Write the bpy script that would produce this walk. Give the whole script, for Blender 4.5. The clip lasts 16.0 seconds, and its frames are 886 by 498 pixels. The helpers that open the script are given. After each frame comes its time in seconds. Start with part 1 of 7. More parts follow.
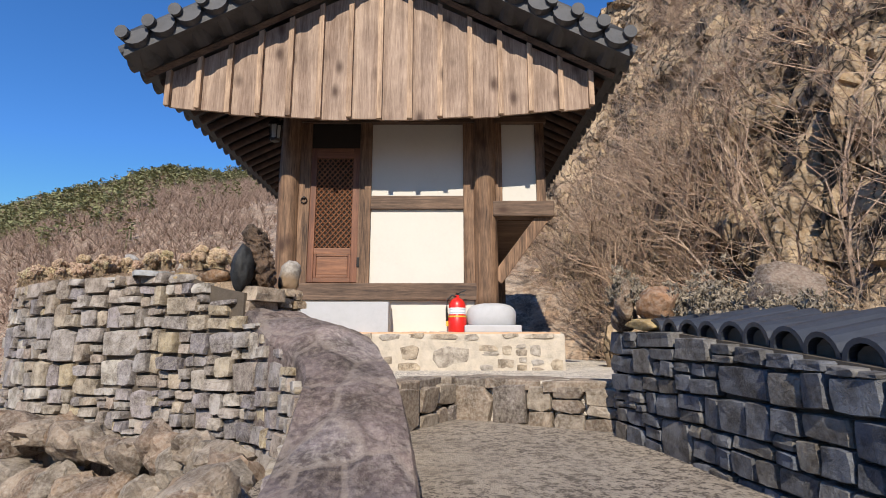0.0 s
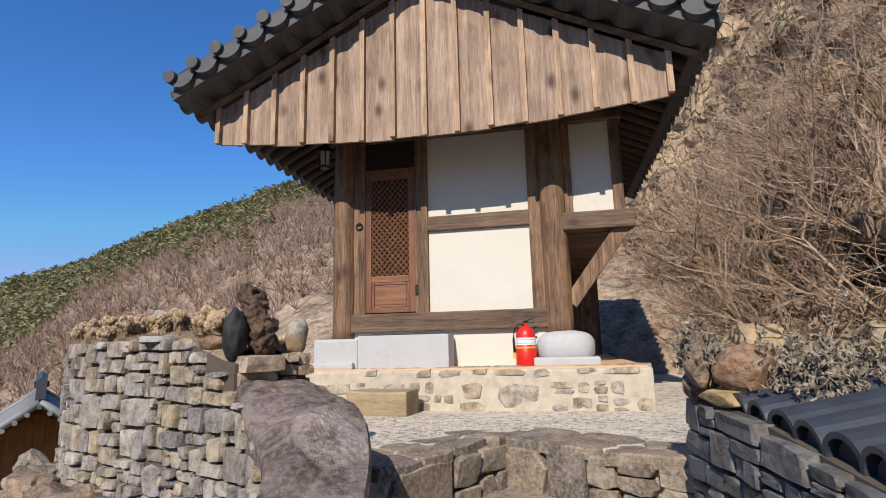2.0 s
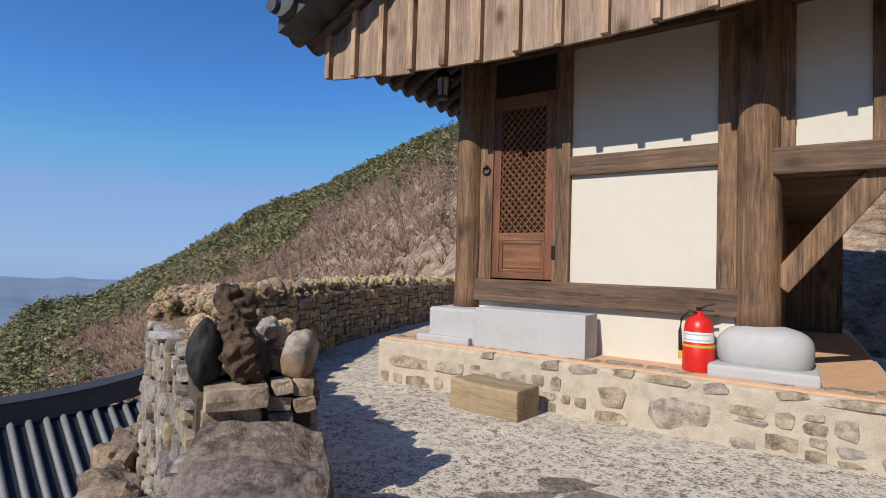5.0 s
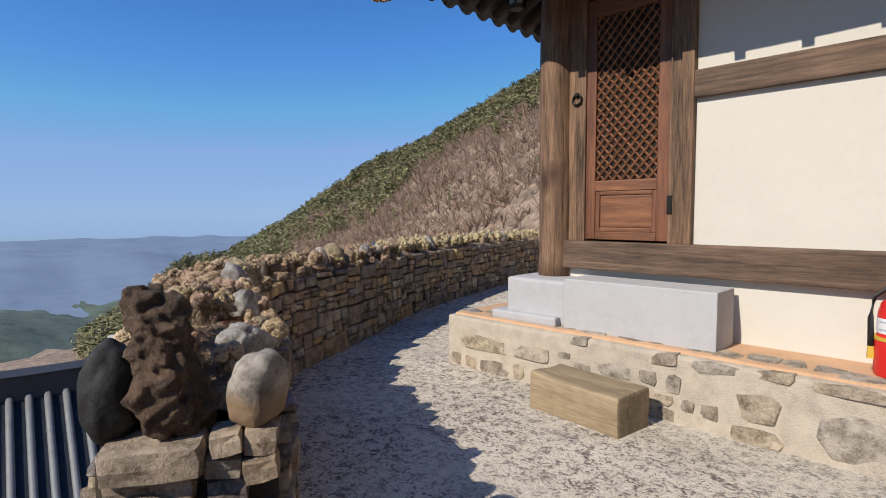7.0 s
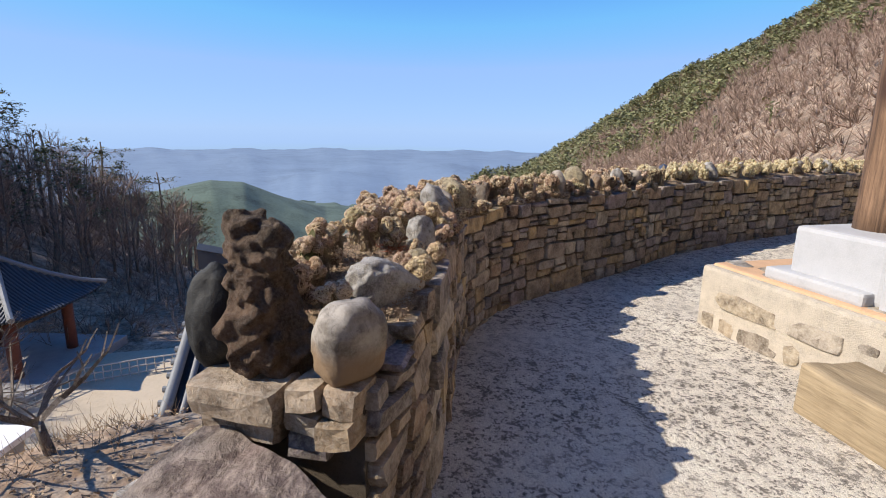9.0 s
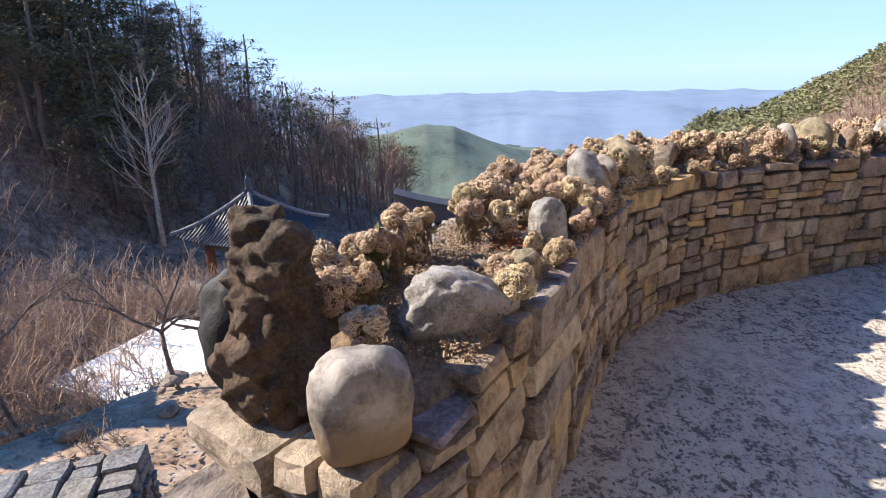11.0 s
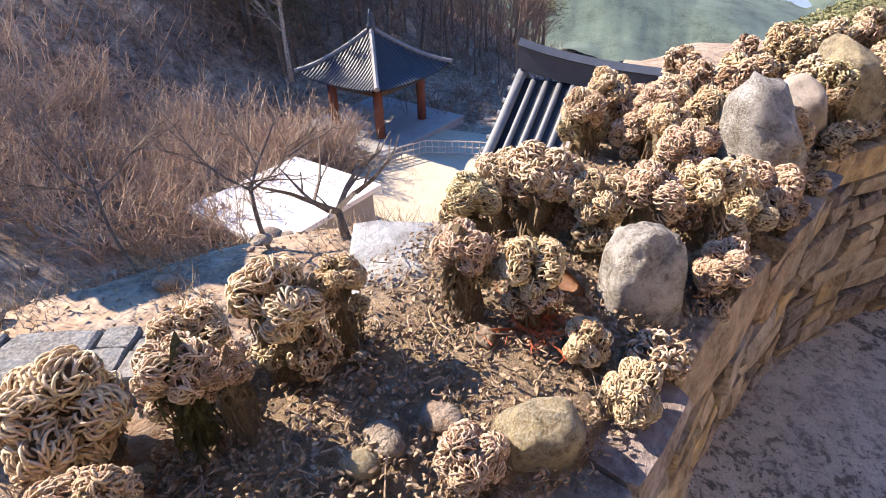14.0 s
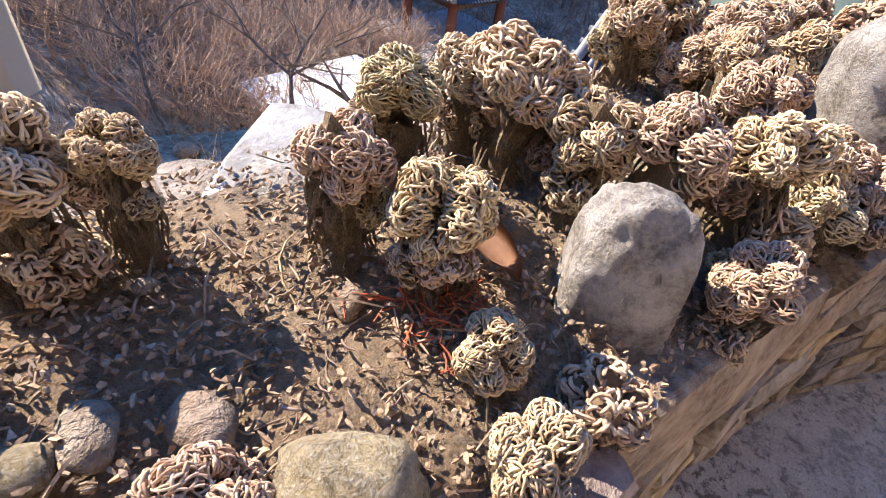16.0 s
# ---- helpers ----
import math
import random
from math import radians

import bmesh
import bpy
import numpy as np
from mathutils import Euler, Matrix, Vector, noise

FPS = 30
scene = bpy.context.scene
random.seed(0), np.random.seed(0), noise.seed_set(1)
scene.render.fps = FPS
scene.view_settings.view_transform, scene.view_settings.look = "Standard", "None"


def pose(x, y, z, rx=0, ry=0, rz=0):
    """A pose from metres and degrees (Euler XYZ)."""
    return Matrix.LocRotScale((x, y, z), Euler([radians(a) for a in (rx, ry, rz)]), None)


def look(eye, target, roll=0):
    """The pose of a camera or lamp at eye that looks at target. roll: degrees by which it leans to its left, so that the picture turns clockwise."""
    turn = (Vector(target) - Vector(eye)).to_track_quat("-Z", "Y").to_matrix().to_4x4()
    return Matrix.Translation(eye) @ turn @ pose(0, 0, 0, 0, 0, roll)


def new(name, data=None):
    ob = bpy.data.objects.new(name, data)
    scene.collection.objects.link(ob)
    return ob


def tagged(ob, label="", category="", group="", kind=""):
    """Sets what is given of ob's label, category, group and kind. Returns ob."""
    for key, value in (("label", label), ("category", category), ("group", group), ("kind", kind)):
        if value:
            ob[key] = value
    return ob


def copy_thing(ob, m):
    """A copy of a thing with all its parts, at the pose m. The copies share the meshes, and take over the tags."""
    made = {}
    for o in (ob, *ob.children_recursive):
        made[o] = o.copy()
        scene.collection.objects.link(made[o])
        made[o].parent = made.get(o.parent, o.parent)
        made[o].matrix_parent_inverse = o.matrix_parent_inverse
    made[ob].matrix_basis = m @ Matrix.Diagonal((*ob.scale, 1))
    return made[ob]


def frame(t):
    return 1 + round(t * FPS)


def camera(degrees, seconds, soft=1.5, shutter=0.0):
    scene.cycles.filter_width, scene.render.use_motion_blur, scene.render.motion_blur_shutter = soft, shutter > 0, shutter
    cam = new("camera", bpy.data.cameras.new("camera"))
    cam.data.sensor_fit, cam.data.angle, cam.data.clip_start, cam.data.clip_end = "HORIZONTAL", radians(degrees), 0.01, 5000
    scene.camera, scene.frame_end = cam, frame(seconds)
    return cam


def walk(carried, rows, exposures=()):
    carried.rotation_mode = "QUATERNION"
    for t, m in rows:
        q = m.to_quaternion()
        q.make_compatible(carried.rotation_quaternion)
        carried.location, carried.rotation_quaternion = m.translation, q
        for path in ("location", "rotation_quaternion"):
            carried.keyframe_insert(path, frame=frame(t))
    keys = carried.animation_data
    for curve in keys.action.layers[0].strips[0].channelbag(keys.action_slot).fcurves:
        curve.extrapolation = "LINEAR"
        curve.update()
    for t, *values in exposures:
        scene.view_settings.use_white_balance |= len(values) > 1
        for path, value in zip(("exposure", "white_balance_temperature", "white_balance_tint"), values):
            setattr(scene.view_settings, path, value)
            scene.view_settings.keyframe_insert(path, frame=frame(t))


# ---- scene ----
cam = camera(79.5, 16.0, soft=1.0)
METRES, EYE, TILT, LEAN, TURN = 7.0, 1.5, 10.5, 0.0, 0.0
ROWS = [
    (0.0, 0.0, 0.0, 0.0, 0.0, 0.0, -0.0),
    (0.5, 0.0161, 0.0262, 0.0265, 1.17, 0.54, 0.74),
    (1.0, 0.044, 0.0531, 0.0245, 3.68, 0.59, 1.21),
    (1.5, 0.074, 0.076, 0.0478, 9.62, 0.74, 3.38),
    (2.0, 0.0836, 0.1048, 0.0468, 11.77, -0.04, 3.55),
    (2.5, 0.0906, 0.1535, 0.0581, 12.46, -1.31, 3.33),
    (3.0, 0.092, 0.1836, 0.0748, 14.18, -4.2, 2.6),
    (3.5, 0.1098, 0.2188, 0.0678, 17.84, -5.79, 2.55),
    (4.0, 0.1295, 0.258, 0.0791, 25.9, -5.85, 3.27),
    (6.5, 0.0943, 0.4611, 0.0687, 38.53, -9.58, 5.91),
    (7.0, 0.0649, 0.4909, 0.0689, 44.58, -11.16, 7.59),
    (7.5, 0.0511, 0.5062, 0.0651, 55.0, -13.51, 8.53),
    (8.0, 0.0505, 0.5349, 0.0584, 64.83, -14.19, 8.83),
    (10.5, -0.0246, 0.6316, 0.0511, 88.98, -16.57, 11.39),
    (11.0, -0.045, 0.6414, 0.0479, 97.19, -16.99, 11.73),
    (11.5, -0.0735, 0.6472, 0.0459, 101.44, -18.47, 10.33),
    (12.0, -0.0927, 0.649, 0.045, 103.3, -20.91, 10.03),
    (12.5, -0.1271, 0.6625, 0.0387, 109.9, -21.93, 11.7),
    (13.0, -0.1547, 0.676, 0.0496, 114.01, -24.92, 13.51),
    (13.5, -0.1804, 0.6694, 0.0517, 112.63, -26.92, 12.14),
    (14.0, -0.2018, 0.656, 0.0489, 111.84, -30.27, 11.2),
    (14.5, -0.2151, 0.6518, 0.0405, 109.53, -34.8, 8.52),
    (15.0, -0.2316, 0.6553, 0.029, 111.99, -36.81, 5.33),
    (15.5, -0.2414, 0.6584, 0.0237, 116.37, -37.27, 2.74),
    (16.0, -0.2463, 0.6593, 0.0223, 122.44, -36.48, 2.06),
]
walk(cam, [(t, pose(0, 0, EYE, TILT, LEAN, TURN) @ pose(METRES * x, METRES * y, METRES * z, 90 + pitch, roll, yaw)) for t, x, y, z, yaw, pitch, roll in ROWS],
     exposures=[(0.0, 0.2, 6500, 10), (2.0, 0.1, 6500, 10), (4.0, -0.1, 6500, 10), (7.0, -0.06, 6500, 10), (8.0, 0.1, 6500, 10), (10.5, 0.85, 6600, 11), (11.5, 1.2, 6850, 13), (13.0, 1.8, 7200, 16), (14.0, 1.38, 7050, 16), (16.0, 1.48, 6900, 16)])

# ---- world, sun ----
SUN_EL, SUN_ROT = 38.0, 184.0
world = bpy.data.worlds.new("world")
scene.world = world
world.use_nodes = True
wn = world.node_tree
sky = wn.nodes.new("ShaderNodeTexSky")
sky.sky_type = "NISHITA"
sky.sun_disc = False
sky.sun_elevation = radians(SUN_EL)
sky.sun_rotation = radians(SUN_ROT)
sky.altitude = 1800
sky.air_density = 1.0
sky.dust_density = 0.0
sky.ozone_density = 2.5
hs = wn.nodes.new("ShaderNodeHueSaturation")
hs.inputs["Saturation"].default_value = 1.22
tint = wn.nodes.new("ShaderNodeMix")
tint.data_type, tint.blend_type = "RGBA", "MULTIPLY"
tint.inputs[0].default_value = 1.0
tint.inputs[7].default_value = (0.80, 0.97, 1.17, 1)
wn.links.new(sky.outputs[0], hs.inputs["Color"])
wn.links.new(hs.outputs[0], tint.inputs[6])
haze = wn.nodes.new("ShaderNodeMix")
haze.data_type, haze.blend_type = "RGBA", "DARKEN"
haze.inputs[0].default_value = 0.88
haze.inputs[7].default_value = (1.75, 2.75, 4.9, 1)
wn.links.new(tint.outputs[2], haze.inputs[6])
wn.links.new(haze.outputs[2], wn.nodes["Background"].inputs[0])
wn.nodes["Background"].inputs[1].default_value = 0.15
sun_data = bpy.data.lights.new("sun", "SUN")
sun_data.energy = 5.0
sun_data.angle = radians(0.5)
sun_data.color = (1.0, 0.9, 0.76)
sun = new("sun", sun_data)
sun.matrix_world = look((0, 0, 50), (0.08 * 50, 1.0 * 50, 50 - 50 * math.tan(radians(SUN_EL))))


# ---- materials ----
def nodes_of(name, rough=0.8, metal=0.0):
    m = bpy.data.materials.new(name)
    m.use_nodes = True
    nt = m.node_tree
    b = nt.nodes["Principled BSDF"]
    b.inputs["Roughness"].default_value = rough
    b.inputs["Metallic"].default_value = metal
    return m, nt, b


def add(nt, kind, **values):
    n = nt.nodes.new(kind)
    for k, v in values.items():
        n.inputs[k.replace("_", " ")].default_value = v
    return n


def ramp(nt, fac, stops):
    r = nt.nodes.new("ShaderNodeValToRGB")
    el = r.color_ramp.elements
    while len(el) < len(stops):
        el.new(0.5)
    for e, (p, c) in zip(el, stops):
        e.position = p
        e.color = (*c, 1)
    nt.links.new(fac, r.inputs[0])
    return r.outputs[0]


def mixed(nt, fac, a, b, mode="MIX"):
    n = nt.nodes.new("ShaderNodeMix")
    n.data_type = "RGBA"
    n.blend_type = mode
    for sock, v in ((0, fac), (6, a), (7, b)):
        if isinstance(v, (float, int)):
            n.inputs[sock].default_value = v
        elif isinstance(v, tuple):
            n.inputs[sock].default_value = (*v, 1)
        else:
            nt.links.new(v, n.inputs[sock])
    return n.outputs[2]


def coords(nt, stretch=(1, 1, 1), space="Object"):
    tc = nt.nodes.new("ShaderNodeTexCoord")
    mp = nt.nodes.new("ShaderNodeMapping")
    mp.inputs["Scale"].default_value = stretch
    if space == "World":
        g = nt.nodes.new("ShaderNodeNewGeometry")
        nt.links.new(g.outputs["Position"], mp.inputs[0])
    else:
        nt.links.new(tc.outputs[space], mp.inputs[0])
    return mp.outputs[0]


def noise_tex(nt, vec, scale, detail=6, rough=0.6, distort=0.0):
    n = add(nt, "ShaderNodeTexNoise", Scale=scale, Detail=detail, Roughness=rough, Distortion=distort)
    nt.links.new(vec, n.inputs["Vector"])
    return n.outputs["Fac"]


def bumped(nt, b, height, strength, dist):
    n = add(nt, "ShaderNodeBump", Strength=strength, Distance=dist)
    nt.links.new(height, n.inputs["Height"])
    nt.links.new(n.outputs[0], b.inputs["Normal"])


def stone_mat(name, colors, rough=0.85, scale=9.0, bump=0.9, per="object", speck=0.35, space="World", dist=0.02):
    """Rock whose colour changes from piece to piece, with cloudy stains and fine grain."""
    m, nt, b = nodes_of(name, rough)
    v = coords(nt, space=space)
    if per == "object":
        r = nt.nodes.new("ShaderNodeObjectInfo").outputs["Random"]
    elif per == "island":
        r = nt.nodes.new("ShaderNodeNewGeometry").outputs["Random Per Island"]
    else:
        r = noise_tex(nt, v, 0.9, 3)
    n = len(colors)
    base = ramp(nt, r, [(0.02 + 0.96 * i / max(1, n - 1), c) for i, c in enumerate(colors)])
    cloud = noise_tex(nt, v, scale, 8, 0.65)
    fine = noise_tex(nt, v, scale * 7, 5, 0.7)
    c1 = mixed(nt, ramp(nt, cloud, [(0.4, (0, 0, 0)), (0.62, (1, 1, 1))]), base, mixed(nt, 1.0, base, (0.34, 0.31, 0.28), "MULTIPLY"))
    c2 = mixed(nt, ramp(nt, fine, [(0.42, (0, 0, 0)), (0.66, (speck, speck, speck))]), c1, (0.62, 0.57, 0.48))
    nt.links.new(c2, b.inputs["Base Color"])
    crackle = noise_tex(nt, v, scale * 2.6, 6, 0.75, 1.2)
    c2 = mixed(nt, ramp(nt, crackle, [(0.3, (0.75, 0.75, 0.75)), (0.44, (0, 0, 0))]), c2, mixed(nt, 1.0, c2, (0.3, 0.27, 0.24), "MULTIPLY"))
    nt.links.new(c2, b.inputs["Base Color"])
    h = mixed(nt, 0.45, crackle, fine)
    bumped(nt, b, h, bump, dist)
    return m


def wood_mat(name, dark, light, along="z", rough=0.75, grain=1.0, knots=True):
    m, nt, b = nodes_of(name, rough)
    st = {"z": (1, 1, 0.06), "x": (0.06, 1, 1), "y": (1, 0.06, 1)}[along]
    tc = nt.nodes.new("ShaderNodeTexCoord")
    mp = nt.nodes.new("ShaderNodeMapping")
    mp.inputs["Scale"].default_value = st
    oi = nt.nodes.new("ShaderNodeObjectInfo")
    off = nt.nodes.new("ShaderNodeVectorMath")
    off.operation = "MULTIPLY_ADD"
    off.inputs[1].default_value = (7.3, 5.1, 9.7)
    nt.links.new(oi.outputs["Random"], off.inputs[0])
    nt.links.new(tc.outputs["Object"], off.inputs[2])
    nt.links.new(off.outputs[0], mp.inputs[0])
    v = mp.outputs[0]
    big = noise_tex(nt, v, 9 * grain, 6, 0.6, 0.9)
    fine = noise_tex(nt, v, 75 * grain, 4, 0.7)
    cloud = noise_tex(nt, off.outputs[0], 2.6, 5, 0.6)
    mix1 = mixed(nt, 0.45, big, fine)
    c = ramp(nt, mix1, [(0.36, dark), (0.51, tuple((a + z) / 2 for a, z in zip(dark, light))), (0.64, light)])
    c = mixed(nt, ramp(nt, cloud, [(0.4, (0, 0, 0)), (0.75, (0.75, 0.75, 0.75))]), c, mixed(nt, 1.0, c, (0.55, 0.52, 0.5), "MULTIPLY"))
    if knots:
        vo = add(nt, "ShaderNodeTexVoronoi", Scale=3.1)
        mk = nt.nodes.new("ShaderNodeMapping")
        mk.inputs["Scale"].default_value = {"z": (1, 1, 0.55), "x": (0.55, 1, 1), "y": (1, 0.55, 1)}[along]
        nt.links.new(off.outputs[0], mk.inputs[0])
        nt.links.new(mk.outputs[0], vo.inputs["Vector"])
        k = ramp(nt, vo.outputs["Distance"], [(0.06, (0.9, 0.9, 0.9)), (0.24, (0, 0, 0))])
        c = mixed(nt, k, c, (0.05, 0.022, 0.012))
    nt.links.new(c, b.inputs["Base Color"])
    bumped(nt, b, mix1, 0.5, 0.006)
    return m


def plain_mat(name, col, rough=0.7, metal=0.0, var=0.25, scale=6.0, bump=0.15, space="World"):
    m, nt, b = nodes_of(name, rough, metal)
    v = coords(nt, space=space)
    n1 = noise_tex(nt, v, scale, 7, 0.65)
    n2 = noise_tex(nt, v, scale * 12, 4, 0.7)
    d = tuple(c * (1 - var) for c in col)
    l = tuple(min(1, c * (1 + var * 0.6)) for c in col)
    c = ramp(nt, mixed(nt, 0.4, n1, n2), [(0.3, d), (0.5, col), (0.72, l)])
    nt.links.new(c, b.inputs["Base Color"])
    bumped(nt, b, n2, bump, 0.01)
    return m


M_WALL = stone_mat("wall_stone", [(0.28, 0.195, 0.14), (0.5, 0.37, 0.225), (0.33, 0.28, 0.25), (0.6, 0.42, 0.19), (0.44, 0.345, 0.26), (0.22, 0.185, 0.2), (0.64, 0.56, 0.43), (0.41, 0.28, 0.18), (0.52, 0.43, 0.33), (0.32, 0.255, 0.265)])
M_WALL_REST = stone_mat("wall_stone_rest", [(0.28, 0.195, 0.14), (0.5, 0.37, 0.225), (0.33, 0.28, 0.25), (0.6, 0.42, 0.19), (0.44, 0.345, 0.26), (0.22, 0.185, 0.2), (0.64, 0.56, 0.43), (0.41, 0.28, 0.18), (0.52, 0.43, 0.33), (0.32, 0.255, 0.265)], per="island")
OUTER_TONES = [(0.3, 0.25, 0.22), (0.44, 0.36, 0.27), (0.3, 0.275, 0.28), (0.5, 0.4, 0.24), (0.4, 0.36, 0.33), (0.2, 0.18, 0.2), (0.56, 0.52, 0.46), (0.34, 0.26, 0.21), (0.46, 0.42, 0.38), (0.3, 0.26, 0.28)]
M_OUTER = stone_mat("outer_wall_stone", OUTER_TONES)
M_OUTER_REST = stone_mat("outer_wall_stone_rest", OUTER_TONES, per="island")
M_CORE = plain_mat("wall_core_earth", (0.1, 0.08, 0.06), 0.95, var=0.4, scale=14, bump=0.6)
M_SLATE = stone_mat("dark_slate", [(0.085, 0.098, 0.125), (0.16, 0.172, 0.2), (0.115, 0.12, 0.135), (0.24, 0.22, 0.19), (0.14, 0.165, 0.21)], 0.7, speck=0.1)
M_TILE = plain_mat("dark_roof_tile", (0.06, 0.062, 0.068), 0.6, var=0.5, scale=7, bump=0.3)


def grime_mat(name, light, dark, amount):
    """Concrete with pale and grey blotches, crisp dark lichen specks and sandy grain."""
    m, nt, b = nodes_of(name, 0.92)
    v = coords(nt, space="World")
    big = noise_tex(nt, v, 1.1, 6, 0.6)
    mid = noise_tex(nt, v, 13, 8, 0.75, 0.4)
    speck = noise_tex(nt, v, 46, 5, 0.7, 0.3)
    fine = noise_tex(nt, v, 190, 3, 0.8)
    wide = noise_tex(nt, v, 0.8, 5, 0.6)
    c = ramp(nt, mixed(nt, 0.55, big, mid), [(0.38, tuple(a * 0.66 for a in light)), (0.5, light), (0.62, tuple(min(0.9, a * 1.22) for a in light))])
    c = mixed(nt, ramp(nt, fine, [(0.4, (0.55, 0.55, 0.55)), (0.55, (0, 0, 0))]), c, tuple(a * 0.45 for a in light))
    patch = ramp(nt, wide, [(0.36, (0.35, 0.35, 0.35)), (0.54, (1, 1, 1))])
    k = ramp(nt, mixed(nt, 0.5, mid, speck), [(0.47 - amount, (0.92, 0.92, 0.92)), (0.495 - amount * 0.4, (0, 0, 0))])
    c = mixed(nt, mixed(nt, 1.0, k, patch, "MULTIPLY"), c, dark)
    k2 = ramp(nt, speck, [(0.36 - amount * 0.3, (0.9, 0.9, 0.9)), (0.4, (0, 0, 0))])
    c = mixed(nt, mixed(nt, 1.0, k2, patch, "MULTIPLY"), c, tuple(a * 0.7 for a in dark))
    nt.links.new(c, b.inputs["Base Color"])
    bumped(nt, b, mixed(nt, 0.5, mid, speck), 1.0, 0.03)
    return m


M_CONC = grime_mat("stained_concrete", (0.77, 0.7, 0.6), (0.15, 0.13, 0.112), 0.014)
M_PATH = grime_mat("dark_path_concrete", (0.4, 0.34, 0.27), (0.085, 0.065, 0.05), 0.0)
M_PLASTER = plain_mat("white_plaster", (0.62, 0.595, 0.535), 0.85, var=0.06, scale=2, bump=0.05)
M_WOOD = wood_mat("weathered_wood", (0.035, 0.018, 0.01), (0.36, 0.215, 0.125))
M_WOODX = wood_mat("weathered_beam", (0.03, 0.018, 0.012), (0.22, 0.14, 0.092), "x")
# Darker copy of the beam wood: shade under the eaves is put into the colour.
M_WOODY = wood_mat("eave_shade_wood", (0.02, 0.01, 0.007), (0.08, 0.042, 0.028), "y", knots=False)
M_CLIFF = stone_mat("cliff_rock", [(0.33, 0.22, 0.135), (0.64, 0.47, 0.28), (0.5, 0.35, 0.21), (0.32, 0.25, 0.2)], 0.9, 1.6, 1.0, "noise", dist=0.12)
nt = M_CLIFF.node_tree
bs = nt.nodes["Principled BSDF"]
vc = coords(nt, (1, 1, 0.45), "World")
wc = add(nt, "ShaderNodeTexNoise", Scale=1.4, Detail=5)
nt.links.new(vc, wc.inputs["Vector"])
wm = nt.nodes.new("ShaderNodeVectorMath")
wm.operation = "MULTIPLY_ADD"
wm.inputs[1].default_value = (0.7, 0.7, 0.7)
nt.links.new(wc.outputs["Color"], wm.inputs[0])
nt.links.new(vc, wm.inputs[2])
cracks = []
for cs, cw in ((1.1, 0.035), (3.4, 0.05)):
    ve = add(nt, "ShaderNodeTexVoronoi", Scale=cs)
    ve.feature = "DISTANCE_TO_EDGE"
    nt.links.new(wm.outputs[0], ve.inputs["Vector"])
    cracks.append(ramp(nt, ve.outputs["Distance"], [(0.0, (0, 0, 0)), (cw, (1, 1, 1))]))
both = mixed(nt, 1.0, cracks[0], cracks[1], "MULTIPLY")
nt.links.new(mixed(nt, both, (0.07, 0.05, 0.035), bs.inputs["Base Color"].links[0].from_socket), bs.inputs["Base Color"])
cb = add(nt, "ShaderNodeBump", Strength=1.0, Distance=0.3)
nt.links.new(both, cb.inputs["Height"])
nt.links.new(cb.outputs[0], bs.inputs["Normal"].links[0].from_node.inputs["Normal"])
M_EARTH = stone_mat("dry_earth", [(0.24, 0.165, 0.1), (0.46, 0.33, 0.2), (0.34, 0.24, 0.15)], 0.95, 2.0, 0.8, "noise", dist=0.05)
M_HILL = stone_mat("hill_side", [(0.25, 0.165, 0.115), (0.36, 0.255, 0.175), (0.29, 0.195, 0.145)], 0.95, 0.35, 0.6, "noise")
nt = M_HILL.node_tree
bs = nt.nodes["Principled BSDF"]
vh = coords(nt, space="World")
old = bs.inputs["Base Color"].links[0].from_socket
clod = ramp(nt, mixed(nt, 0.5, noise_tex(nt, vh, 2.2, 7, 0.7), noise_tex(nt, vh, 11, 6, 0.75)), [(0.4, (0.4, 0.38, 0.36)), (0.5, (1, 1, 1)), (0.62, (1.5, 1.4, 1.25))])
nt.links.new(mixed(nt, 1.0, old, clod, "MULTIPLY"), bs.inputs["Base Color"])
# Distance haze over the plain is put into this pale blue base colour.
M_FAR = plain_mat("haze_tinted_hills", (0.17, 0.235, 0.325), 1.0, var=0.3, scale=0.006, bump=0.0)


# ---- mesh helpers ----
def link(name, bm, mat, parent=None, smooth=False):
    me = bpy.data.meshes.new(name)
    bm.to_mesh(me)
    bm.free()
    if smooth:
        me.polygons.foreach_set("use_smooth", [True] * len(me.polygons))
    me.materials.append(mat)
    ob = new(name, me)
    if parent is not None:
        ob.parent = parent
    return ob


def part(name, bm, mat, parent, label="", smooth=False):
    ob = link(name, bm, mat, parent, smooth)
    if label:
        ob["label"] = label
    return ob


def thing(name, at, label, category, group="", kind=""):
    e = new(name)
    e.location = at
    return tagged(e, label, category, group, kind)


def box(x0, y0, z0, x1, y1, z1, bevel=0.0, bm=None):
    own = bm is None
    bm = bm or bmesh.new()
    made = bmesh.ops.create_cube(bm, size=1, matrix=Matrix.LocRotScale(((x0 + x1) / 2, (y0 + y1) / 2, (z0 + z1) / 2), None, (x1 - x0, y1 - y0, z1 - z0)))
    if bevel:
        es = list({e for v in made["verts"] for e in v.link_edges})
        bmesh.ops.bevel(bm, geom=es, offset=bevel, segments=2, affect="EDGES", profile=0.6)
    return bm


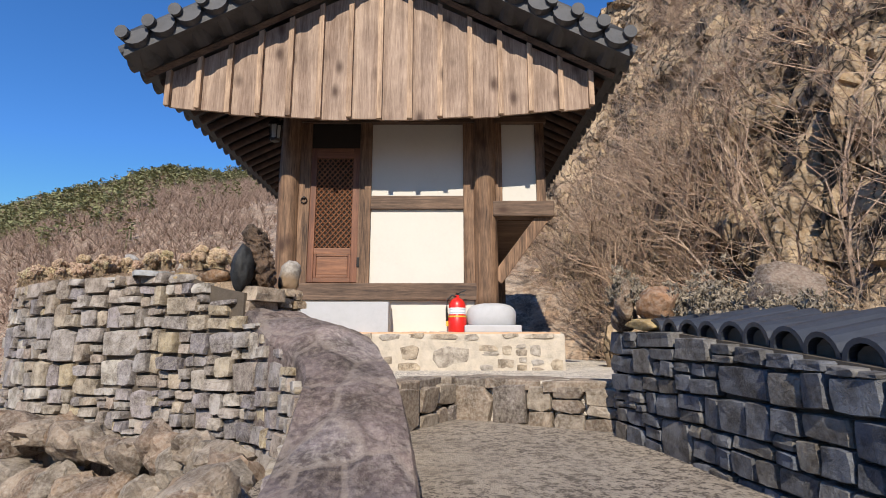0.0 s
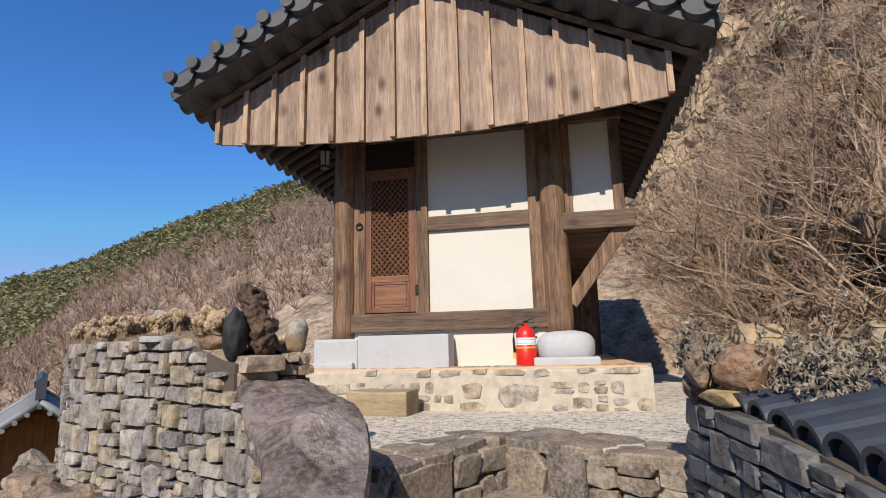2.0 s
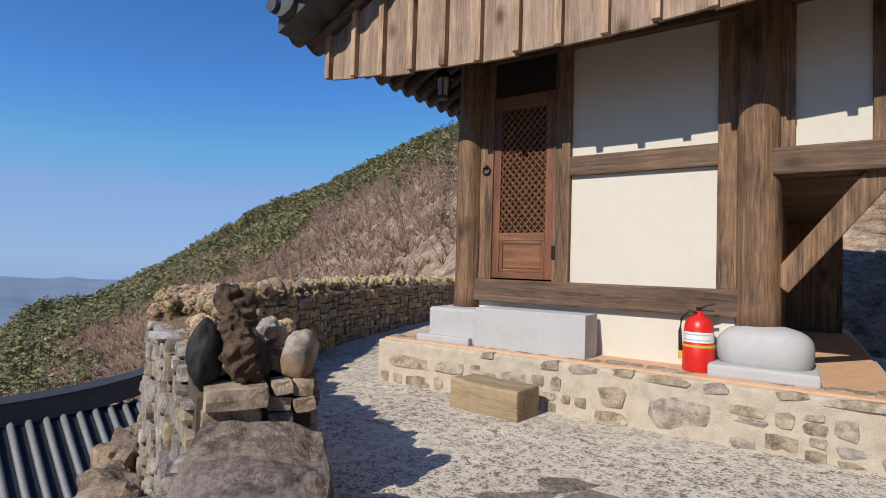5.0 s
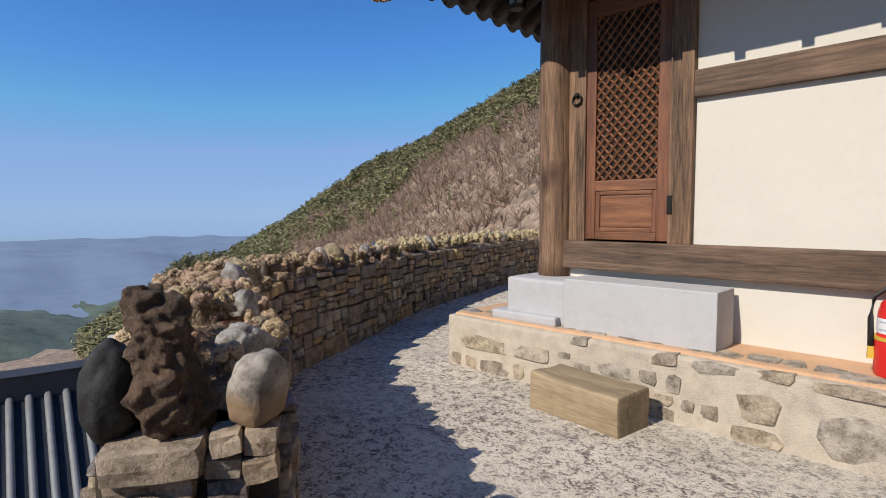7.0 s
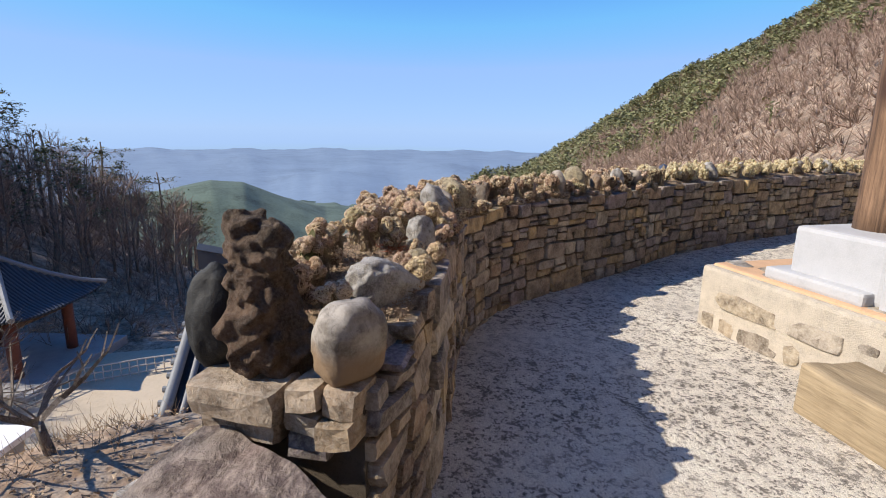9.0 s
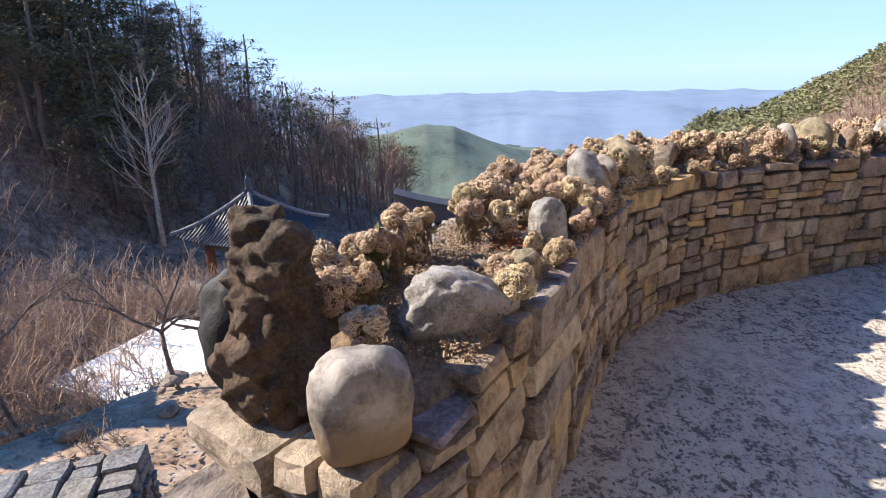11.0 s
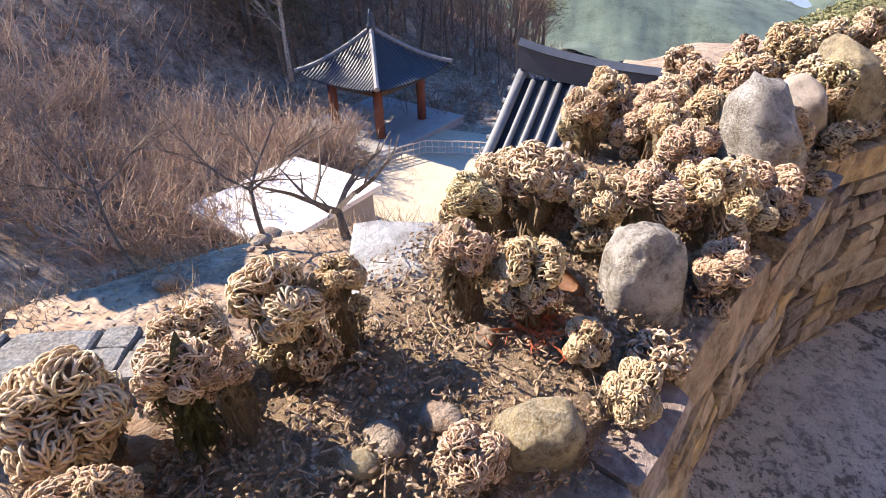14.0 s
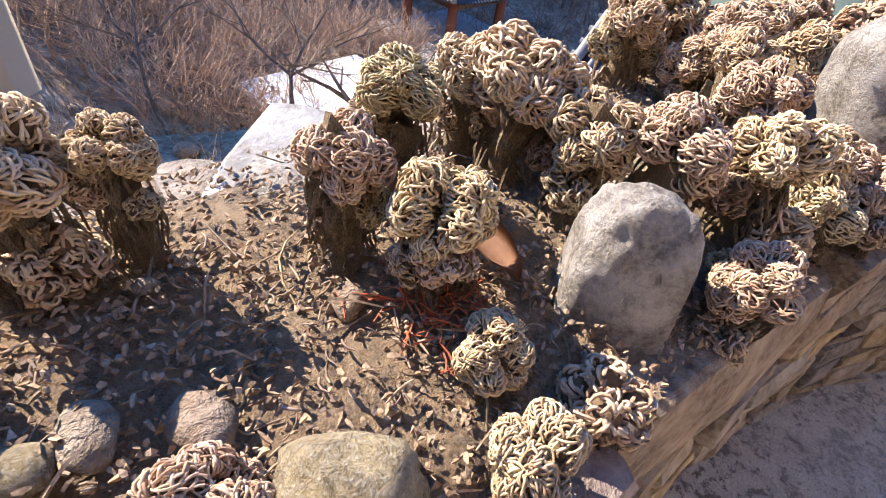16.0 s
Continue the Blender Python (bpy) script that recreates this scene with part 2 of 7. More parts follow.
def tube(pts, radii, sides=8, bm=None, caps=True):
    """A tapered tube along points."""
    bm = bm or bmesh.new()
    pts = [Vector(p) for p in pts]
    rings = []
    for i, p in enumerate(pts):
        d = (pts[min(i + 1, len(pts) - 1)] - pts[max(i - 1, 0)])
        if d.length < 1e-6:
            d = Vector((0, 0, 1))
        d.normalize()
        a = d.orthogonal().normalized() if abs(d.z) > 0.95 else d.cross(Vector((0, 0, 1))).normalized()
        b2 = d.cross(a)
        r = radii[i] if isinstance(radii, (list, tuple)) else radii
        rings.append([bm.verts.new(p + (a * math.cos(2 * math.pi * k / sides) + b2 * math.sin(2 * math.pi * k / sides)) * r) for k in range(sides)])
    for r0, r1 in zip(rings, rings[1:]):
        for k in range(sides):
            bm.faces.new((r0[k], r0[(k + 1) % sides], r1[(k + 1) % sides], r1[k]))
    if caps:
        bm.faces.new(rings[0][::-1])
        bm.faces.new(rings[-1])
    return bm


def smooth_path(pts, step=0.1):
    """Catmull-Rom through 2D points; returns evenly spread points."""
    P = [np.array(p, float) for p in pts]
    P = [2 * P[0] - P[1]] + P + [2 * P[-1] - P[-2]]
    out = []
    for i in range(1, len(P) - 2):
        for t in np.linspace(0, 1, 24, endpoint=False):
            a, b2, c, d = P[i - 1:i + 3]
            out.append(0.5 * (2 * b2 + (c - a) * t + (2 * a - 5 * b2 + 4 * c - d) * t * t + (3 * b2 - a - 3 * c + d) * t ** 3))
    out.append(P[-2])
    out = np.array(out)
    s = np.concatenate([[0], np.cumsum(np.linalg.norm(np.diff(out, axis=0), axis=1))])
    n = max(2, int(s[-1] / step))
    q = np.linspace(0, s[-1], n + 1)
    return np.stack([np.interp(q, s, out[:, k]) for k in range(out.shape[1])], 1)


class Line:
    """A plan curve by arc length: at(s) gives the point and the direction."""

    def __init__(self, pts):
        self.p = smooth_path(pts, 0.05)
        self.s = np.concatenate([[0], np.cumsum(np.linalg.norm(np.diff(self.p, axis=0), axis=1))])
        self.length = float(self.s[-1])

    def at(self, s):
        x, y = (float(np.interp(s, self.s, self.p[:, k])) for k in (0, 1))
        x2, y2 = (float(np.interp(min(s + 0.08, self.length), self.s, self.p[:, k])) for k in (0, 1))
        x1, y1 = (float(np.interp(max(s - 0.08, 0), self.s, self.p[:, k])) for k in (0, 1))
        d = Vector((x2 - x1, y2 - y1, 0)).normalized()
        return Vector((x, y, 0)), d


def strip(inner, outer, z0, z1, name, mat, n=80):
    """A solid band between two plan curves."""
    bm = bmesh.new()
    rows = []
    for i in range(n + 1):
        a = inner.at(inner.length * i / n)[0]
        b2 = outer.at(outer.length * i / n)[0]
        rows.append([bm.verts.new((p.x, p.y, z)) for p, z in ((a, z0), (a, z1), (b2, z1), (b2, z0))])
    for r, q in zip(rows, rows[1:]):
        for k in range(4):
            bm.faces.new((r[k], q[k], q[(k + 1) % 4], r[(k + 1) % 4]))
    bm.faces.new(rows[0])
    bm.faces.new(rows[-1][::-1])
    bmesh.ops.recalc_face_normals(bm, faces=bm.faces)
    return link(name, bm, mat)


# ---- the ground ----
def tab(x, pairs):
    return float(np.interp(x, [p[0] for p in pairs], [p[1] for p in pairs]))


RIDGE = [(-180, 3), (-150, 12), (-60, 32), (-20, 30), (0, 24), (15, 17.8), (23, 16.3), (29, 15.9), (36, 13.2), (40, 10.8), (45, 7.8), (50, 5.2), (58, 0.8), (66, -3.8), (72, -6.5), (80, -11), (90, -13), (97, -14), (101, -13), (106, -10), (111, -7), (116, -3), (121, 1), (126, 5), (131, 9), (136, 10), (145, 7), (155, 5), (165, 4), (180, 3)]
RIDGE_R = [(-180, 40), (-60, 40), (-20, 60), (10, 200), (40, 260), (66, 240), (80, 120), (95, 80), (105, 70), (120, 70), (140, 60), (180, 40)]


def ground_z(az, r):
    """Height of the land at azimuth az (degrees, leftwards from +y) and r metres from (0, 4)."""
    yard = tab(az, [(-180, -0.3), (-40, -0.3), (0, 0.2), (30, -1.5), (60, -5), (85, -7.3), (125, -7.3), (140, -6.4), (155, -3.0), (180, -0.3)])
    near = tab(az, [(-180, -0.3), (0, 0.2), (60, -1.2), (100, -1.6), (140, -1.2), (180, -0.3)])
    rr = tab(az, RIDGE_R)
    top = 2.6 + rr * math.tan(radians(tab(az, RIDGE)))
    flat = tab(az, [(-180, 8), (0, 8), (40, 12), (80, 26), (125, 33), (145, 22), (180, 8)])
    near_r = tab(az, [(-180, 4), (0, 5), (60, 7), (100, 8), (140, 7), (180, 4)])
    if r < near_r:
        z = near
    elif r < near_r + 5:
        f = (r - near_r) / 5
        f = f * f * (3 - 2 * f)
        z = near + (yard - near) * f
    elif r < flat:
        z = yard
    elif r < rr:
        f = (r - flat) / (rr - flat)
        z = yard + (top - yard) * (f ** 0.92)
    else:
        f = min(1, (r - rr) / 500)
        z = top + (-280 - top) * (f ** 0.8)
    x, y = -r * math.sin(radians(az)), r * math.cos(radians(az))
    n = noise.fractal(Vector((x, y, 0)) * tab(r, [(0, 0.3), (30, 0.1), (200, 0.02), (4500, 0.004)]), 1.0, 2.0, 5)
    amp = tab(r, [(0, 0.0), (6, 0.05), (30, 0.5), (200, 5), (600, 9), (1500, 16), (4500, 10)])
    return z + n * amp


def build_ground():
    radii = [2.2, 3, 4, 5, 6, 7, 8, 9, 10, 11.5, 13, 15, 17, 20, 23, 26, 30, 35, 40, 46, 53, 60, 68, 76, 85, 95, 110, 125, 140, 155, 170, 185, 200, 215, 230, 245, 260, 280, 310, 350, 400, 460, 530, 620, 750, 950, 1200, 1600, 2200, 3000, 4500]
    bm = bmesh.new()
    N = 240
    c = bm.verts.new((0, 4, -0.5))
    rings = []
    for r in radii:
        ring = []
        for k in range(N):
            az = -180 + 360 * k / N
            ring.append(bm.verts.new((-r * math.sin(radians(az)), 4 + r * math.cos(radians(az)), ground_z(az, r))))
        rings.append(ring)
    for k in range(N):
        bm.faces.new((c, rings[0][(k + 1) % N], rings[0][k]))
    for a, b2 in zip(rings, rings[1:]):
        for k in range(N):
            bm.faces.new((a[k], a[(k + 1) % N], b2[(k + 1) % N], b2[k]))
    bmesh.ops.recalc_face_normals(bm, faces=bm.faces)
    g = link("ground", bm, M_HILL, smooth=True)
    return tagged(g, "dry brown mountain slope and valley floor", "ground", kind="structure")


build_ground()

# ---- terrace ----
TZ = 1.22
WALL_IN = Line([(-1.12, 4.1), (-1.45, 4.29), (-1.86, 4.48), (-2.33, 4.65), (-2.77, 4.82), (-3.16, 5.02), (-3.6, 5.43), (-3.99, 6.1), (-4.46, 7.05), (-5.0, 8.0), (-5.45, 9.2), (-5.95, 10.9), (-6.35, 12.6), (-6.55, 14.5)])
WALL_OUT = Line([(-1.36, 3.64), (-1.65, 3.77), (-1.95, 3.9), (-2.58, 4.16), (-2.95, 4.3), (-3.45, 4.55), (-4.05, 5.1), (-4.5, 5.85), (-4.95, 6.8), (-5.5, 7.75), (-5.95, 8.95), (-6.45, 10.7), (-6.85, 12.5), (-7.05, 14.5)])


def build_terrace():
    outline = [(0.07, 5.2), (-0.5, 3.95), (-1.0, 4.0)]
    outline += [tuple(WALL_IN.at(s)[0].xy + Vector((-0.1, -0.05))) for s in np.linspace(0.1, WALL_IN.length, 40)]
    outline += [(2.6, 16.0), (3.6, 11.0), (3.9, 7.0), (3.2, 5.0), (1.6, 4.6), (1.36, 4.35)]
    bm = bmesh.new()
    vs = [bm.verts.new((x, y, TZ)) for x, y in outline]
    f = bm.faces.new(vs)
    ext = bmesh.ops.extrude_face_region(bm, geom=[f])
    for v in ext["geom"]:
        if isinstance(v, bmesh.types.BMVert):
            v.co.z = TZ - 0.55
    bmesh.ops.triangulate(bm, faces=bm.faces)
    bmesh.ops.recalc_face_normals(bm, faces=bm.faces)
    t = link("terrace_floor", bm, M_CONC)
    tagged(t, "rough pale concrete terrace floor", "floor", kind="structure")
    # path below
    bm = bmesh.new()
    box(-0.9, 1.25, 0.2, 1.8, 5.6, 0.86, bm=bm)
    for i in range(4):
        box(-0.9, -0.1 + 0.34 * i, -0.5, 1.8, 0.26 + 0.34 * i, 0.22 + 0.17 * i, bm=bm)
    box(-1.2, -4, -0.6, 2.2, -0.08, 0.06, bm=bm)
    p = link("path", bm, M_PATH)
    tagged(p, "stained concrete path climbing to the terrace", "path", kind="structure")


build_terrace()

# ---- stone pieces ----
def block_mesh(name, seed, mat, sides=8, square=0.72):
    """A rough hewn block: local x along the wall, y outward (0 back, 1 face), z up; unit size."""
    rng = random.Random(seed)
    bm = bmesh.new()
    rings = []
    j = 0.06 + 0.22 * (1 - square)
    outline = []
    for cx, cz in ((-1, -1), (0, -1), (1, -1), (1, 0), (1, 1), (0, 1), (-1, 1), (-1, 0)):
        outline.append((0.5 * cx * (1 - rng.uniform(0, j) * (1.6 if cx and cz else 0.5)) + (rng.uniform(-0.2, 0.2) if not cx else 0), 0.5 * cz * (1 - rng.uniform(0, j) * (1.6 if cx and cz else 0.5)) + (rng.uniform(-0.2, 0.2) if not cz else 0)))
    sides = 8
    tilt_x, tilt_z = rng.uniform(-0.12, 0.12), rng.uniform(-0.12, 0.12)
    for y, k in ((0.0, 0.99), (0.86, 1.0), (1.0, 0.93)):
        rings.append([bm.verts.new((ox * k, y + (rng.uniform(-0.06, 0.06) + ox * tilt_x + oz * tilt_z) * (y > 0.5), oz * k)) for ox, oz in outline])
    mid = bm.verts.new((rng.uniform(-0.15, 0.15), 1.0 + rng.uniform(-0.03, 0.08), rng.uniform(-0.15, 0.15)))
    for a, b2 in zip(rings, rings[1:]):
        for i in range(sides):
            bm.faces.new((a[i], b2[i], b2[(i + 1) % sides], a[(i + 1) % sides]))
    for i in range(sides):
        bm.faces.new((rings[-1][i], mid, rings[-1][(i + 1) % sides]))
    bmesh.ops.recalc_face_normals(bm, faces=bm.faces)
    me = bpy.data.meshes.new(name)
    bm.to_mesh(me)
    bm.free()
    me.materials.append(mat)
    return me


def pack(rng, u0, v0, u1, v1, wide, high):
    """Splits a rectangle into irregular stones."""
    w, h = u1 - u0, v1 - v0
    big = rng.choice((0.6, 0.8, 1.0, 1.3, 1.9))
    if w <= wide * big and h <= high * big:
        return [(u0, v0, u1, v1)]
    if h / high > w / wide:
        c = v0 + h * rng.uniform(0.36, 0.64)
        return pack(rng, u0, v0, u1, c, wide, high) + pack(rng, u0, c, u1, v1, wide, high)
    c = u0 + w * rng.uniform(0.36, 0.64)
    return pack(rng, u0, v0, c, v1, wide, high) + pack(rng, c, v0, u1, v1, wide, high)


def lay(rects, place, meshes, parent, name, rng, gap=0.008, depth=(0.10, 0.15), limit=300, rest_mat=None):
    """Sets one block for each rectangle. place(u, v) gives the point, the direction along and the outward normal."""
    rest = bmesh.new()
    for n, (u0, v0, u1, v1) in enumerate(rects):
        u, v = (u0 + u1) / 2, (v0 + v1) / 2
        p, along, out = place(u, v)
        d = rng.uniform(*depth)
        up = along.cross(out) * -1
        if up.z < 0:
            up = -up
        m = Matrix((along, out, up)).transposed().to_4x4()
        m.translation = p - out * 0.09
        m = m @ pose(0, 0, 0, rng.uniform(-3, 3), rng.uniform(-4, 4), rng.uniform(-4, 4)) @ Matrix.Diagonal((u1 - u0 - gap, d, v1 - v0 - gap, 1))
        me = rng.choice(meshes)
        if n < limit:
            ob = new(name, me)
            ob.parent = parent
            ob.matrix_parent_inverse = parent.matrix_basis.inverted() if parent.matrix_basis else Matrix()
            ob.matrix_basis = m
        else:
            rest.from_mesh(me)
            nv = len(me.vertices)
            rest.verts.ensure_lookup_table()
            bmesh.ops.transform(rest, matrix=m, verts=rest.verts[-nv:])
    if len(rest.verts):
        ob = part(name + "_rest", rest, rest_mat or meshes[0].materials[0], parent)
        ob.matrix_parent_inverse = parent.matrix_basis.inverted()
        tagged(ob, kind="stuff")
    else:
        rest.free()


def rock_bm(size, seed, rough=0.25, freq=2.0, sub=4, lump=0.0, ridge=False):
    """A weathered boulder of the given half sizes; ridge breaks it into worn flat faces, "box" squares it."""
    bm = bmesh.new()
    bmesh.ops.create_icosphere(bm, subdivisions=sub, radius=1)
    o = Vector((seed * 3.7, seed * 1.9, seed * 5.3))
    rng = random.Random(seed * 31 + 7)
    planes = []
    if ridge is True:
        for k in range(13):
            n = Vector((rng.gauss(0, 1), rng.gauss(0, 1), rng.gauss(0, 1))).normalized()
            planes.append((n, rng.uniform(0.66, 0.88)))
    for v in bm.verts:
        d = v.co.normalized()
        q = d * (1 + rough * noise.fractal(d * freq + o, 1.0, 2.0, 5))
        if lump:
            q *= 1 + lump * (noise.noise(d * freq * 2.6 + o) + 0.4 * abs(noise.noise(d * freq * 6 + o)))
        for n, h in planes:
            over = q.dot(n) - h
            if over > 0:
                q -= n * (over * 0.9)
        if ridge == "box":
            q = Vector([math.copysign(abs(a) ** 0.72, a) for a in q])
        elif ridge:
            q *= 1.12 + 0.03 * noise.fractal(d * 7 + o, 1.0, 2.0, 3)
        v.co = Vector((q.x * size[0], q.y * size[1], q.z * size[2]))
    return bm


def set_rock(name, at, size, seed, mat, label, rough=0.25, freq=1.6, sub=4, lump=0.0, turn=(0, 0, 0), ridge=False):
    bm = rock_bm(size, seed, rough, freq, sub, lump, ridge)
    ob = link(name, bm, mat, smooth=True)
    ob.matrix_basis = pose(*at, *turn)
    return tagged(ob, label, "rock")


# ---- hall ----
HX = -0.82
M_BOARD = wood_mat("gable_board_wood", (0.17, 0.105, 0.072), (0.5, 0.375, 0.285))
# Lighter copy of the board wood: light on the proud battens put into the colour.
M_BATTEN = wood_mat("gable_batten_lit_wood", (0.17, 0.1, 0.06), (0.62, 0.44, 0.3))
M_DOOR = wood_mat("reddish_door_wood", (0.07, 0.024, 0.012), (0.24, 0.095, 0.045), rough=0.6, knots=False)
M_DOORX = wood_mat("reddish_panel_wood", (0.1, 0.036, 0.016), (0.32, 0.14, 0.066), "x", rough=0.55, knots=False)
M_GRANITE = plain_mat("pale_granite", (0.45, 0.455, 0.47), 0.8, var=0.14, scale=8, bump=0.2)
# Near-black colour stands for unlit depth behind the lattice and shade above the door.
M_DARK = plain_mat("dark_interior_shade", (0.02, 0.014, 0.01), 0.9, var=0.3)
M_IRON = plain_mat("black_iron", (0.02, 0.018, 0.017), 0.5, 0.6, var=0.3)
M_MORTAR = plain_mat("cream_mortar", (0.55, 0.485, 0.395), 0.92, var=0.4, scale=9, bump=1.0)
M_ORANGE = plain_mat("orange_mortar", (0.6, 0.38, 0.23), 0.92, var=0.22, scale=7, bump=0.4)
M_PODST = stone_mat("podium_stone", [(0.42, 0.34, 0.235), (0.38, 0.36, 0.34), (0.5, 0.41, 0.29), (0.34, 0.28, 0.215), (0.47, 0.43, 0.38), (0.42, 0.33, 0.225)], bump=0.8)
M_RED = plain_mat("red_enamel", (0.62, 0.02, 0.015), 0.35, var=0.08, bump=0.02, space="Object")
M_WHITE = plain_mat("label_white", (0.75, 0.76, 0.76), 0.6, var=0.1, space="Object")
M_YELLOW = plain_mat("yellow_strap", (0.6, 0.4, 0.05), 0.6, var=0.1, space="Object")
M_BLUE = plain_mat("label_blue", (0.38, 0.45, 0.54), 0.6, var=0.1, space="Object")
M_BLACK = plain_mat("black_rubber", (0.018, 0.018, 0.018), 0.6, var=0.2, space="Object")


def roof_z(d):
    """Top of the roof boarding at d metres from the ridge line: slightly hollow."""
    return 6.78 - 0.53 * d + 0.02 * d * (d - 1.0) * 0.5


def hall():
    h = thing("temple_hall", (0, 0, TZ), "weathered wooden temple hall with white panels and dark tiled roof", "building")
    inv = Matrix.Translation((0, 0, -TZ))

    def hp(name, bm, mat, label="", smooth=False, parent=None):
        bm.transform(inv)
        return part(name, bm, mat, parent or h, label, smooth)

    # walls
    hp("wall_panel", box(-1.06, 7.385, 2.34, 0.33, 7.47, 3.47, 0.004), M_PLASTER, "white plaster wall panel")
    hp("wall_panel", box(-1.06, 7.385, 3.62, 0.33, 7.47, 4.76, 0.004), M_PLASTER, "white plaster wall panel")
    hp("wall_panel", box(0.78, 7.385, 3.5, 1.4, 7.47, 4.78, 0.004), M_PLASTER, "white plaster wall panel")
    hp("plinth_wall", box(-2.1, 7.36, 1.66, 0.6, 7.5, 2.16), M_PLASTER, "cream plaster plinth under the sill")
    hp("sill_beam", box(-2.08, 7.28, 2.14, 0.5, 7.5, 2.375, 0.012), M_WOODX)
    hp("rail", box(-1.055, 7.335, 3.44, 0.32, 7.5, 3.635, 0.01), M_WOODX)
    hp("post", box(0.29, 7.33, 2.372, 0.46, 7.5, 4.8, 0.01), M_WOOD)
    hp("post", box(-1.2, 7.325, 2.372, -1.03, 7.5, 4.8, 0.01), M_WOOD)
    hp("post", box(-2.06, 7.325, 2.372, -1.9, 7.5, 4.8, 0.01), M_WOOD)
    hp("post", box(1.34, 7.33, 3.3, 1.47, 7.5, 5.0, 0.01), M_WOOD)
    hp("post", box(0.73, 7.33, 3.5, 0.85, 7.5, 4.8, 0.01), M_WOOD)
    hp("lintel", box(-2.2, 7.3, 4.73, 1.5, 7.52, 4.98, 0.012), M_WOODX)
    hp("bracket_beam", box(0.7, 7.22, 3.31, 1.56, 7.48, 3.53, 0.015), M_WOODX)
    b = box(-0.09, -0.06, 0.0, 0.09, 0.06, 1.22, 0.012)
    b.transform(pose(0.74, 7.36, 2.42, 0, 37, 0))
    hp("brace", b, M_WOOD)
    hp("side_wall", box(0.62, 7.52, 1.7, 0.72, 12, 4.9), M_WOOD)
    hp("gallery_wall", box(1.36, 7.5, 3.45, 1.42, 12, 4.9), M_WOOD)
    hp("gallery_floor", box(0.72, 7.48, 3.3, 1.46, 12, 3.42), M_WOODX)
    hp("side_wall", box(-2.24, 7.5, 1.7, -2.14, 12, 4.9), M_WOOD)
    hp("back_wall", box(-2.2, 11.9, 1.7, 1.4, 12.0, 5.2), M_WOOD)
    hp("gable_wall", box(-2.4, 7.42, 4.98, 0.9, 7.5, 6.0), M_WOODX)
    # filler panel above the door, the eave shade put into its black colour
    hp("transom", box(-1.9, 7.36, 4.34, -1.19, 7.45, 4.76), M_DARK, "boarding above the door, coloured black for eave shade")
    # columns, waisted and worn
    for cx, r in ((-2.2, 0.15), (0.6, 0.163)):
        zs = [2.04 + 0.15 * i for i in range(22)]
        bm = tube([(cx + 0.006 * math.sin(z * 3), 7.36, z) for z in zs], [r * (1.03 - 0.02 * (z - 2) + 0.012 * math.sin(5 * z)) for z in zs], 20)
        hp("column", bm, M_WOOD, smooth=True)
        if cx > 0:
            bm = rock_bm((0.34, 0.3, 0.2), 4, 0.04, 1.2, 3, ridge="box")
            bm.transform(pose(cx + 0.05, 7.3, 1.9))
            hp("column_base", bm, M_GRANITE, "rounded white granite column base", True)
            hp("base_slab", box(cx - 0.32, 6.95, 1.69, cx + 0.42, 7.6, 1.79, 0.02), M_GRANITE, "white granite slab")
        else:
            hp("column_base", box(cx - 0.25, 6.98, 1.69, cx + 0.34, 7.55, 2.06, 0.03), M_GRANITE, "square white granite column base")
            hp("base_slab", box(cx - 0.36, 6.9, 1.69, cx + 0.3, 7.6, 1.77, 0.02), M_GRANITE, "white granite slab")
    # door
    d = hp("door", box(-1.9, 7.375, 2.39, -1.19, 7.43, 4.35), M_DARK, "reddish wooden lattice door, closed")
    for x0, x1 in ((-1.9, -1.815), (-1.295, -1.195)):
        hp("stile", box(x0, 7.345, 2.39, x1, 7.42, 4.35, 0.006), M_DOOR, parent=d)
    for z0, z1 in ((2.39, 2.455), (2.79, 2.875), (4.2, 4.35)):
        hp("door_rail", box(-1.815, 7.345, z0, -1.295, 7.42, z1, 0.006), M_DOORX, parent=d)
    hp("door_panel", box(-1.775, 7.36, 2.49, -1.335, 7.42, 2.755, 0.012), M_DOORX, parent=d)
    for x0, x1, z0, z1 in ((-1.815, -1.775, 2.455, 2.79), (-1.335, -1.295, 2.455, 2.79)):
        hp("door_bead", box(x0, 7.352, z0, x1, 7.42, z1, 0.008), M_DOOR, parent=d)
    for z0 in (2.455, 2.755):
        hp("door_bead", box(-1.775, 7.352, z0, -1.335, 7.42, z0 + 0.035, 0.008), M_DOORX, parent=d)
    X0, X1, Z0, Z1 = -1.815, -1.295, 2.875, 4.2
    for sgn, yy in ((1, 7.362), (-1, 7.368)):
        c = -0.6
        while c < 2.0:
            # the line z - Z0 = sgn*(x - xs)*1.15
            pts = []
            for x in (X0, X1):
                z = Z0 + sgn * (x - (X0 if sgn > 0 else X1)) * 1.15 + c
                pts.append((x, z))
            (xa, za), (xb, zb) = pts
            t0, t1 = 0.0, 1.0
            dz = zb - za
            lo, hi = sorted(((Z0 - za) / dz, (Z1 - za) / dz))
            t0, t1 = max(0, lo), min(1, hi)
            if t1 - t0 > 0.02:
                P = Vector((xa + (xb - xa) * t0, yy, za + dz * t0))
                Q = Vector((xa + (xb - xa) * t1, yy, za + dz * t1))
                hp("lattice_bar", tube([P, Q], 0.01, 4), M_DOORX, parent=d)
            c += 0.086
    bm = bmesh.new()
    ring = [(-1.975 + 0.042 * math.cos(a), 7.312, 3.56 + 0.042 * math.sin(a)) for a in np.linspace(0, 2 * math.pi, 15)]
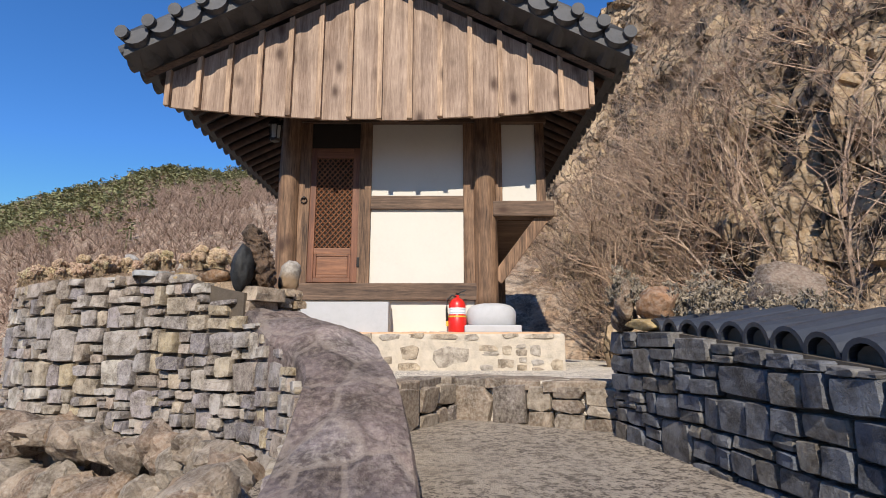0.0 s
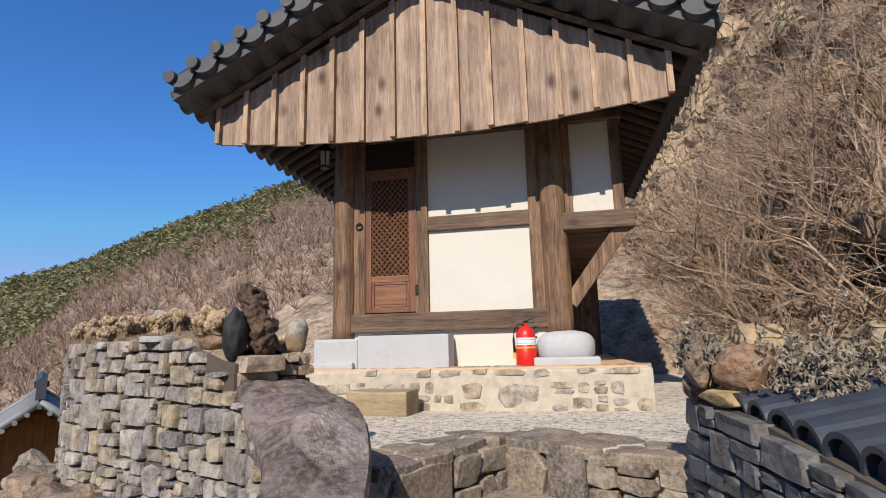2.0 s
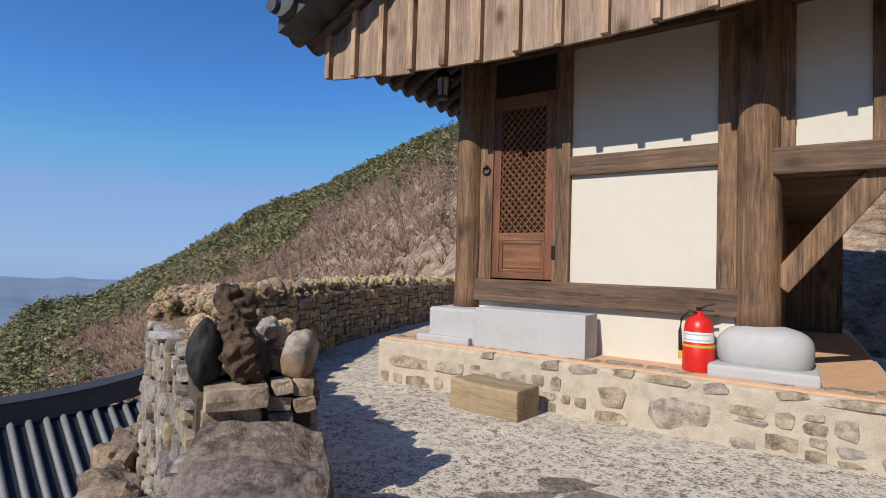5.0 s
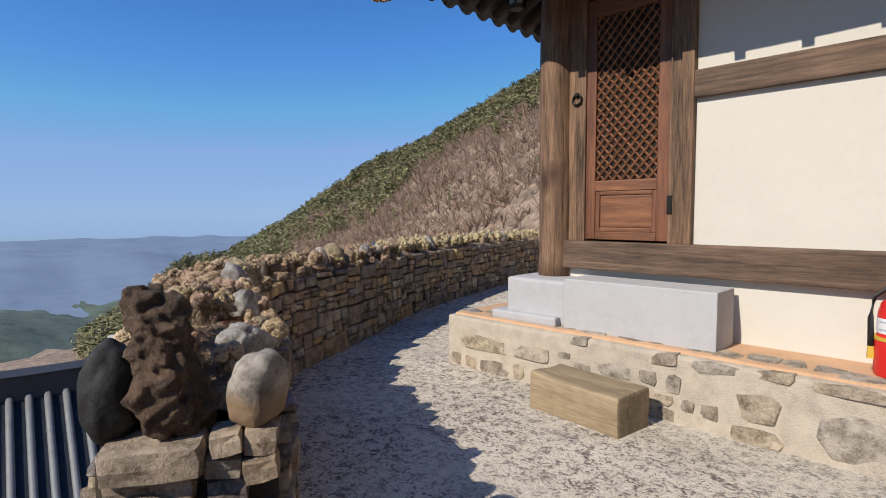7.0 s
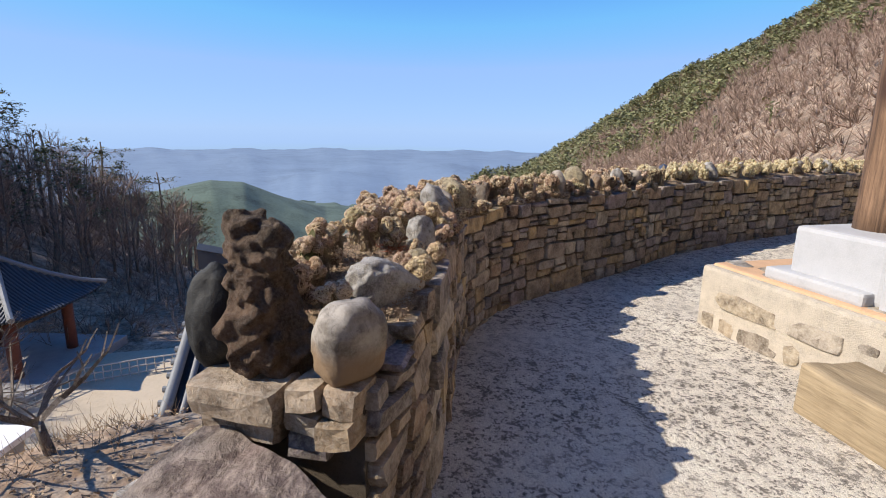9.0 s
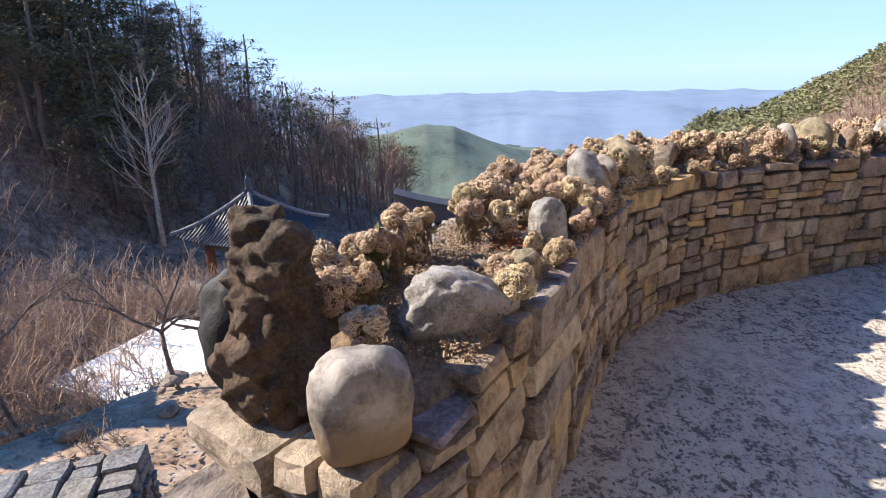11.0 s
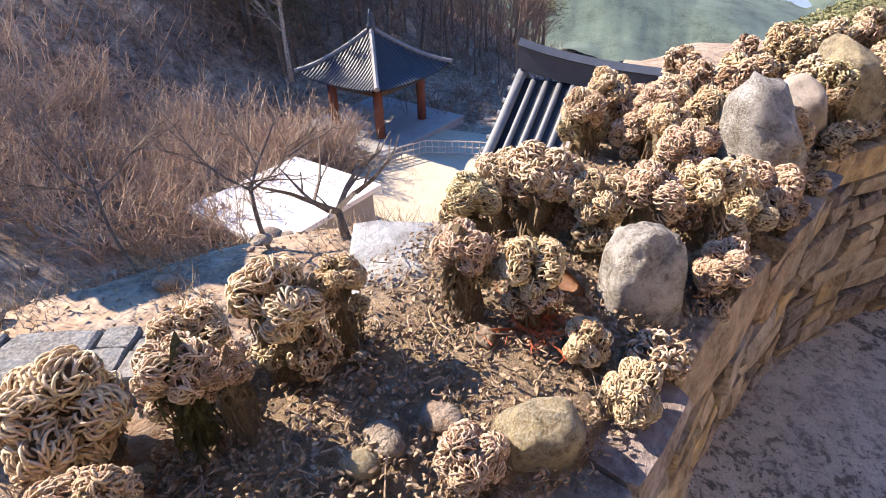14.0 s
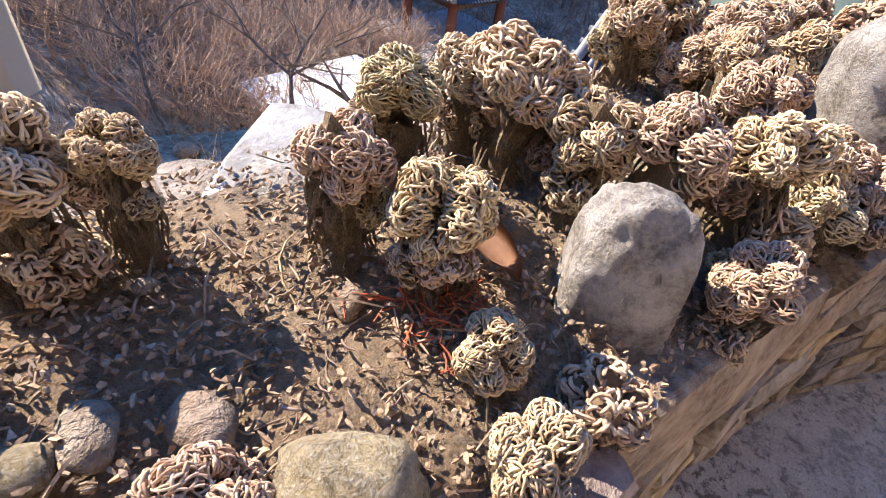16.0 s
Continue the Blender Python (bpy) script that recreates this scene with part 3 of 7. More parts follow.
    tube(ring, 0.009, 6, bm)
    tube([(-1.975, 7.33, 3.6), (-1.975, 7.295, 3.6)], [0.022, 0.016], 8, bm)
    hp("ring_handle", bm, M_IRON, "black iron ring pull")
    hp("latch", box(-1.205, 7.315, 2.6, -1.165, 7.33, 2.74, 0.006), M_IRON, "iron latch", parent=d)
    # gable boards and battens
    for i in range(15):
        bx = -3.585 + 0.394 * i
        for wide, y0, y1, nm in ((0.386, 6.49, 6.525, "board"), (0.066, 6.425, 6.488, "batten")):
            x0 = bx - wide / 2 + (0.197 if nm == "board" else 0)
            x1 = x0 + wide
            if nm == "board" and i == 14:
                continue
            bm = bmesh.new()
            vs = []
            for y in (y0, y1):
                for x, top in ((x0, 0), (x1, 0), (x1, 1), (x0, 1)):
                    zb = 4.41 + 0.19 * (((bx if nm == "batten" else x) - HX) / 2.86) ** 2 + 0.012 * math.sin(i * 2.3)
                    zt = 6.42 - 0.49 * abs(x - HX)
                    vs.append(bm.verts.new((x, y, zt if top else zb)))
            a, b2 = vs[:4], vs[4:]
            bm.faces.new(a[::-1])
            bm.faces.new(b2)
            for q in range(4):
                bm.faces.new((a[q], a[(q + 1) % 4], b2[(q + 1) % 4], b2[q]))
            bmesh.ops.recalc_face_normals(bm, faces=bm.faces)
            hp(nm, bm, M_BOARD if nm == "board" else M_BATTEN)
    # roof: boarding, rafters, purlins, tiles
    for sx in (-1, 1):
        bm = bmesh.new()
        rows = []
        for q in range(9):
            dd = 3.12 * q / 8
            x = HX + sx * dd
            rows.append([bm.verts.new((x, y, roof_z(dd) + dz)) for y, dz in ((6.02, 0.0), (12.6, 0.0), (12.6, -0.16), (6.02, -0.16))])
        for r0, r1 in zip(rows, rows[1:]):
            for q in range(4):
                bm.faces.new((r0[q], r0[(q + 1) % 4], r1[(q + 1) % 4], r1[q]))
        bm.faces.new(rows[-1])
        bmesh.ops.recalc_face_normals(bm, faces=bm.faces)
        roof = hp("roof", bm, M_TILE, "dark grey clay tile roof")
        # cover rolls and eave tiles
        for n in range(22):
            y = 6.2 + 0.3 * n
            pts = [(HX + sx * dd, y, roof_z(dd) + 0.05) for dd in np.linspace(0.05, 3.2, 9)]
            hp("cover_tile", tube(pts, 0.075, 10), M_TILE, parent=roof, smooth=True)
            bm = bmesh.new()
            arc = [(HX + sx * 3.2, y + 0.15 + 0.15 * math.cos(a), roof_z(3.2) + 0.02 + 0.17 * math.sin(a)) for a in np.linspace(math.pi, 2 * math.pi, 9)]
            arc = [bm.verts.new(p) for p in arc]
            f = bm.faces.new(arc)
            e = bmesh.ops.extrude_face_region(bm, geom=[f])
            bmesh.ops.translate(bm, vec=(-sx * 0.5, 0, 0.24), verts=[v for v in e["geom"] if isinstance(v, bmesh.types.BMVert)])
            bmesh.ops.recalc_face_normals(bm, faces=bm.faces)
            hp("eave_tile", bm, M_TILE, parent=roof)
            bm = tube([(HX + sx * 3.0, y, roof_z(3.0) + 0.05), (HX + sx * 3.25, y, roof_z(3.25) + 0.05)], 0.088, 12)
            hp("eave_disc", bm, M_TILE, parent=roof)
        for n in range(21):
            y = 6.7 + 0.29 * n
            pts = [(HX + sx * dd, y, roof_z(dd) - 0.25) for dd in (1.2, 2.2, 2.98)]
            hp("rafter", tube(pts, [0.075, 0.07, 0.062], 10), M_WOODY, smooth=True)
        # verge: drooping pans and round caps along the gable edge
        for n in range(10):
            dd = 0.15 + 0.312 * n
            x, z = HX + sx * dd, roof_z(dd)
            sl = -sx * 0.5
            bm = bmesh.new()
            arc = [(0.165 * math.cos(a), 0, 0.17 * math.sin(a) + 0.05) for a in np.linspace(math.pi, 2 * math.pi, 9)] + [(0.1, 0, 0.095), (-0.1, 0, 0.095)]
            arc = [bm.verts.new(p) for p in arc]
            f = bm.faces.new(arc)
            e = bmesh.ops.extrude_face_region(bm, geom=[f])
            bmesh.ops.translate(bm, vec=(0, 0.42, -0.02), verts=[v for v in e["geom"] if isinstance(v, bmesh.types.BMVert)])
            bmesh.ops.recalc_face_normals(bm, faces=bm.faces)
            bm.transform(pose(x, 5.96, z, -12, 0, 0) @ Matrix.Shear("XZ", 4, (0.0, 0.0)) @ pose(0, 0, 0, 0, sx * 24, 0))
            hp("verge_tile", bm, M_TILE, parent=roof)
            x2, z2 = HX + sx * (dd + 0.15), roof_z(dd + 0.15) + 0.1
            hp("verge_cap", tube([(x2, 5.9, z2), (x2, 6.5, z2 + 0.02)], 0.082, 12), M_TILE, parent=roof, smooth=False)
        tubepts = [(HX + sx * dd, 6.16, roof_z(dd) + 0.19) for dd in np.linspace(0, 3.1, 9)]
        hp("verge_ridge", tube(tubepts, 0.085, 10), M_TILE, parent=roof, smooth=True)
        hp("barge_board", tube([(HX + sx * dd, 6.42, roof_z(dd) - 0.24) for dd in (0, 1, 2, 3.05)], 0.05, 4), M_WOODX)
    hp("ridge", box(HX - 0.13, 5.95, 6.75, HX + 0.13, 12.7, 7.12, 0.05), M_TILE, "tiled roof ridge")
    for px in (-2.2, HX, 0.6):
        zz = roof_z(abs(px - HX)) - 0.42
        hp("purlin", tube([(px, 6.5, zz), (px, 12.4, zz)], 0.13, 12), M_WOODY, smooth=True)
    return h


hall()


def podium():
    p = thing("podium", (0, 0, TZ), "low podium of fieldstones set in cream mortar with an orange mortar top", "podium", kind="structure")
    inv = Matrix.Translation((0, 0, -TZ))
    bm = box(-3.01, 6.804, TZ - 0.1, 1.54, 13, 1.675, 0.03)
    bm.transform(inv)
    part("podium_core", bm, M_MORTAR, p)
    bm = box(-2.97, 6.86, 1.6, 1.5, 12.9, 1.694, 0.02)
    bm.transform(inv)
    part("podium_top", bm, M_ORANGE, p, "orange mortar paving")
    rng = random.Random(5)
    ms = [block_mesh("stone", 40 + i, M_PODST, 9, 0.1) for i in range(9)]

    def front(u, v):
        return Vector((u, 6.80, v)), Vector((-1, 0, 0)), Vector((0, -1, 0))

    def left(u, v):
        return Vector((-3.01, u, v)), Vector((0, 1, 0)), Vector((-1, 0, 0))
    for place, a, b2 in ((front, -3.0, 1.55), (left, 6.85, 10.5)):
        rects = []
        u = a
        while u < b2 - 0.12:
            w = min(rng.uniform(0.22, 0.5), b2 - u)
            if rng.random() < 0.7:
                rects.append((u + 0.03, 1.585 + rng.uniform(0, 0.03), u + w - 0.03, 1.68))
            u += w
        for q in pack(rng, a + 0.03, TZ - 0.02, b2 - 0.03, 1.55, 0.4, 0.19):
            u0, v0, u1, v1 = q
            if rng.random() < 0.85:
                fx, fz = rng.uniform(0.06, 0.4) * (u1 - u0) / 2, rng.uniform(0.06, 0.4) * (v1 - v0) / 2
                rects.append((u0 + fx, v0 + fz, u1 - fx * 0.4, v1 - fz * 0.5))
        lay(rects, place, ms, p, "stone", rng, 0.0, (0.09, 0.099))
    # flat stones in the paving
    for i in range(26):
        u = -2.85 + 4.3 * i / 25 + rng.uniform(-0.05, 0.05)
        v = 6.98 + rng.uniform(-0.05, 0.12)
        ob = new("flagstone", rng.choice(ms))
        ob.parent = p
        ob.matrix_basis = pose(u, v, 1.61 - TZ, 0, 0, rng.uniform(-20, 20)) @ Matrix.Rotation(radians(90), 4, "X") @ Matrix.Diagonal((rng.uniform(0.14, 0.3), 0.09, rng.uniform(0.12, 0.2), 1))


podium()

# stone step in front of the podium
bm = box(-0.37, -0.17, 0, 0.37, 0.17, 0.27, 0.02)
bmesh.ops.subdivide_edges(bm, edges=bm.edges[:], cuts=3, use_grid_fill=True)
for v in bm.verts:
    v.co += 0.02 * Vector((noise.noise(v.co * 4), noise.noise(v.co * 4 + Vector((9, 0, 0))), noise.noise(v.co * 5 + Vector((0, 9, 0)))))
M_STEP = wood_mat("layered_stone", (0.2, 0.15, 0.09), (0.42, 0.33, 0.21), "x", 0.9, 1.4, False)
step = link("stepping_block", bm, M_STEP)
step.matrix_basis = pose(-1.38, 6.5, TZ - 0.01, 0, 0, -7)
tagged(step, "rough layered brown stone block used as a step", "step stone")

# long white granite slab before the door
bm = box(-0.57, -0.17, 0, 0.57, 0.17, 0.4, 0.008)
sl = link("granite_step", bm, M_GRANITE)
sl.location = (-1.28, 7.12, 1.69)
tagged(sl, "long pale granite step slab below the door", "step")


def extinguisher():
    e = thing("fire_extinguisher", (0.19, 7.14, 1.69), "red fire extinguisher with a white label standing on the podium", "fire extinguisher")
    prof = [(0.0, 0.118), (0.015, 0.124), (0.2, 0.124), (0.215, 0.116), (0.36, 0.114), (0.41, 0.1), (0.45, 0.065), (0.465, 0.03), (0.5, 0.028)]
    part("cylinder", tube([(0, 0, z) for z, r in prof], [r for z, r in prof], 28), M_RED, e, "glossy red steel cylinder", True)
    bm = bmesh.new()
    tube([(0, 0, 0.245), (0, 0, 0.33)], 0.1165, 28, bm, False)
    bmesh.ops.delete(bm, geom=[f for f in bm.faces if f.calc_center_median().y > 0.02], context="FACES")
    lab = part("label_sheet", bm, M_WHITE, e, "white paper label with small print")
    for z, w in ((0.262, 0.08), (0.305, 0.1)):
        bm = bmesh.new()
        tube([(0, 0, z), (0, 0, z + 0.008)], 0.1175, 28, bm, False)
        bmesh.ops.delete(bm, geom=[f for f in bm.faces if f.calc_center_median().y > -0.1 + w * 0.4], context="FACES")
        part("print_bar", bm, M_BLUE, lab)
    part("strap", tube([(0, 0, 0.205), (0, 0, 0.225)], 0.1265, 28), M_YELLOW, e, "yellow strap")
    part("hose", tube([(-0.01, -0.02, 0.48), (-0.07, -0.02, 0.5), (-0.13, -0.02, 0.44), (-0.142, -0.02, 0.32), (-0.135, -0.02, 0.16)], [0.013, 0.013, 0.014, 0.014, 0.017], 8), M_BLACK, e, "black rubber hose", True)
    part("nozzle", tube([(-0.135, -0.02, 0.17), (-0.132, -0.02, 0.09)], [0.016, 0.022], 8), M_YELLOW, e, "yellow hose clip")
    part("lever", box(-0.02, -0.012, 0.5, 0.11, 0.012, 0.515, 0.004), M_BLACK, e)
    part("carry_handle", tube([(-0.01, 0, 0.5), (0.05, 0, 0.545), (0.12, 0, 0.57)], 0.01, 6), M_BLACK, e)
    part("valve", tube([(0, 0, 0.49), (0, 0, 0.53)], 0.022, 10), M_IRON, e)


extinguisher()


def lantern():
    l = thing("hanging_lantern", (-2.3, 6.9, 4.3), "small black iron lantern hung under the eaves", "lantern")
    part("cap", tube([(0, 0, 0.2), (0, 0, 0.24), (0, 0, 0.32)], [0.11, 0.09, 0.02], 6), M_IRON, l)
    part("base", tube([(0, 0, -0.02), (0, 0, 0.01)], [0.06, 0.08], 6), M_IRON, l)
    part("glass", tube([(0, 0, 0.01), (0, 0, 0.2)], [0.06, 0.075], 6), plain_mat("frosted_glass", (0.35, 0.35, 0.33), 0.3), l, "frosted glass")
    for i in range(6):
        a = math.pi / 3 * i
        part("bar", tube([(0.07 * math.cos(a), 0.07 * math.sin(a), 0.0), (0.085 * math.cos(a), 0.085 * math.sin(a), 0.21)], 0.008, 4), M_IRON, l)
    part("chain", tube([(0, 0, 0.3), (0, 0, 0.72)], 0.008, 4), M_IRON, l)


lantern()

# ---- slab cheek beside the path ----
M_SLAB = stone_mat("cheek_slab_stone", [(0.11, 0.085, 0.08), (0.19, 0.145, 0.125), (0.14, 0.12, 0.12), (0.26, 0.21, 0.175)], 0.8, 4.0, 0.8, "noise", 0.25, dist=0.04)
SLAB_L = [(-1.36, 3.66, 1.75), (-1.12, 3.38, 1.62), (-0.78, 3.0, 1.4), (-0.7, 2.6, 1.22), (-0.68, 2.2, 1.03), (-0.72, 1.6, 0.72), (-0.8, 1.0, 0.4)]
SLAB_R = [(-0.93, 4.02, 1.70), (-0.6, 3.75, 1.6), (-0.36, 3.3, 1.46), (-0.2, 2.75, 1.27), (-0.1, 2.2, 1.05), (-0.05, 1.7, 0.8), (-0.1, 1.0, 0.45)]


def slab():
    L, R = smooth_path(SLAB_L, 0.08), smooth_path(SLAB_R, 0.08)
    n = 84
    bm = bmesh.new()
    rows = []
    for i in range(n + 1):
        a = Vector([float(np.interp(i / n, np.linspace(0, 1, len(L)), L[:, k])) for k in range(3)])
        b2 = Vector([float(np.interp(i / n, np.linspace(0, 1, len(R)), R[:, k])) for k in range(3)])
        row = [bm.verts.new((a.x + 0.06, a.y, 0.1))]
        for k in range(35):
            f = k / 34
            p = a.lerp(b2, f)
            crown = 0.035 * math.sin(math.pi * f)
            st = 0.035 * noise.noise(Vector((p.x * 2.2, p.y * 1.8, 0.3)))
            dist = noise.voronoi(Vector((p.x * 3.2 + 0.3 * st, p.y * 2.6, 0.0)))[0]
            p.z += crown + st + 0.012 * min(1.0, 6 * (dist[1] - dist[0])) + 0.03 * noise.fractal(p * 3, 1, 2, 4) - (0.035 if k in (0, 34) else 0)
            row.append(bm.verts.new(p))
        row.append(bm.verts.new((b2.x - 0.03, b2.y, b2.z - 0.2)))
        row.append(bm.verts.new((b2.x - 0.1, b2.y, 0.1)))
        rows.append(row)
    for r0, r1 in zip(rows, rows[1:]):
        for k in range(len(r0) - 1):
            bm.faces.new((r0[k], r0[k + 1], r1[k + 1], r1[k]))
    bm.faces.new(rows[0])
    bm.faces.new(rows[-1][::-1])
    bmesh.ops.recalc_face_normals(bm, faces=bm.faces)
    ob = link("cheek_slab", bm, M_SLAB)
    tagged(ob, "big sloping slab of dark purplish rock beside the path", "rock slab")


nt = M_SLAB.node_tree
bs = nt.nodes["Principled BSDF"]
vw = coords(nt, (1, 0.8, 1), "World")
wob = add(nt, "ShaderNodeTexNoise", Scale=5.0, Detail=4)
nt.links.new(vw, wob.inputs["Vector"])
wv = nt.nodes.new("ShaderNodeVectorMath")
wv.operation = "MULTIPLY_ADD"
wv.inputs[1].default_value = (0.08, 0.08, 0.08)
nt.links.new(wob.outputs["Color"], wv.inputs[0])
nt.links.new(vw, wv.inputs[2])
vor = add(nt, "ShaderNodeTexVoronoi", Scale=2.6)
vor.feature = "DISTANCE_TO_EDGE"
cell = add(nt, "ShaderNodeTexVoronoi", Scale=2.6)
for vn in (vor, cell):
    nt.links.new(wv.outputs[0], vn.inputs["Vector"])
old = bs.inputs["Base Color"].links[0].from_socket
sep = nt.nodes.new("ShaderNodeSeparateColor")
nt.links.new(cell.outputs["Color"], sep.inputs[0])
piece = ramp(nt, sep.outputs[0], [(0.0, (0.7, 0.64, 0.66)), (0.3, (1.3, 1.2, 1.18)), (0.55, (0.9, 0.86, 0.9)), (0.8, (1.7, 1.7, 1.78)), (1.0, (0.8, 0.72, 0.68))])
tone = mixed(nt, 1.0, old, piece, "MULTIPLY")
ragged = noise_tex(nt, vw, 22, 5, 0.7)
edge = nt.nodes.new("ShaderNodeMath")
edge.operation = "MULTIPLY_ADD"
edge.inputs[1].default_value = -0.05
nt.links.new(ragged, edge.inputs[0])
nt.links.new(vor.outputs["Distance"], edge.inputs[2])
joint = ramp(nt, edge.outputs[0], [(0.0, (0.45, 0.45, 0.45)), (0.018, (0, 0, 0))])
nt.links.new(mixed(nt, joint, tone, (0.27, 0.225, 0.19)), bs.inputs["Base Color"])
old_bump = bs.inputs["Normal"].links[0].from_node
deep = add(nt, "ShaderNodeBump", Strength=0.7, Distance=0.014)
nt.links.new(ramp(nt, edge.outputs[0], [(0.0, (0, 0, 0)), (0.06, (1, 1, 1))]), deep.inputs["Height"])
nt.links.new(deep.outputs[0], old_bump.inputs["Normal"])
slab()

# ---- terrace edge: kerb flags and riser stones ----
M_FLAG = stone_mat("kerb_flag_stone", [(0.2, 0.15, 0.115), (0.31, 0.24, 0.175), (0.14, 0.115, 0.105), (0.4, 0.33, 0.25)], 0.85, 5.0, 0.8)


def kerb():
    k = thing("terrace_kerb", (0, 0, 0), "kerb of brown flagstones along the terrace step", "kerb", kind="structure")
    rng = random.Random(8)
    ms = [block_mesh("flagstone", 60 + i, M_FLAG, 9, 0.25) for i in range(9)]
    for (ax, ay), (bx, by), nrm in (((-0.55, 3.95), (0.07, 5.2), (0.9, -0.44)), ((0.07, 5.2), (1.42, 4.33), (-0.54, -0.84))):
        A2, B2 = Vector((ax, ay, 0)), Vector((bx, by, 0))
        L = (B2 - A2).length
        al, out = (B2 - A2).normalized(), Vector((*nrm, 0))

        def face(u, v, A2=A2, al=al, out=out):
            return A2 + al * u + out * 0.06 + Vector((0, 0, v)), al, out
        rects = pack(rng, 0, 0.82, L, 1.185, 0.5, 0.3)
        lay(rects, face, ms, k, "riser_stone", rng, 0.0, (0.12, 0.15))
        u = -0.05
        while u < L:
            w = rng.uniform(0.3, 0.62)
            for row, dep in ((0, 0.34), (1, 0.3)):
                c = A2 + al * (u + w / 2 + row * 0.1) - out * (0.08 + 0.29 * row)
                ob = new("flagstone", rng.choice(ms))
                ob.parent = k
                m = Matrix((al, Vector((0, 0, 1)), out)).transposed().to_4x4()
                m.translation = Vector((c.x, c.y, 1.15))
                ob.matrix_basis = m @ pose(0, 0, 0, rng.uniform(-2, 2), rng.uniform(-16, 16), rng.uniform(-2, 2)) @ Matrix.Diagonal((w * 1.08, 0.082 - 0.006 * row + rng.uniform(-0.004, 0.008), dep * rng.uniform(0.85, 1.2), 1))
            u += w


kerb()


# ---- dark wall with tile coping ----
def dark_wall():
    w = thing("wall_dark", (0, 0, 0), "dark slate dry-stone wall with a coping of round roof tiles", "wall", kind="structure")
    bm = bmesh.new()
    line = [((1.3, 4.12), (1.62, 4.2)), ((1.37, 3.4), (1.95, 3.5)), ((1.45, 2.5), (2.1, 2.6)), ((1.52, 1.5), (2.2, 1.6)), ((1.6, 0.0), (2.3, 0.1)), ((1.65, -2), (2.4, -2))]
    tops = [1.62, 1.6, 1.5, 1.38, 1.2, 0.95]
    rows = []
    for ((ax, ay), (bx, by)), z in zip(line, tops):
        rows.append([bm.verts.new(p) for p in ((ax + 0.04, ay, -0.2), (ax + 0.04, ay, z), (bx, by, z), (bx, by, -0.2))])
    for r, q in zip(rows, rows[1:]):
        for i in range(4):
            bm.faces.new((r[i], q[i], q[(i + 1) % 4], r[(i + 1) % 4]))
    bm.faces.new(rows[0])
    bm.faces.new(rows[-1][::-1])
    bmesh.ops.recalc_face_normals(bm, faces=bm.faces)
    part("wall_core", bm, M_CORE, w)
    rng = random.Random(21)
    ms = [block_mesh("stone", 80 + i, M_SLATE, 8, 0.78) for i in range(7)]
    A2 = Line([(1.3, 4.1), (1.37, 3.4), (1.45, 2.5), (1.52, 1.5), (1.58, 0.6)])

    def face(u, v):
        p, d = A2.at(u)
        return p + Vector((0, 0, v)), d, Vector((d.y, -d.x, 0)) * (1 if d.y < 0 else -1)
    rects = []
    for q in pack(rng, 0, 0.45, A2.length, 1.62, 0.3, 0.16):
        um = (q[0] + q[2]) / 2
        top = float(np.interp(um, [0, 0.7, 1.6, 2.6, 3.5], [1.64, 1.6, 1.5, 1.38, 1.25]))
        if q[1] < top - 0.03:
            rects.append((q[0], q[1], q[2], min(q[3], top)))
    lay(rects, face, ms, w, "stone", rng, 0.01, (0.1, 0.125))

    def end(u, v):
        return Vector((1.28 + u, 4.12 + 0.1 * u, v)), Vector((1, 0, 0)), Vector((0, 1, 0))
    lay(pack(rng, 0, 0.8, 0.34, 1.62, 0.2, 0.1), end, ms, w, "stone", rng, 0.01, (0.1, 0.13))
    M_COP = plain_mat("glazed_dark_tile", (0.036, 0.043, 0.058), 0.42, var=0.4, scale=9, bump=0.25)
    n = 13
    for i in range(n):
        u = 0.5 + 0.2 * i
        p, d = A2.at(u)
        top = float(np.interp(u, [0, 0.7, 1.6, 2.6, 3.5], [1.62, 1.6, 1.53, 1.39, 1.25]))
        bm = bmesh.new()
        for r_, nm in ((0.098, 0),):
            ring0, ring1 = [], []
            for a in np.linspace(-0.15, math.pi + 0.15, 11):
                for rad, ring in ((r_, ring0), (r_ - 0.022, ring1)):
                    ring.append((rad * math.cos(a), rad * math.sin(a)))
            prof = ring0 + ring1[::-1]
            vs0 = [bm.verts.new((-0.1, y, z)) for y, z in prof]
            vs1 = [bm.verts.new((0.42, y, z + 0.05)) for y, z in prof]
            for q in range(len(prof)):
                bm.faces.new((vs0[q], vs0[(q + 1) % len(prof)], vs1[(q + 1) % len(prof)], vs1[q]))
            bm.faces.new(vs0)
            bm.faces.new(vs1[::-1])
        bmesh.ops.recalc_face_normals(bm, faces=bm.faces)
        bd = tube([(-0.06, 0, -0.01), (0.3, 0, 0.02)], 0.074, 10)
        bd.transform(pose(p.x + 0.16, p.y, top - 0.01, 0, -3, 8))
        part("tile_bedding", bd, M_CORE, w)
        t = part("coping_tile", bm, M_COP, w, smooth=False)
        t.matrix_basis = pose(p.x + 0.16, p.y, top - 0.01, 0, -3 + rng.uniform(-3, 3), rng.uniform(-5, 5) + 8)


dark_wall()

# ---- the parapet wall round the terrace ----
M_TOP = stone_mat("litter_soil", [(0.33, 0.21, 0.12), (0.52, 0.36, 0.21), (0.42, 0.28, 0.165), (0.58, 0.42, 0.26)], 0.95, 60.0, 1.0, "noise", 0.5, dist=0.02)


def top_z(s):
    return float(np.interp(s, [0, 0.25, 0.55, 20], [1.9, 1.95, 2.05, 2.06]))


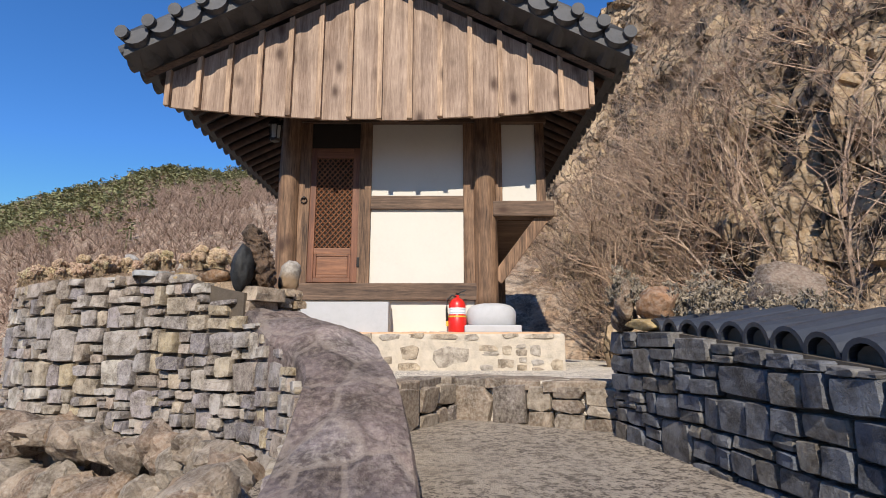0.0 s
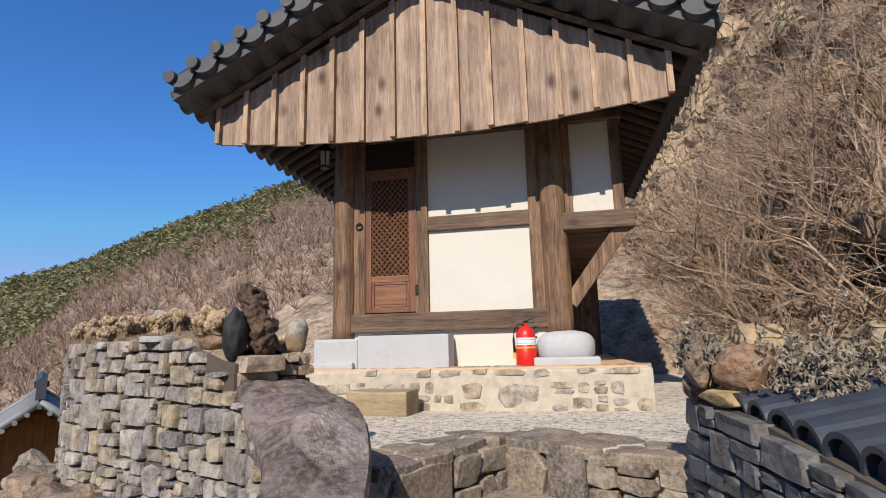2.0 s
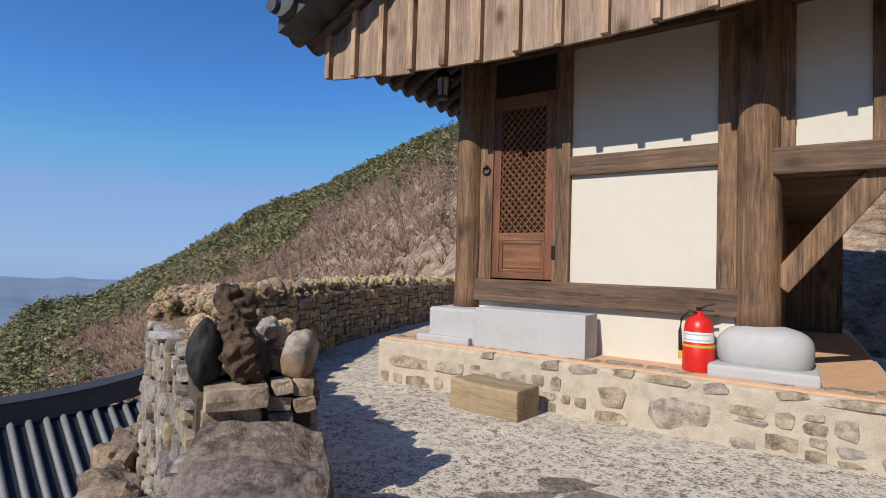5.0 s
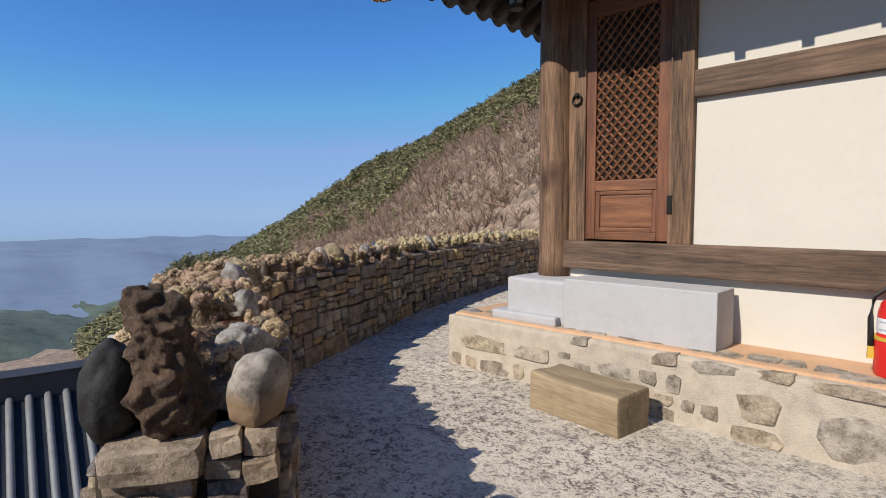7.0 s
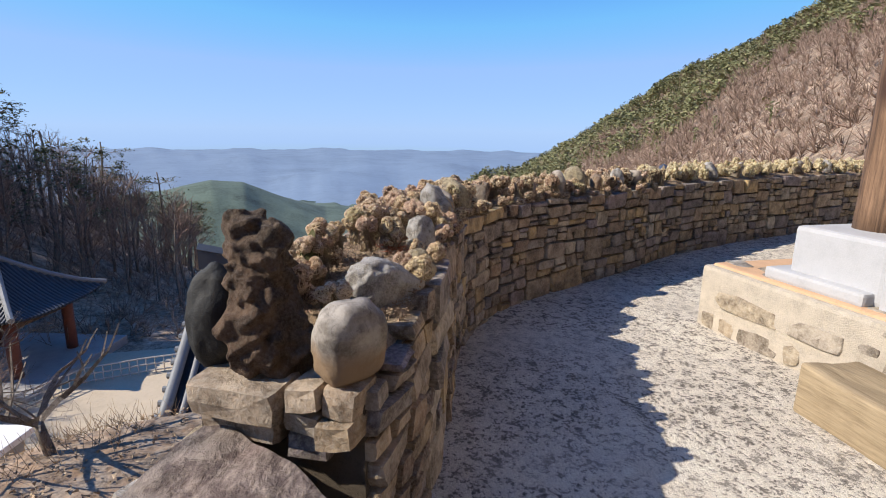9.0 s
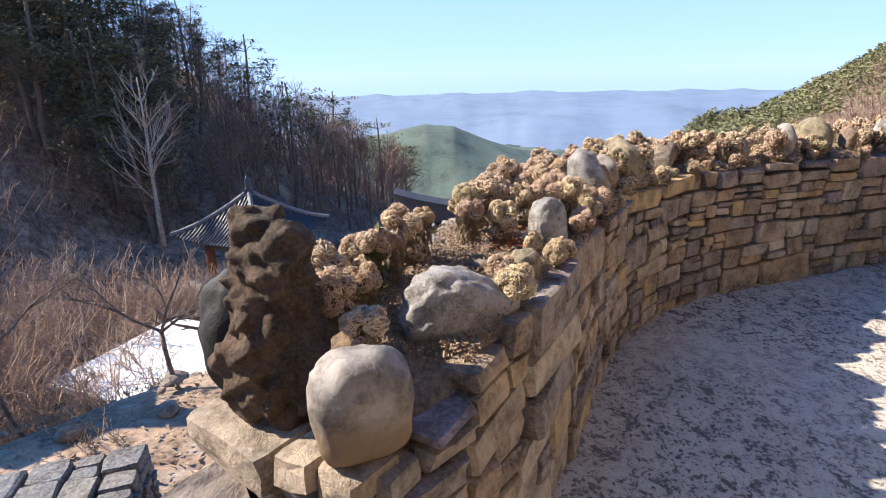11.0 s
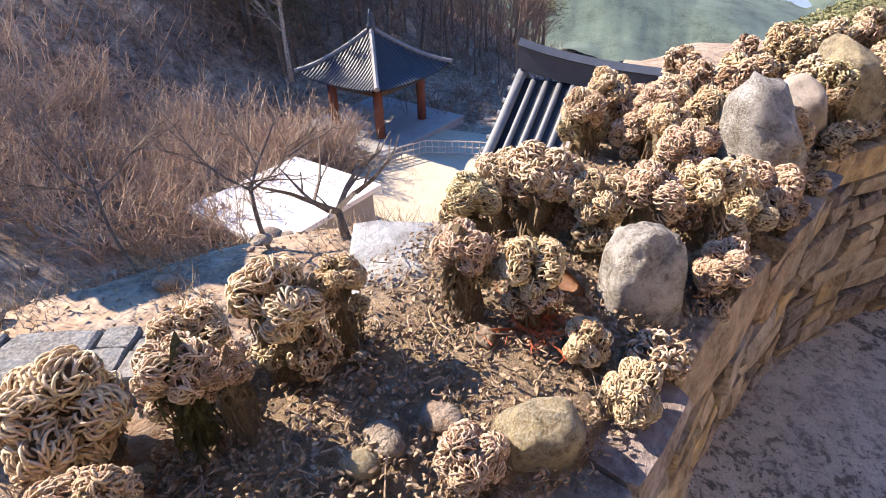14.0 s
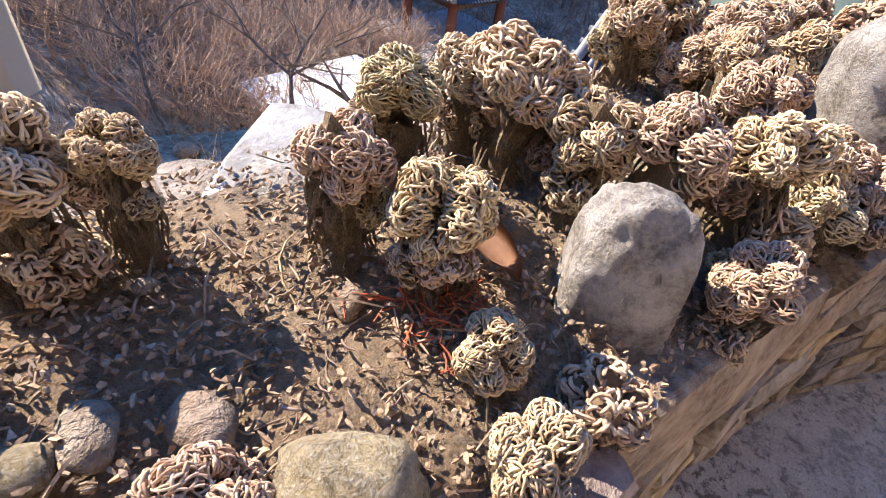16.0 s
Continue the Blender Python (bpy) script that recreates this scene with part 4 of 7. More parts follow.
def parapet():
    w = thing("wall_terrace", (0, 0, 0), "curved dry-stone parapet wall of warm flat stones", "wall", kind="structure")
    n = 110
    bm = bmesh.new()
    rows = []
    L = WALL_IN.length
    for i in range(n + 1):
        s = L * i / n
        a, d = WALL_IN.at(s)
        b2, d2 = WALL_OUT.at(WALL_OUT.length * i / n)
        nn = Vector((-d.y, d.x, 0))
        zt = top_z(s)
        rows.append([bm.verts.new((p.x, p.y, z)) for p, z in ((a, 0.2), (a, zt - 0.03), (b2, zt - 0.03), (b2, 0.2))])
    for r, q in zip(rows, rows[1:]):
        for k in range(4):
            bm.faces.new((r[k], q[k], q[(k + 1) % 4], r[(k + 1) % 4]))
    bm.faces.new(rows[0])
    bm.faces.new(rows[-1][::-1])
    bmesh.ops.recalc_face_normals(bm, faces=bm.faces)
    part("wall_core", bm, M_CORE, w)
    rng = random.Random(3)
    ms = [block_mesh("stone", 100 + i, M_WALL, 8, 0.8) for i in range(8)]

    def inner(u, v):
        p, d = WALL_IN.at(u)
        nn = Vector((d.y, -d.x, 0))
        mid = Vector((0.0, 7.0, 0)) - p
        if nn.dot(mid) < 0:
            nn = -nn
        return p + nn * 0.02 + Vector((0, 0, v)), d, nn
    rects = []
    c = 0.0
    while c < L - 0.1:
        c2 = min(c + 2.0, L)
        for q in pack(rng, c, 1.2, c2, 2.06, 0.27, 0.125):
            t = top_z((q[0] + q[2]) / 2)
            if q[1] < t - 0.03:
                rects.append((q[0], q[1], q[2], min(q[3], t)))
        c = c2
    lay(rects, inner, ms, w, "stone", rng, 0.007, (0.1, 0.125), 300, M_WALL_REST)

    FACE = Line([(-0.66, 2.0), (-0.7, 2.6), (-0.82, 3.02), (-1.2, 3.5), (-1.6, 3.74), (-1.95, 3.89), (-2.58, 4.15), (-2.95, 4.29), (-3.45, 4.54), (-4.05, 5.09), (-4.5, 5.85), (-4.95, 6.8)])

    def outer(u, v):
        p, d = FACE.at(u)
        nn = Vector((d.y, -d.x, 0))
        if nn.dot(Vector((-0.3, -1, 0))) < 0 and u > 1.2:
            nn = -nn
        if u <= 1.2 and nn.x > 0:
            nn = -nn
        return p + Vector((0, 0, v)), d, nn
    rects = []
    c = 0.0
    while c < FACE.length - 0.1:
        c2 = min(c + 1.6, FACE.length)
        for q in pack(rng, c, 0.25, c2, 2.07, 0.22, 0.165):
            um = (q[0] + q[2]) / 2
            t = float(np.interp(um, [0, 0.6, 1.05, 1.7, 1.95, 2.1, 2.5, 20], [0.92, 1.18, 1.36, 1.66, 1.74, 1.9, 2.05, 2.07]))
            if q[1] < t - 0.03:
                rects.append((q[0], q[1], q[2], min(q[3], t)))
        c = c2
    lay(rects, outer, [block_mesh("stone", 120 + i, M_OUTER, 8, 0.55) for i in range(8)], w, "stone", rng, 0.01, (0.1, 0.15), 300, M_OUTER_REST)

    # the end of the wall above the slab: two courses
    E0, E1 = Vector((-1.36, 3.66, 0)), Vector((-1.1, 4.1, 0))
    al = (E1 - E0).normalized()
    out = Vector((al.y, -al.x, 0))

    def endface(u, v):
        return E0 + al * u + Vector((0, 0, v)), al, out
    LL = (E1 - E0).length
    rects = [(0, 1.82, 0.3, 1.93), (0.3, 1.86, 0.4, 1.93), (0.4, 1.85, LL, 1.94), (0, 1.73, 0.28, 1.82), (0.28, 1.78, 0.4, 1.86), (0.28, 1.7, LL - 0.1, 1.78), (0.4, 1.78, LL, 1.85)]
    lay(rects, endface, ms, w, "stone", rng, 0.006, (0.12, 0.18))
    # soil on top
    bm = bmesh.new()
    rows = []
    N = 240
    for i in range(N + 1):
        s = 0.1 + (L - 0.1) * i / N
        a, d = WALL_IN.at(s)
        f = (s / L)
        b2, _ = WALL_OUT.at(WALL_OUT.length * f)
        row = []
        for k in range(13):
            g = k / 12
            p = a.lerp(b2, g)
            z = top_z(s) + 0.035 * math.sin(math.pi * g) + 0.025 * noise.fractal(Vector((p.x * 7, p.y * 7, 0)), 1, 2, 4) - (0.05 if k in (0, 12) else 0)
            row.append(bm.verts.new((p.x, p.y, z)))
        rows.append(row)
    for r, q in zip(rows, rows[1:]):
        for k in range(12):
            bm.faces.new((r[k], q[k], q[k + 1], r[k + 1]))
    bmesh.ops.recalc_face_normals(bm, faces=bm.faces)
    part("soil_bed", bm, M_TOP, w, "dry soil and plant litter on the wall top", True)
    # rough footing outside
    FOOT = Line([(-0.95, 1.6), (-1.05, 2.3), (-1.3, 2.95), (-1.75, 3.3), (-2.4, 3.6), (-3.1, 3.85), (-3.7, 4.15), (-4.5, 4.9)])
    for i in range(102):
        u = FOOT.length * (i % 34 + rng.random() * 0.6) / 34
        p, d = FOOT.at(u)
        z = 0.84 - 0.27 * (i // 34) + rng.uniform(-0.06, 0.06)
        bm = rock_bm((rng.uniform(0.11, 0.22), rng.uniform(0.12, 0.2), rng.uniform(0.09, 0.16)), i + 3, 0.42, 1.9, 3, ridge=True)
        ob = part("footing_rock", bm, M_FOOT, w, smooth=False)
        ob.matrix_basis = pose(p.x + 0.05, p.y + 0.24 - 0.12 * (i // 34), z, rng.uniform(-20, 20), rng.uniform(-20, 20), rng.uniform(0, 360))


M_FOOT = stone_mat("footing_rock", [(0.26, 0.19, 0.145), (0.42, 0.29, 0.19), (0.34, 0.29, 0.235), (0.48, 0.39, 0.3)], 0.9, 6.0, 1.0, dist=0.04)
parapet()

# ---- rocks on the wall top ----
M_TUFA = stone_mat("pitted_brown_rock", [(0.06, 0.042, 0.032), (0.29, 0.16, 0.09), (0.11, 0.075, 0.05), (0.4, 0.25, 0.14)], 0.9, 15.0, 1.0, "noise", 0.12, dist=0.03)
M_BLACKR = stone_mat("smooth_black_rock", [(0.012, 0.014, 0.015), (0.024, 0.026, 0.028)], 0.7, 6.0, 0.4, "noise", 0.02)
M_PALE = stone_mat("pale_smooth_stone", [(0.32, 0.23, 0.15), (0.46, 0.4, 0.33), (0.54, 0.48, 0.41), (0.36, 0.27, 0.18)], 0.75, 5.0, 0.35, "noise", 0.15, "Object")
M_GREY = stone_mat("speckled_grey_granite", [(0.36, 0.36, 0.37), (0.46, 0.45, 0.44), (0.3, 0.3, 0.32)], 0.85, 22.0, 1.0, "noise", 0.5, "Object", 0.015)
M_LICH = stone_mat("lichened_stone", [(0.4, 0.33, 0.19), (0.5, 0.41, 0.24), (0.3, 0.25, 0.17)], 0.9, 30.0, 1.0, "noise", 0.6, "Object")
def tufa():
    rng = random.Random(6)
    bm = bmesh.new()
    for i in range(15):
        f = i / 14
        r = 0.082 - 0.02 * f + rng.uniform(-0.012, 0.012)
        k = rock_bm((r * 0.85, r, r * 0.95), 60 + i, 0.42, 2.1, 3, 0.16)
        k.transform(pose(0.025 * math.sin(i * 2.1) - 0.05 * f, 0.05 * math.cos(i * 2.4) * (1 - 0.3 * f), 0.03 + 0.36 * f, rng.uniform(0, 360), rng.uniform(0, 360), 0))
        me = bpy.data.meshes.new("knob")
        k.to_mesh(me)
        k.free()
        bm.from_mesh(me)
        bpy.data.meshes.remove(me)
    ob = link("tufa_rock", bm, M_TUFA, smooth=True)
    rm = ob.modifiers.new("weld", "REMESH")
    rm.mode, rm.voxel_size, rm.use_smooth_shade = "VOXEL", 0.007, True
    ob.matrix_basis = pose(-1.3, 3.85, 1.935, 0, -5, 15)
    tagged(ob, "tall pitted reddish brown rock standing on the wall end", "rock")


tufa()
set_rock("black_rock", (-1.41, 3.7, 2.05), (0.075, 0.09, 0.16), 5, M_BLACKR, "smooth black rock beside the pitted rock", 0.16, 1.3, 4, 0, (0, 0, 20))
M_FACE = stone_mat("two_tone_stone", [(0.33, 0.3, 0.265), (0.42, 0.385, 0.345)], 0.75, 9.0, 0.4, "noise", 0.15, "Object")
nt = M_FACE.node_tree
bs = nt.nodes["Principled BSDF"]
sx = nt.nodes.new("ShaderNodeSeparateXYZ")
nt.links.new(coords(nt), sx.inputs[0])
wb = nt.nodes.new("ShaderNodeMath")
wb.operation = "MULTIPLY_ADD"
wb.inputs[1].default_value = 0.06
nt.links.new(noise_tex(nt, coords(nt), 14, 4), wb.inputs[0])
nt.links.new(sx.outputs[2], wb.inputs[2])
band = ramp(nt, wb.outputs[0], [(0.0, (1, 1, 1)), (0.055, (0, 0, 0))])
nt.links.new(mixed(nt, band, bs.inputs["Base Color"].links[0].from_socket, (0.24, 0.165, 0.1)), bs.inputs["Base Color"])
face_stone = set_rock("pale_stone", (-1.18, 4.07, 2.035), (0.075, 0.1, 0.12), 9, M_FACE, "smooth pale stone with a face-like hollow on the wall end", 0.13, 1.3, 4, 0.07, (0, 10, 25), "box")
set_rock("granite_rock", (-1.6, 4.225, 2.045), (0.085, 0.165, 0.105), 12, M_GREY, "angular speckled grey granite rock bedded in soil", 0.24, 1.5, 5, 0, (-22, 6, 30), "box")
set_rock("granite_rock", (-2.2, 4.495, 2.06), (0.055, 0.066, 0.155), 17, M_GREY, "upright weathered grey granite boulder on the wall edge", 0.16, 1.3, 5, 0.03, (2, -4, 24), "box")
set_rock("lichen_rock", (-1.873, 4.39, 2.035), (0.045, 0.058, 0.112), 23, M_LICH, "rounded ochre lichened stone on the wall edge", 0.2, 1.5, 4, 0, (0, 18, 30), "box")
for i, s in enumerate((1.75, 2.05, 2.3, 2.7, 3.3, 3.7, 4.0, 4.35, 4.7, 5.1, 5.6, 6.2, 6.8, 7.4, 8.1, 8.9, 9.7)):
    p, d = WALL_IN.at(s)
    nn = Vector((-d.y, d.x, 0))
    rr = random.Random(i)
    sz = rr.uniform(0.07, 0.12)
    set_rock("coping_rock", (p.x + nn.x * 0.1 - 0.03, p.y + nn.y * 0.1, top_z(s) + 0.09), (sz * 0.8, sz, sz * rr.uniform(1.0, 1.5)), 30 + i, (M_GREY, M_PALE, M_LICH, M_FOOT)[i % 4], "weathered upright stone set along the wall top", 0.22, 1.4, 3, 0, (rr.uniform(-15, 15), rr.uniform(-20, 20), rr.uniform(0, 180)), True)

# ---- curled plants on the wall ----
def frond_mat():
    m, nt, b = nodes_of("dry_curled_fronds", 0.8)
    isl = nt.nodes.new("ShaderNodeNewGeometry").outputs["Random Per Island"]
    obr = nt.nodes.new("ShaderNodeObjectInfo").outputs["Random"]
    c1 = ramp(nt, isl, [(0.0, (0.4, 0.27, 0.18)), (0.25, (0.66, 0.52, 0.38)), (0.55, (0.84, 0.75, 0.56)), (0.8, (0.72, 0.59, 0.52)), (1.0, (0.88, 0.8, 0.58))])
    c2 = ramp(nt, obr, [(0.0, (1.0, 0.95, 0.82)), (0.25, (0.86, 0.74, 0.72)), (0.5, (1.0, 0.98, 0.8)), (0.7, (0.7, 0.56, 0.5)), (0.85, (1.0, 0.96, 0.9)), (1.0, (0.82, 0.84, 0.66))])
    v = coords(nt, space="Object")
    n = noise_tex(nt, v, 60, 4)
    c = mixed(nt, 1.0, c1, c2, "MULTIPLY")
    c = mixed(nt, ramp(nt, n, [(0.4, (0, 0, 0)), (0.75, (0.4, 0.4, 0.4))]), c, (0.26, 0.16, 0.1))
    nt.links.new(c, b.inputs["Base Color"])
    bumped(nt, b, n, 0.6, 0.003)
    return m


M_FROND = frond_mat()
# Shade in the cavities between fronds, put into the brown of the inner balls.
M_HEARTSHADE = plain_mat("fern_heart_shade", (0.2, 0.13, 0.08), 0.95, var=0.4, scale=40, bump=0.6)
M_STEM = stone_mat("mossy_plant_stem", [(0.34, 0.22, 0.14), (0.52, 0.38, 0.25), (0.4, 0.31, 0.17), (0.62, 0.48, 0.34)], 0.95, 40.0, 1.0, "island", 0.2, "Object", 0.01)


def head_mesh(seed, n, segs, sides, thick):
    """A knobbly ball of curled fronds, radius about 1, grown from several tufts."""
    rng = random.Random(seed)
    bm = bmesh.new()
    lobes = []
    for i in range(8):
        a = i * 2.4 + rng.uniform(-0.4, 0.4)
        z = 0.8 - 0.19 * i
        w = math.sqrt(max(0.1, 1 - z * z)) * 0.62
        lobes.append((Vector((w * math.cos(a), w * math.sin(a), z * 0.55)), rng.uniform(0.36, 0.56)))
    for c, rad0 in lobes:
        # inner ball, coloured darker to shade the gaps between curls
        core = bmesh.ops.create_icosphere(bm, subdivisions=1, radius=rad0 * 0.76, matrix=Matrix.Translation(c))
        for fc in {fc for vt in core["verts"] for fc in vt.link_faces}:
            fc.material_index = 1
        pole = (c.normalized() + 0.4 * Vector((rng.gauss(0, 1), rng.gauss(0, 1), 0.6))).normalized()
        for i in range(n):
            # curls lie along the ball, mostly combed outward from its pole
            q = (Vector((rng.gauss(0, 1), rng.gauss(0, 1), rng.gauss(0, 1))).normalized() + pole * 0.35).normalized()
            comb = (q * q.dot(pole) - pole)
            stray = q.cross(Vector((rng.gauss(0, 1), rng.gauss(0, 1), rng.gauss(0, 1))))
            run = (comb.normalized() + stray.normalized() * rng.uniform(0.2, 1.0)).normalized()
            axis = q.cross(run).normalized()
            bend = rng.uniform(-0.9, 0.9)
            size = rad0 * rng.uniform(0.88, 1.08)
            span = rng.uniform(0.55, 1.15)
            pts, rad = [], []
            for k in range(segs + 1):
                f = k / segs
                w = Matrix.Rotation(bend * f, 3, q) @ (Matrix.Rotation(span * (f - 0.4), 3, axis) @ q)
                pts.append(c + w * size * (0.76 + 0.3 * math.sin(math.pi * (0.08 + 0.84 * f))))
                rad.append(thick * (0.55 + 0.55 * math.sin(math.pi * (0.1 + 0.8 * f))))
            tube(pts, rad, sides, bm, False)
    me = bpy.data.meshes.new("fronds")
    bm.to_mesh(me)
    bm.free()
    me.polygons.foreach_set("use_smooth", [True] * len(me.polygons))
    me.materials.append(M_FROND)
    me.materials.append(M_HEARTSHADE)
    return me


def stem_mesh(seed, h=1.0):
    """A stubby stem with a ragged skirt of dead fronds."""
    rng = random.Random(seed)
    zs = np.linspace(0, h, 7)
    pts = [Vector((0.12 * rng.uniform(-1, 1) * z, 0.12 * rng.uniform(-1, 1) * z, z)) for z in zs]
    bm = tube(pts, [0.62 - 0.2 * math.sin(3 * z) + rng.uniform(-0.06, 0.06) for z in zs], 9)
    for v in bm.verts:
        v.co += 0.12 * Vector((noise.noise(v.co * 5), noise.noise(v.co * 5 + Vector((4, 0, 0))), 0))
    for i in range(46):
        z = rng.uniform(0.1, 1.0)
        a = rng.uniform(0, 6.28)
        o = Vector((math.cos(a), math.sin(a), 0))
        p = Vector((0, 0, z)) + o * 0.42
        w = Vector((-o.y, o.x, 0)) * rng.uniform(-0.3, 0.3)
        tube([p, p + o * 0.28 + Vector((0, 0, 0.03)), p + o * 0.4 + w + Vector((0, 0, -0.16)), p + o * 0.3 + w * 1.6 + Vector((0, 0, -0.32))], [0.05, 0.05, 0.04, 0.02], 3, bm, False)
    me = bpy.data.meshes.new("stem")
    bm.to_mesh(me)
    bm.free()
    me.materials.append(M_STEM)
    return me


HEADS_NEAR = [head_mesh(s, 165, 6, 4, 0.026) for s in range(5)]
HEADS_MID = [head_mesh(10 + s, 56, 4, 3, 0.048) for s in range(4)]
HEADS_FAR = [head_mesh(20 + s, 14, 3, 3, 0.1) for s in range(4)]
STEMS = [stem_mesh(s) for s in range(4)]
MOSSY = stem_mesh(7)
MOSSY.materials[0] = stone_mat("green_moss", [(0.1, 0.11, 0.03), (0.2, 0.2, 0.06), (0.3, 0.26, 0.1)], 0.95, 40.0, 1.0, "island", 0.15, "Object", 0.01)
prng = random.Random(77)


def plant(x, y, z, r, ground, heads=HEADS_NEAR, label="dried curled tan fern ball on a mossy stem", stem=None):
    """One fern: a stem from the soil and its ball of fronds."""
    e = new("resurrection_fern", stem or prng.choice(STEMS))
    hh = max(0.02, z - ground)
    e.matrix_basis = pose(x, y, ground - 0.02, 0, 0, prng.uniform(0, 360)) @ Matrix.Diagonal((r * 0.9, r * 0.9, hh + 0.02, 1))
    tagged(e, label, "fern", "ferns on the wall")
    inv = e.matrix_basis.inverted()
    # smaller tufts crowd the stem below the head
    for i in range(0 if heads is HEADS_FAR else 2 if hh > 0.07 else 1):
        a, k = prng.uniform(0, 6.28) + 1.6 * i, r * prng.uniform(0.42, 0.66)
        low = new("fronds", prng.choice(HEADS_MID))
        low.parent = e
        low.matrix_parent_inverse = inv
        reach = r * prng.uniform(0.5, 0.9)
        low.matrix_basis = pose(x + reach * math.cos(a), y + reach * math.sin(a), max(ground + k * 0.55, z - r * prng.uniform(0.5, 1.5)), prng.uniform(-40, 40), prng.uniform(-40, 40), prng.uniform(0, 360)) @ Matrix.Diagonal((k, k, k * 0.9, 1))
    f = new("fronds", prng.choice(heads))
    f.parent = e
    k = r * prng.uniform(0.95, 1.1)
    f.matrix_parent_inverse = inv
    f.matrix_basis = pose(x, y, z, prng.uniform(-25, 25), prng.uniform(-25, 25), prng.uniform(0, 360)) @ Matrix.Diagonal((k, k * prng.uniform(0.85, 1.1), k * prng.uniform(0.85, 1.05), 1))


for x, y, z, r in ((-1.85, 4.03, 2.22, 0.062), (-1.735, 4.03, 2.2, 0.03), (-1.92, 4.08, 2.22, 0.036), (-2.06, 4.22, 2.21, 0.05), (-2.2, 4.19, 2.22, 0.05), (-2.07, 4.33, 2.19, 0.046), (-2.34, 4.2, 2.21, 0.05), (-2.32, 4.29, 2.22, 0.066), (-2.3, 4.39, 2.2, 0.057), (-2.335, 4.484, 2.21, 0.057), (-2.42, 4.58, 2.2, 0.054)):
    plant(x, y, z, r, 2.09)
plant(-1.71, 3.975, 2.2, 0.046, 2.09, HEADS_NEAR, "dried curled tan fern ball on a green mossy stem", MOSSY)
for x, y, z, r in ((-1.79, 4.33, 2.1, 0.045), (-2.02, 4.43, 2.11, 0.036), (-1.96, 4.5, 2.1, 0.045), (-2.28, 4.62, 2.12, 0.048), (-1.635, 3.84, 2.14, 0.07), (-1.56, 3.98, 2.14, 0.05), (-1.66, 4.37, 2.11, 0.052), (-1.47, 3.92, 2.15, 0.062), (-1.8, 3.9, 2.15, 0.05), (-1.35, 4.04, 2.13, 0.045)):
    plant(x, y, z, r, 2.08)
far_v, far_f = [], []
for i in range(420):
    s = 1.45 + 13.0 * (i / 420) ** 1.15 + prng.uniform(-0.05, 0.05)
    if s > WALL_IN.length - 0.1:
        continue
    a, d = WALL_IN.at(s)
    b2, _ = WALL_OUT.at(WALL_OUT.length * s / WALL_IN.length)
    p = a.lerp(b2, prng.uniform(0.04, 1.0))
    r = prng.uniform(0.035, 0.068)
    z = top_z(s) + prng.uniform(0.05, 0.17)
    if s < 5.6:
        plant(p.x, p.y, z, r, top_z(s) + 0.01, HEADS_NEAR if s < 1.9 else HEADS_MID if s < 4.5 else HEADS_FAR)
        continue
    me = prng.choice(HEADS_FAR)
    m = pose(p.x, p.y, z - 0.02, prng.uniform(-25, 25), prng.uniform(-25, 25), prng.uniform(0, 360)) @ Matrix.Diagonal((r * 1.1, r * 1.1, r * 1.6, 1))
    n0 = len(far_v)
    far_v += [tuple(m @ v.co) for v in me.vertices]
    far_f += [tuple(n0 + k for k in q.vertices) for q in me.polygons]
me = bpy.data.meshes.new("fern_clumps")
me.from_pydata(far_v, [], far_f)
me.materials.append(M_FROND)
tagged(new("fern_clumps", me), "dried curled ferns along the far wall top", "ferns", kind="stuff")


# small ferns and moss hanging over the terrace edge of the wall
for i in range(40):
    s = 1.0 + 4.4 * i / 40 + prng.uniform(-0.04, 0.04)
    a, d = WALL_IN.at(s)
    b2, _ = WALL_OUT.at(WALL_OUT.length * s / WALL_IN.length)
    p = a.lerp(b2, prng.uniform(-0.08, 0.1))
    if (p.xy - Vector((-2.2, 4.495))).length < 0.12 or (p.xy - Vector((-1.6, 4.225))).length < 0.14 or (p.xy - Vector((-1.873, 4.39))).length < 0.09:
        continue
    plant(p.x, p.y, top_z(s) + prng.uniform(0.0, 0.05), prng.uniform(0.028, 0.046), top_z(s) - 0.02, HEADS_MID, "small dried curled fern hanging over the wall edge")


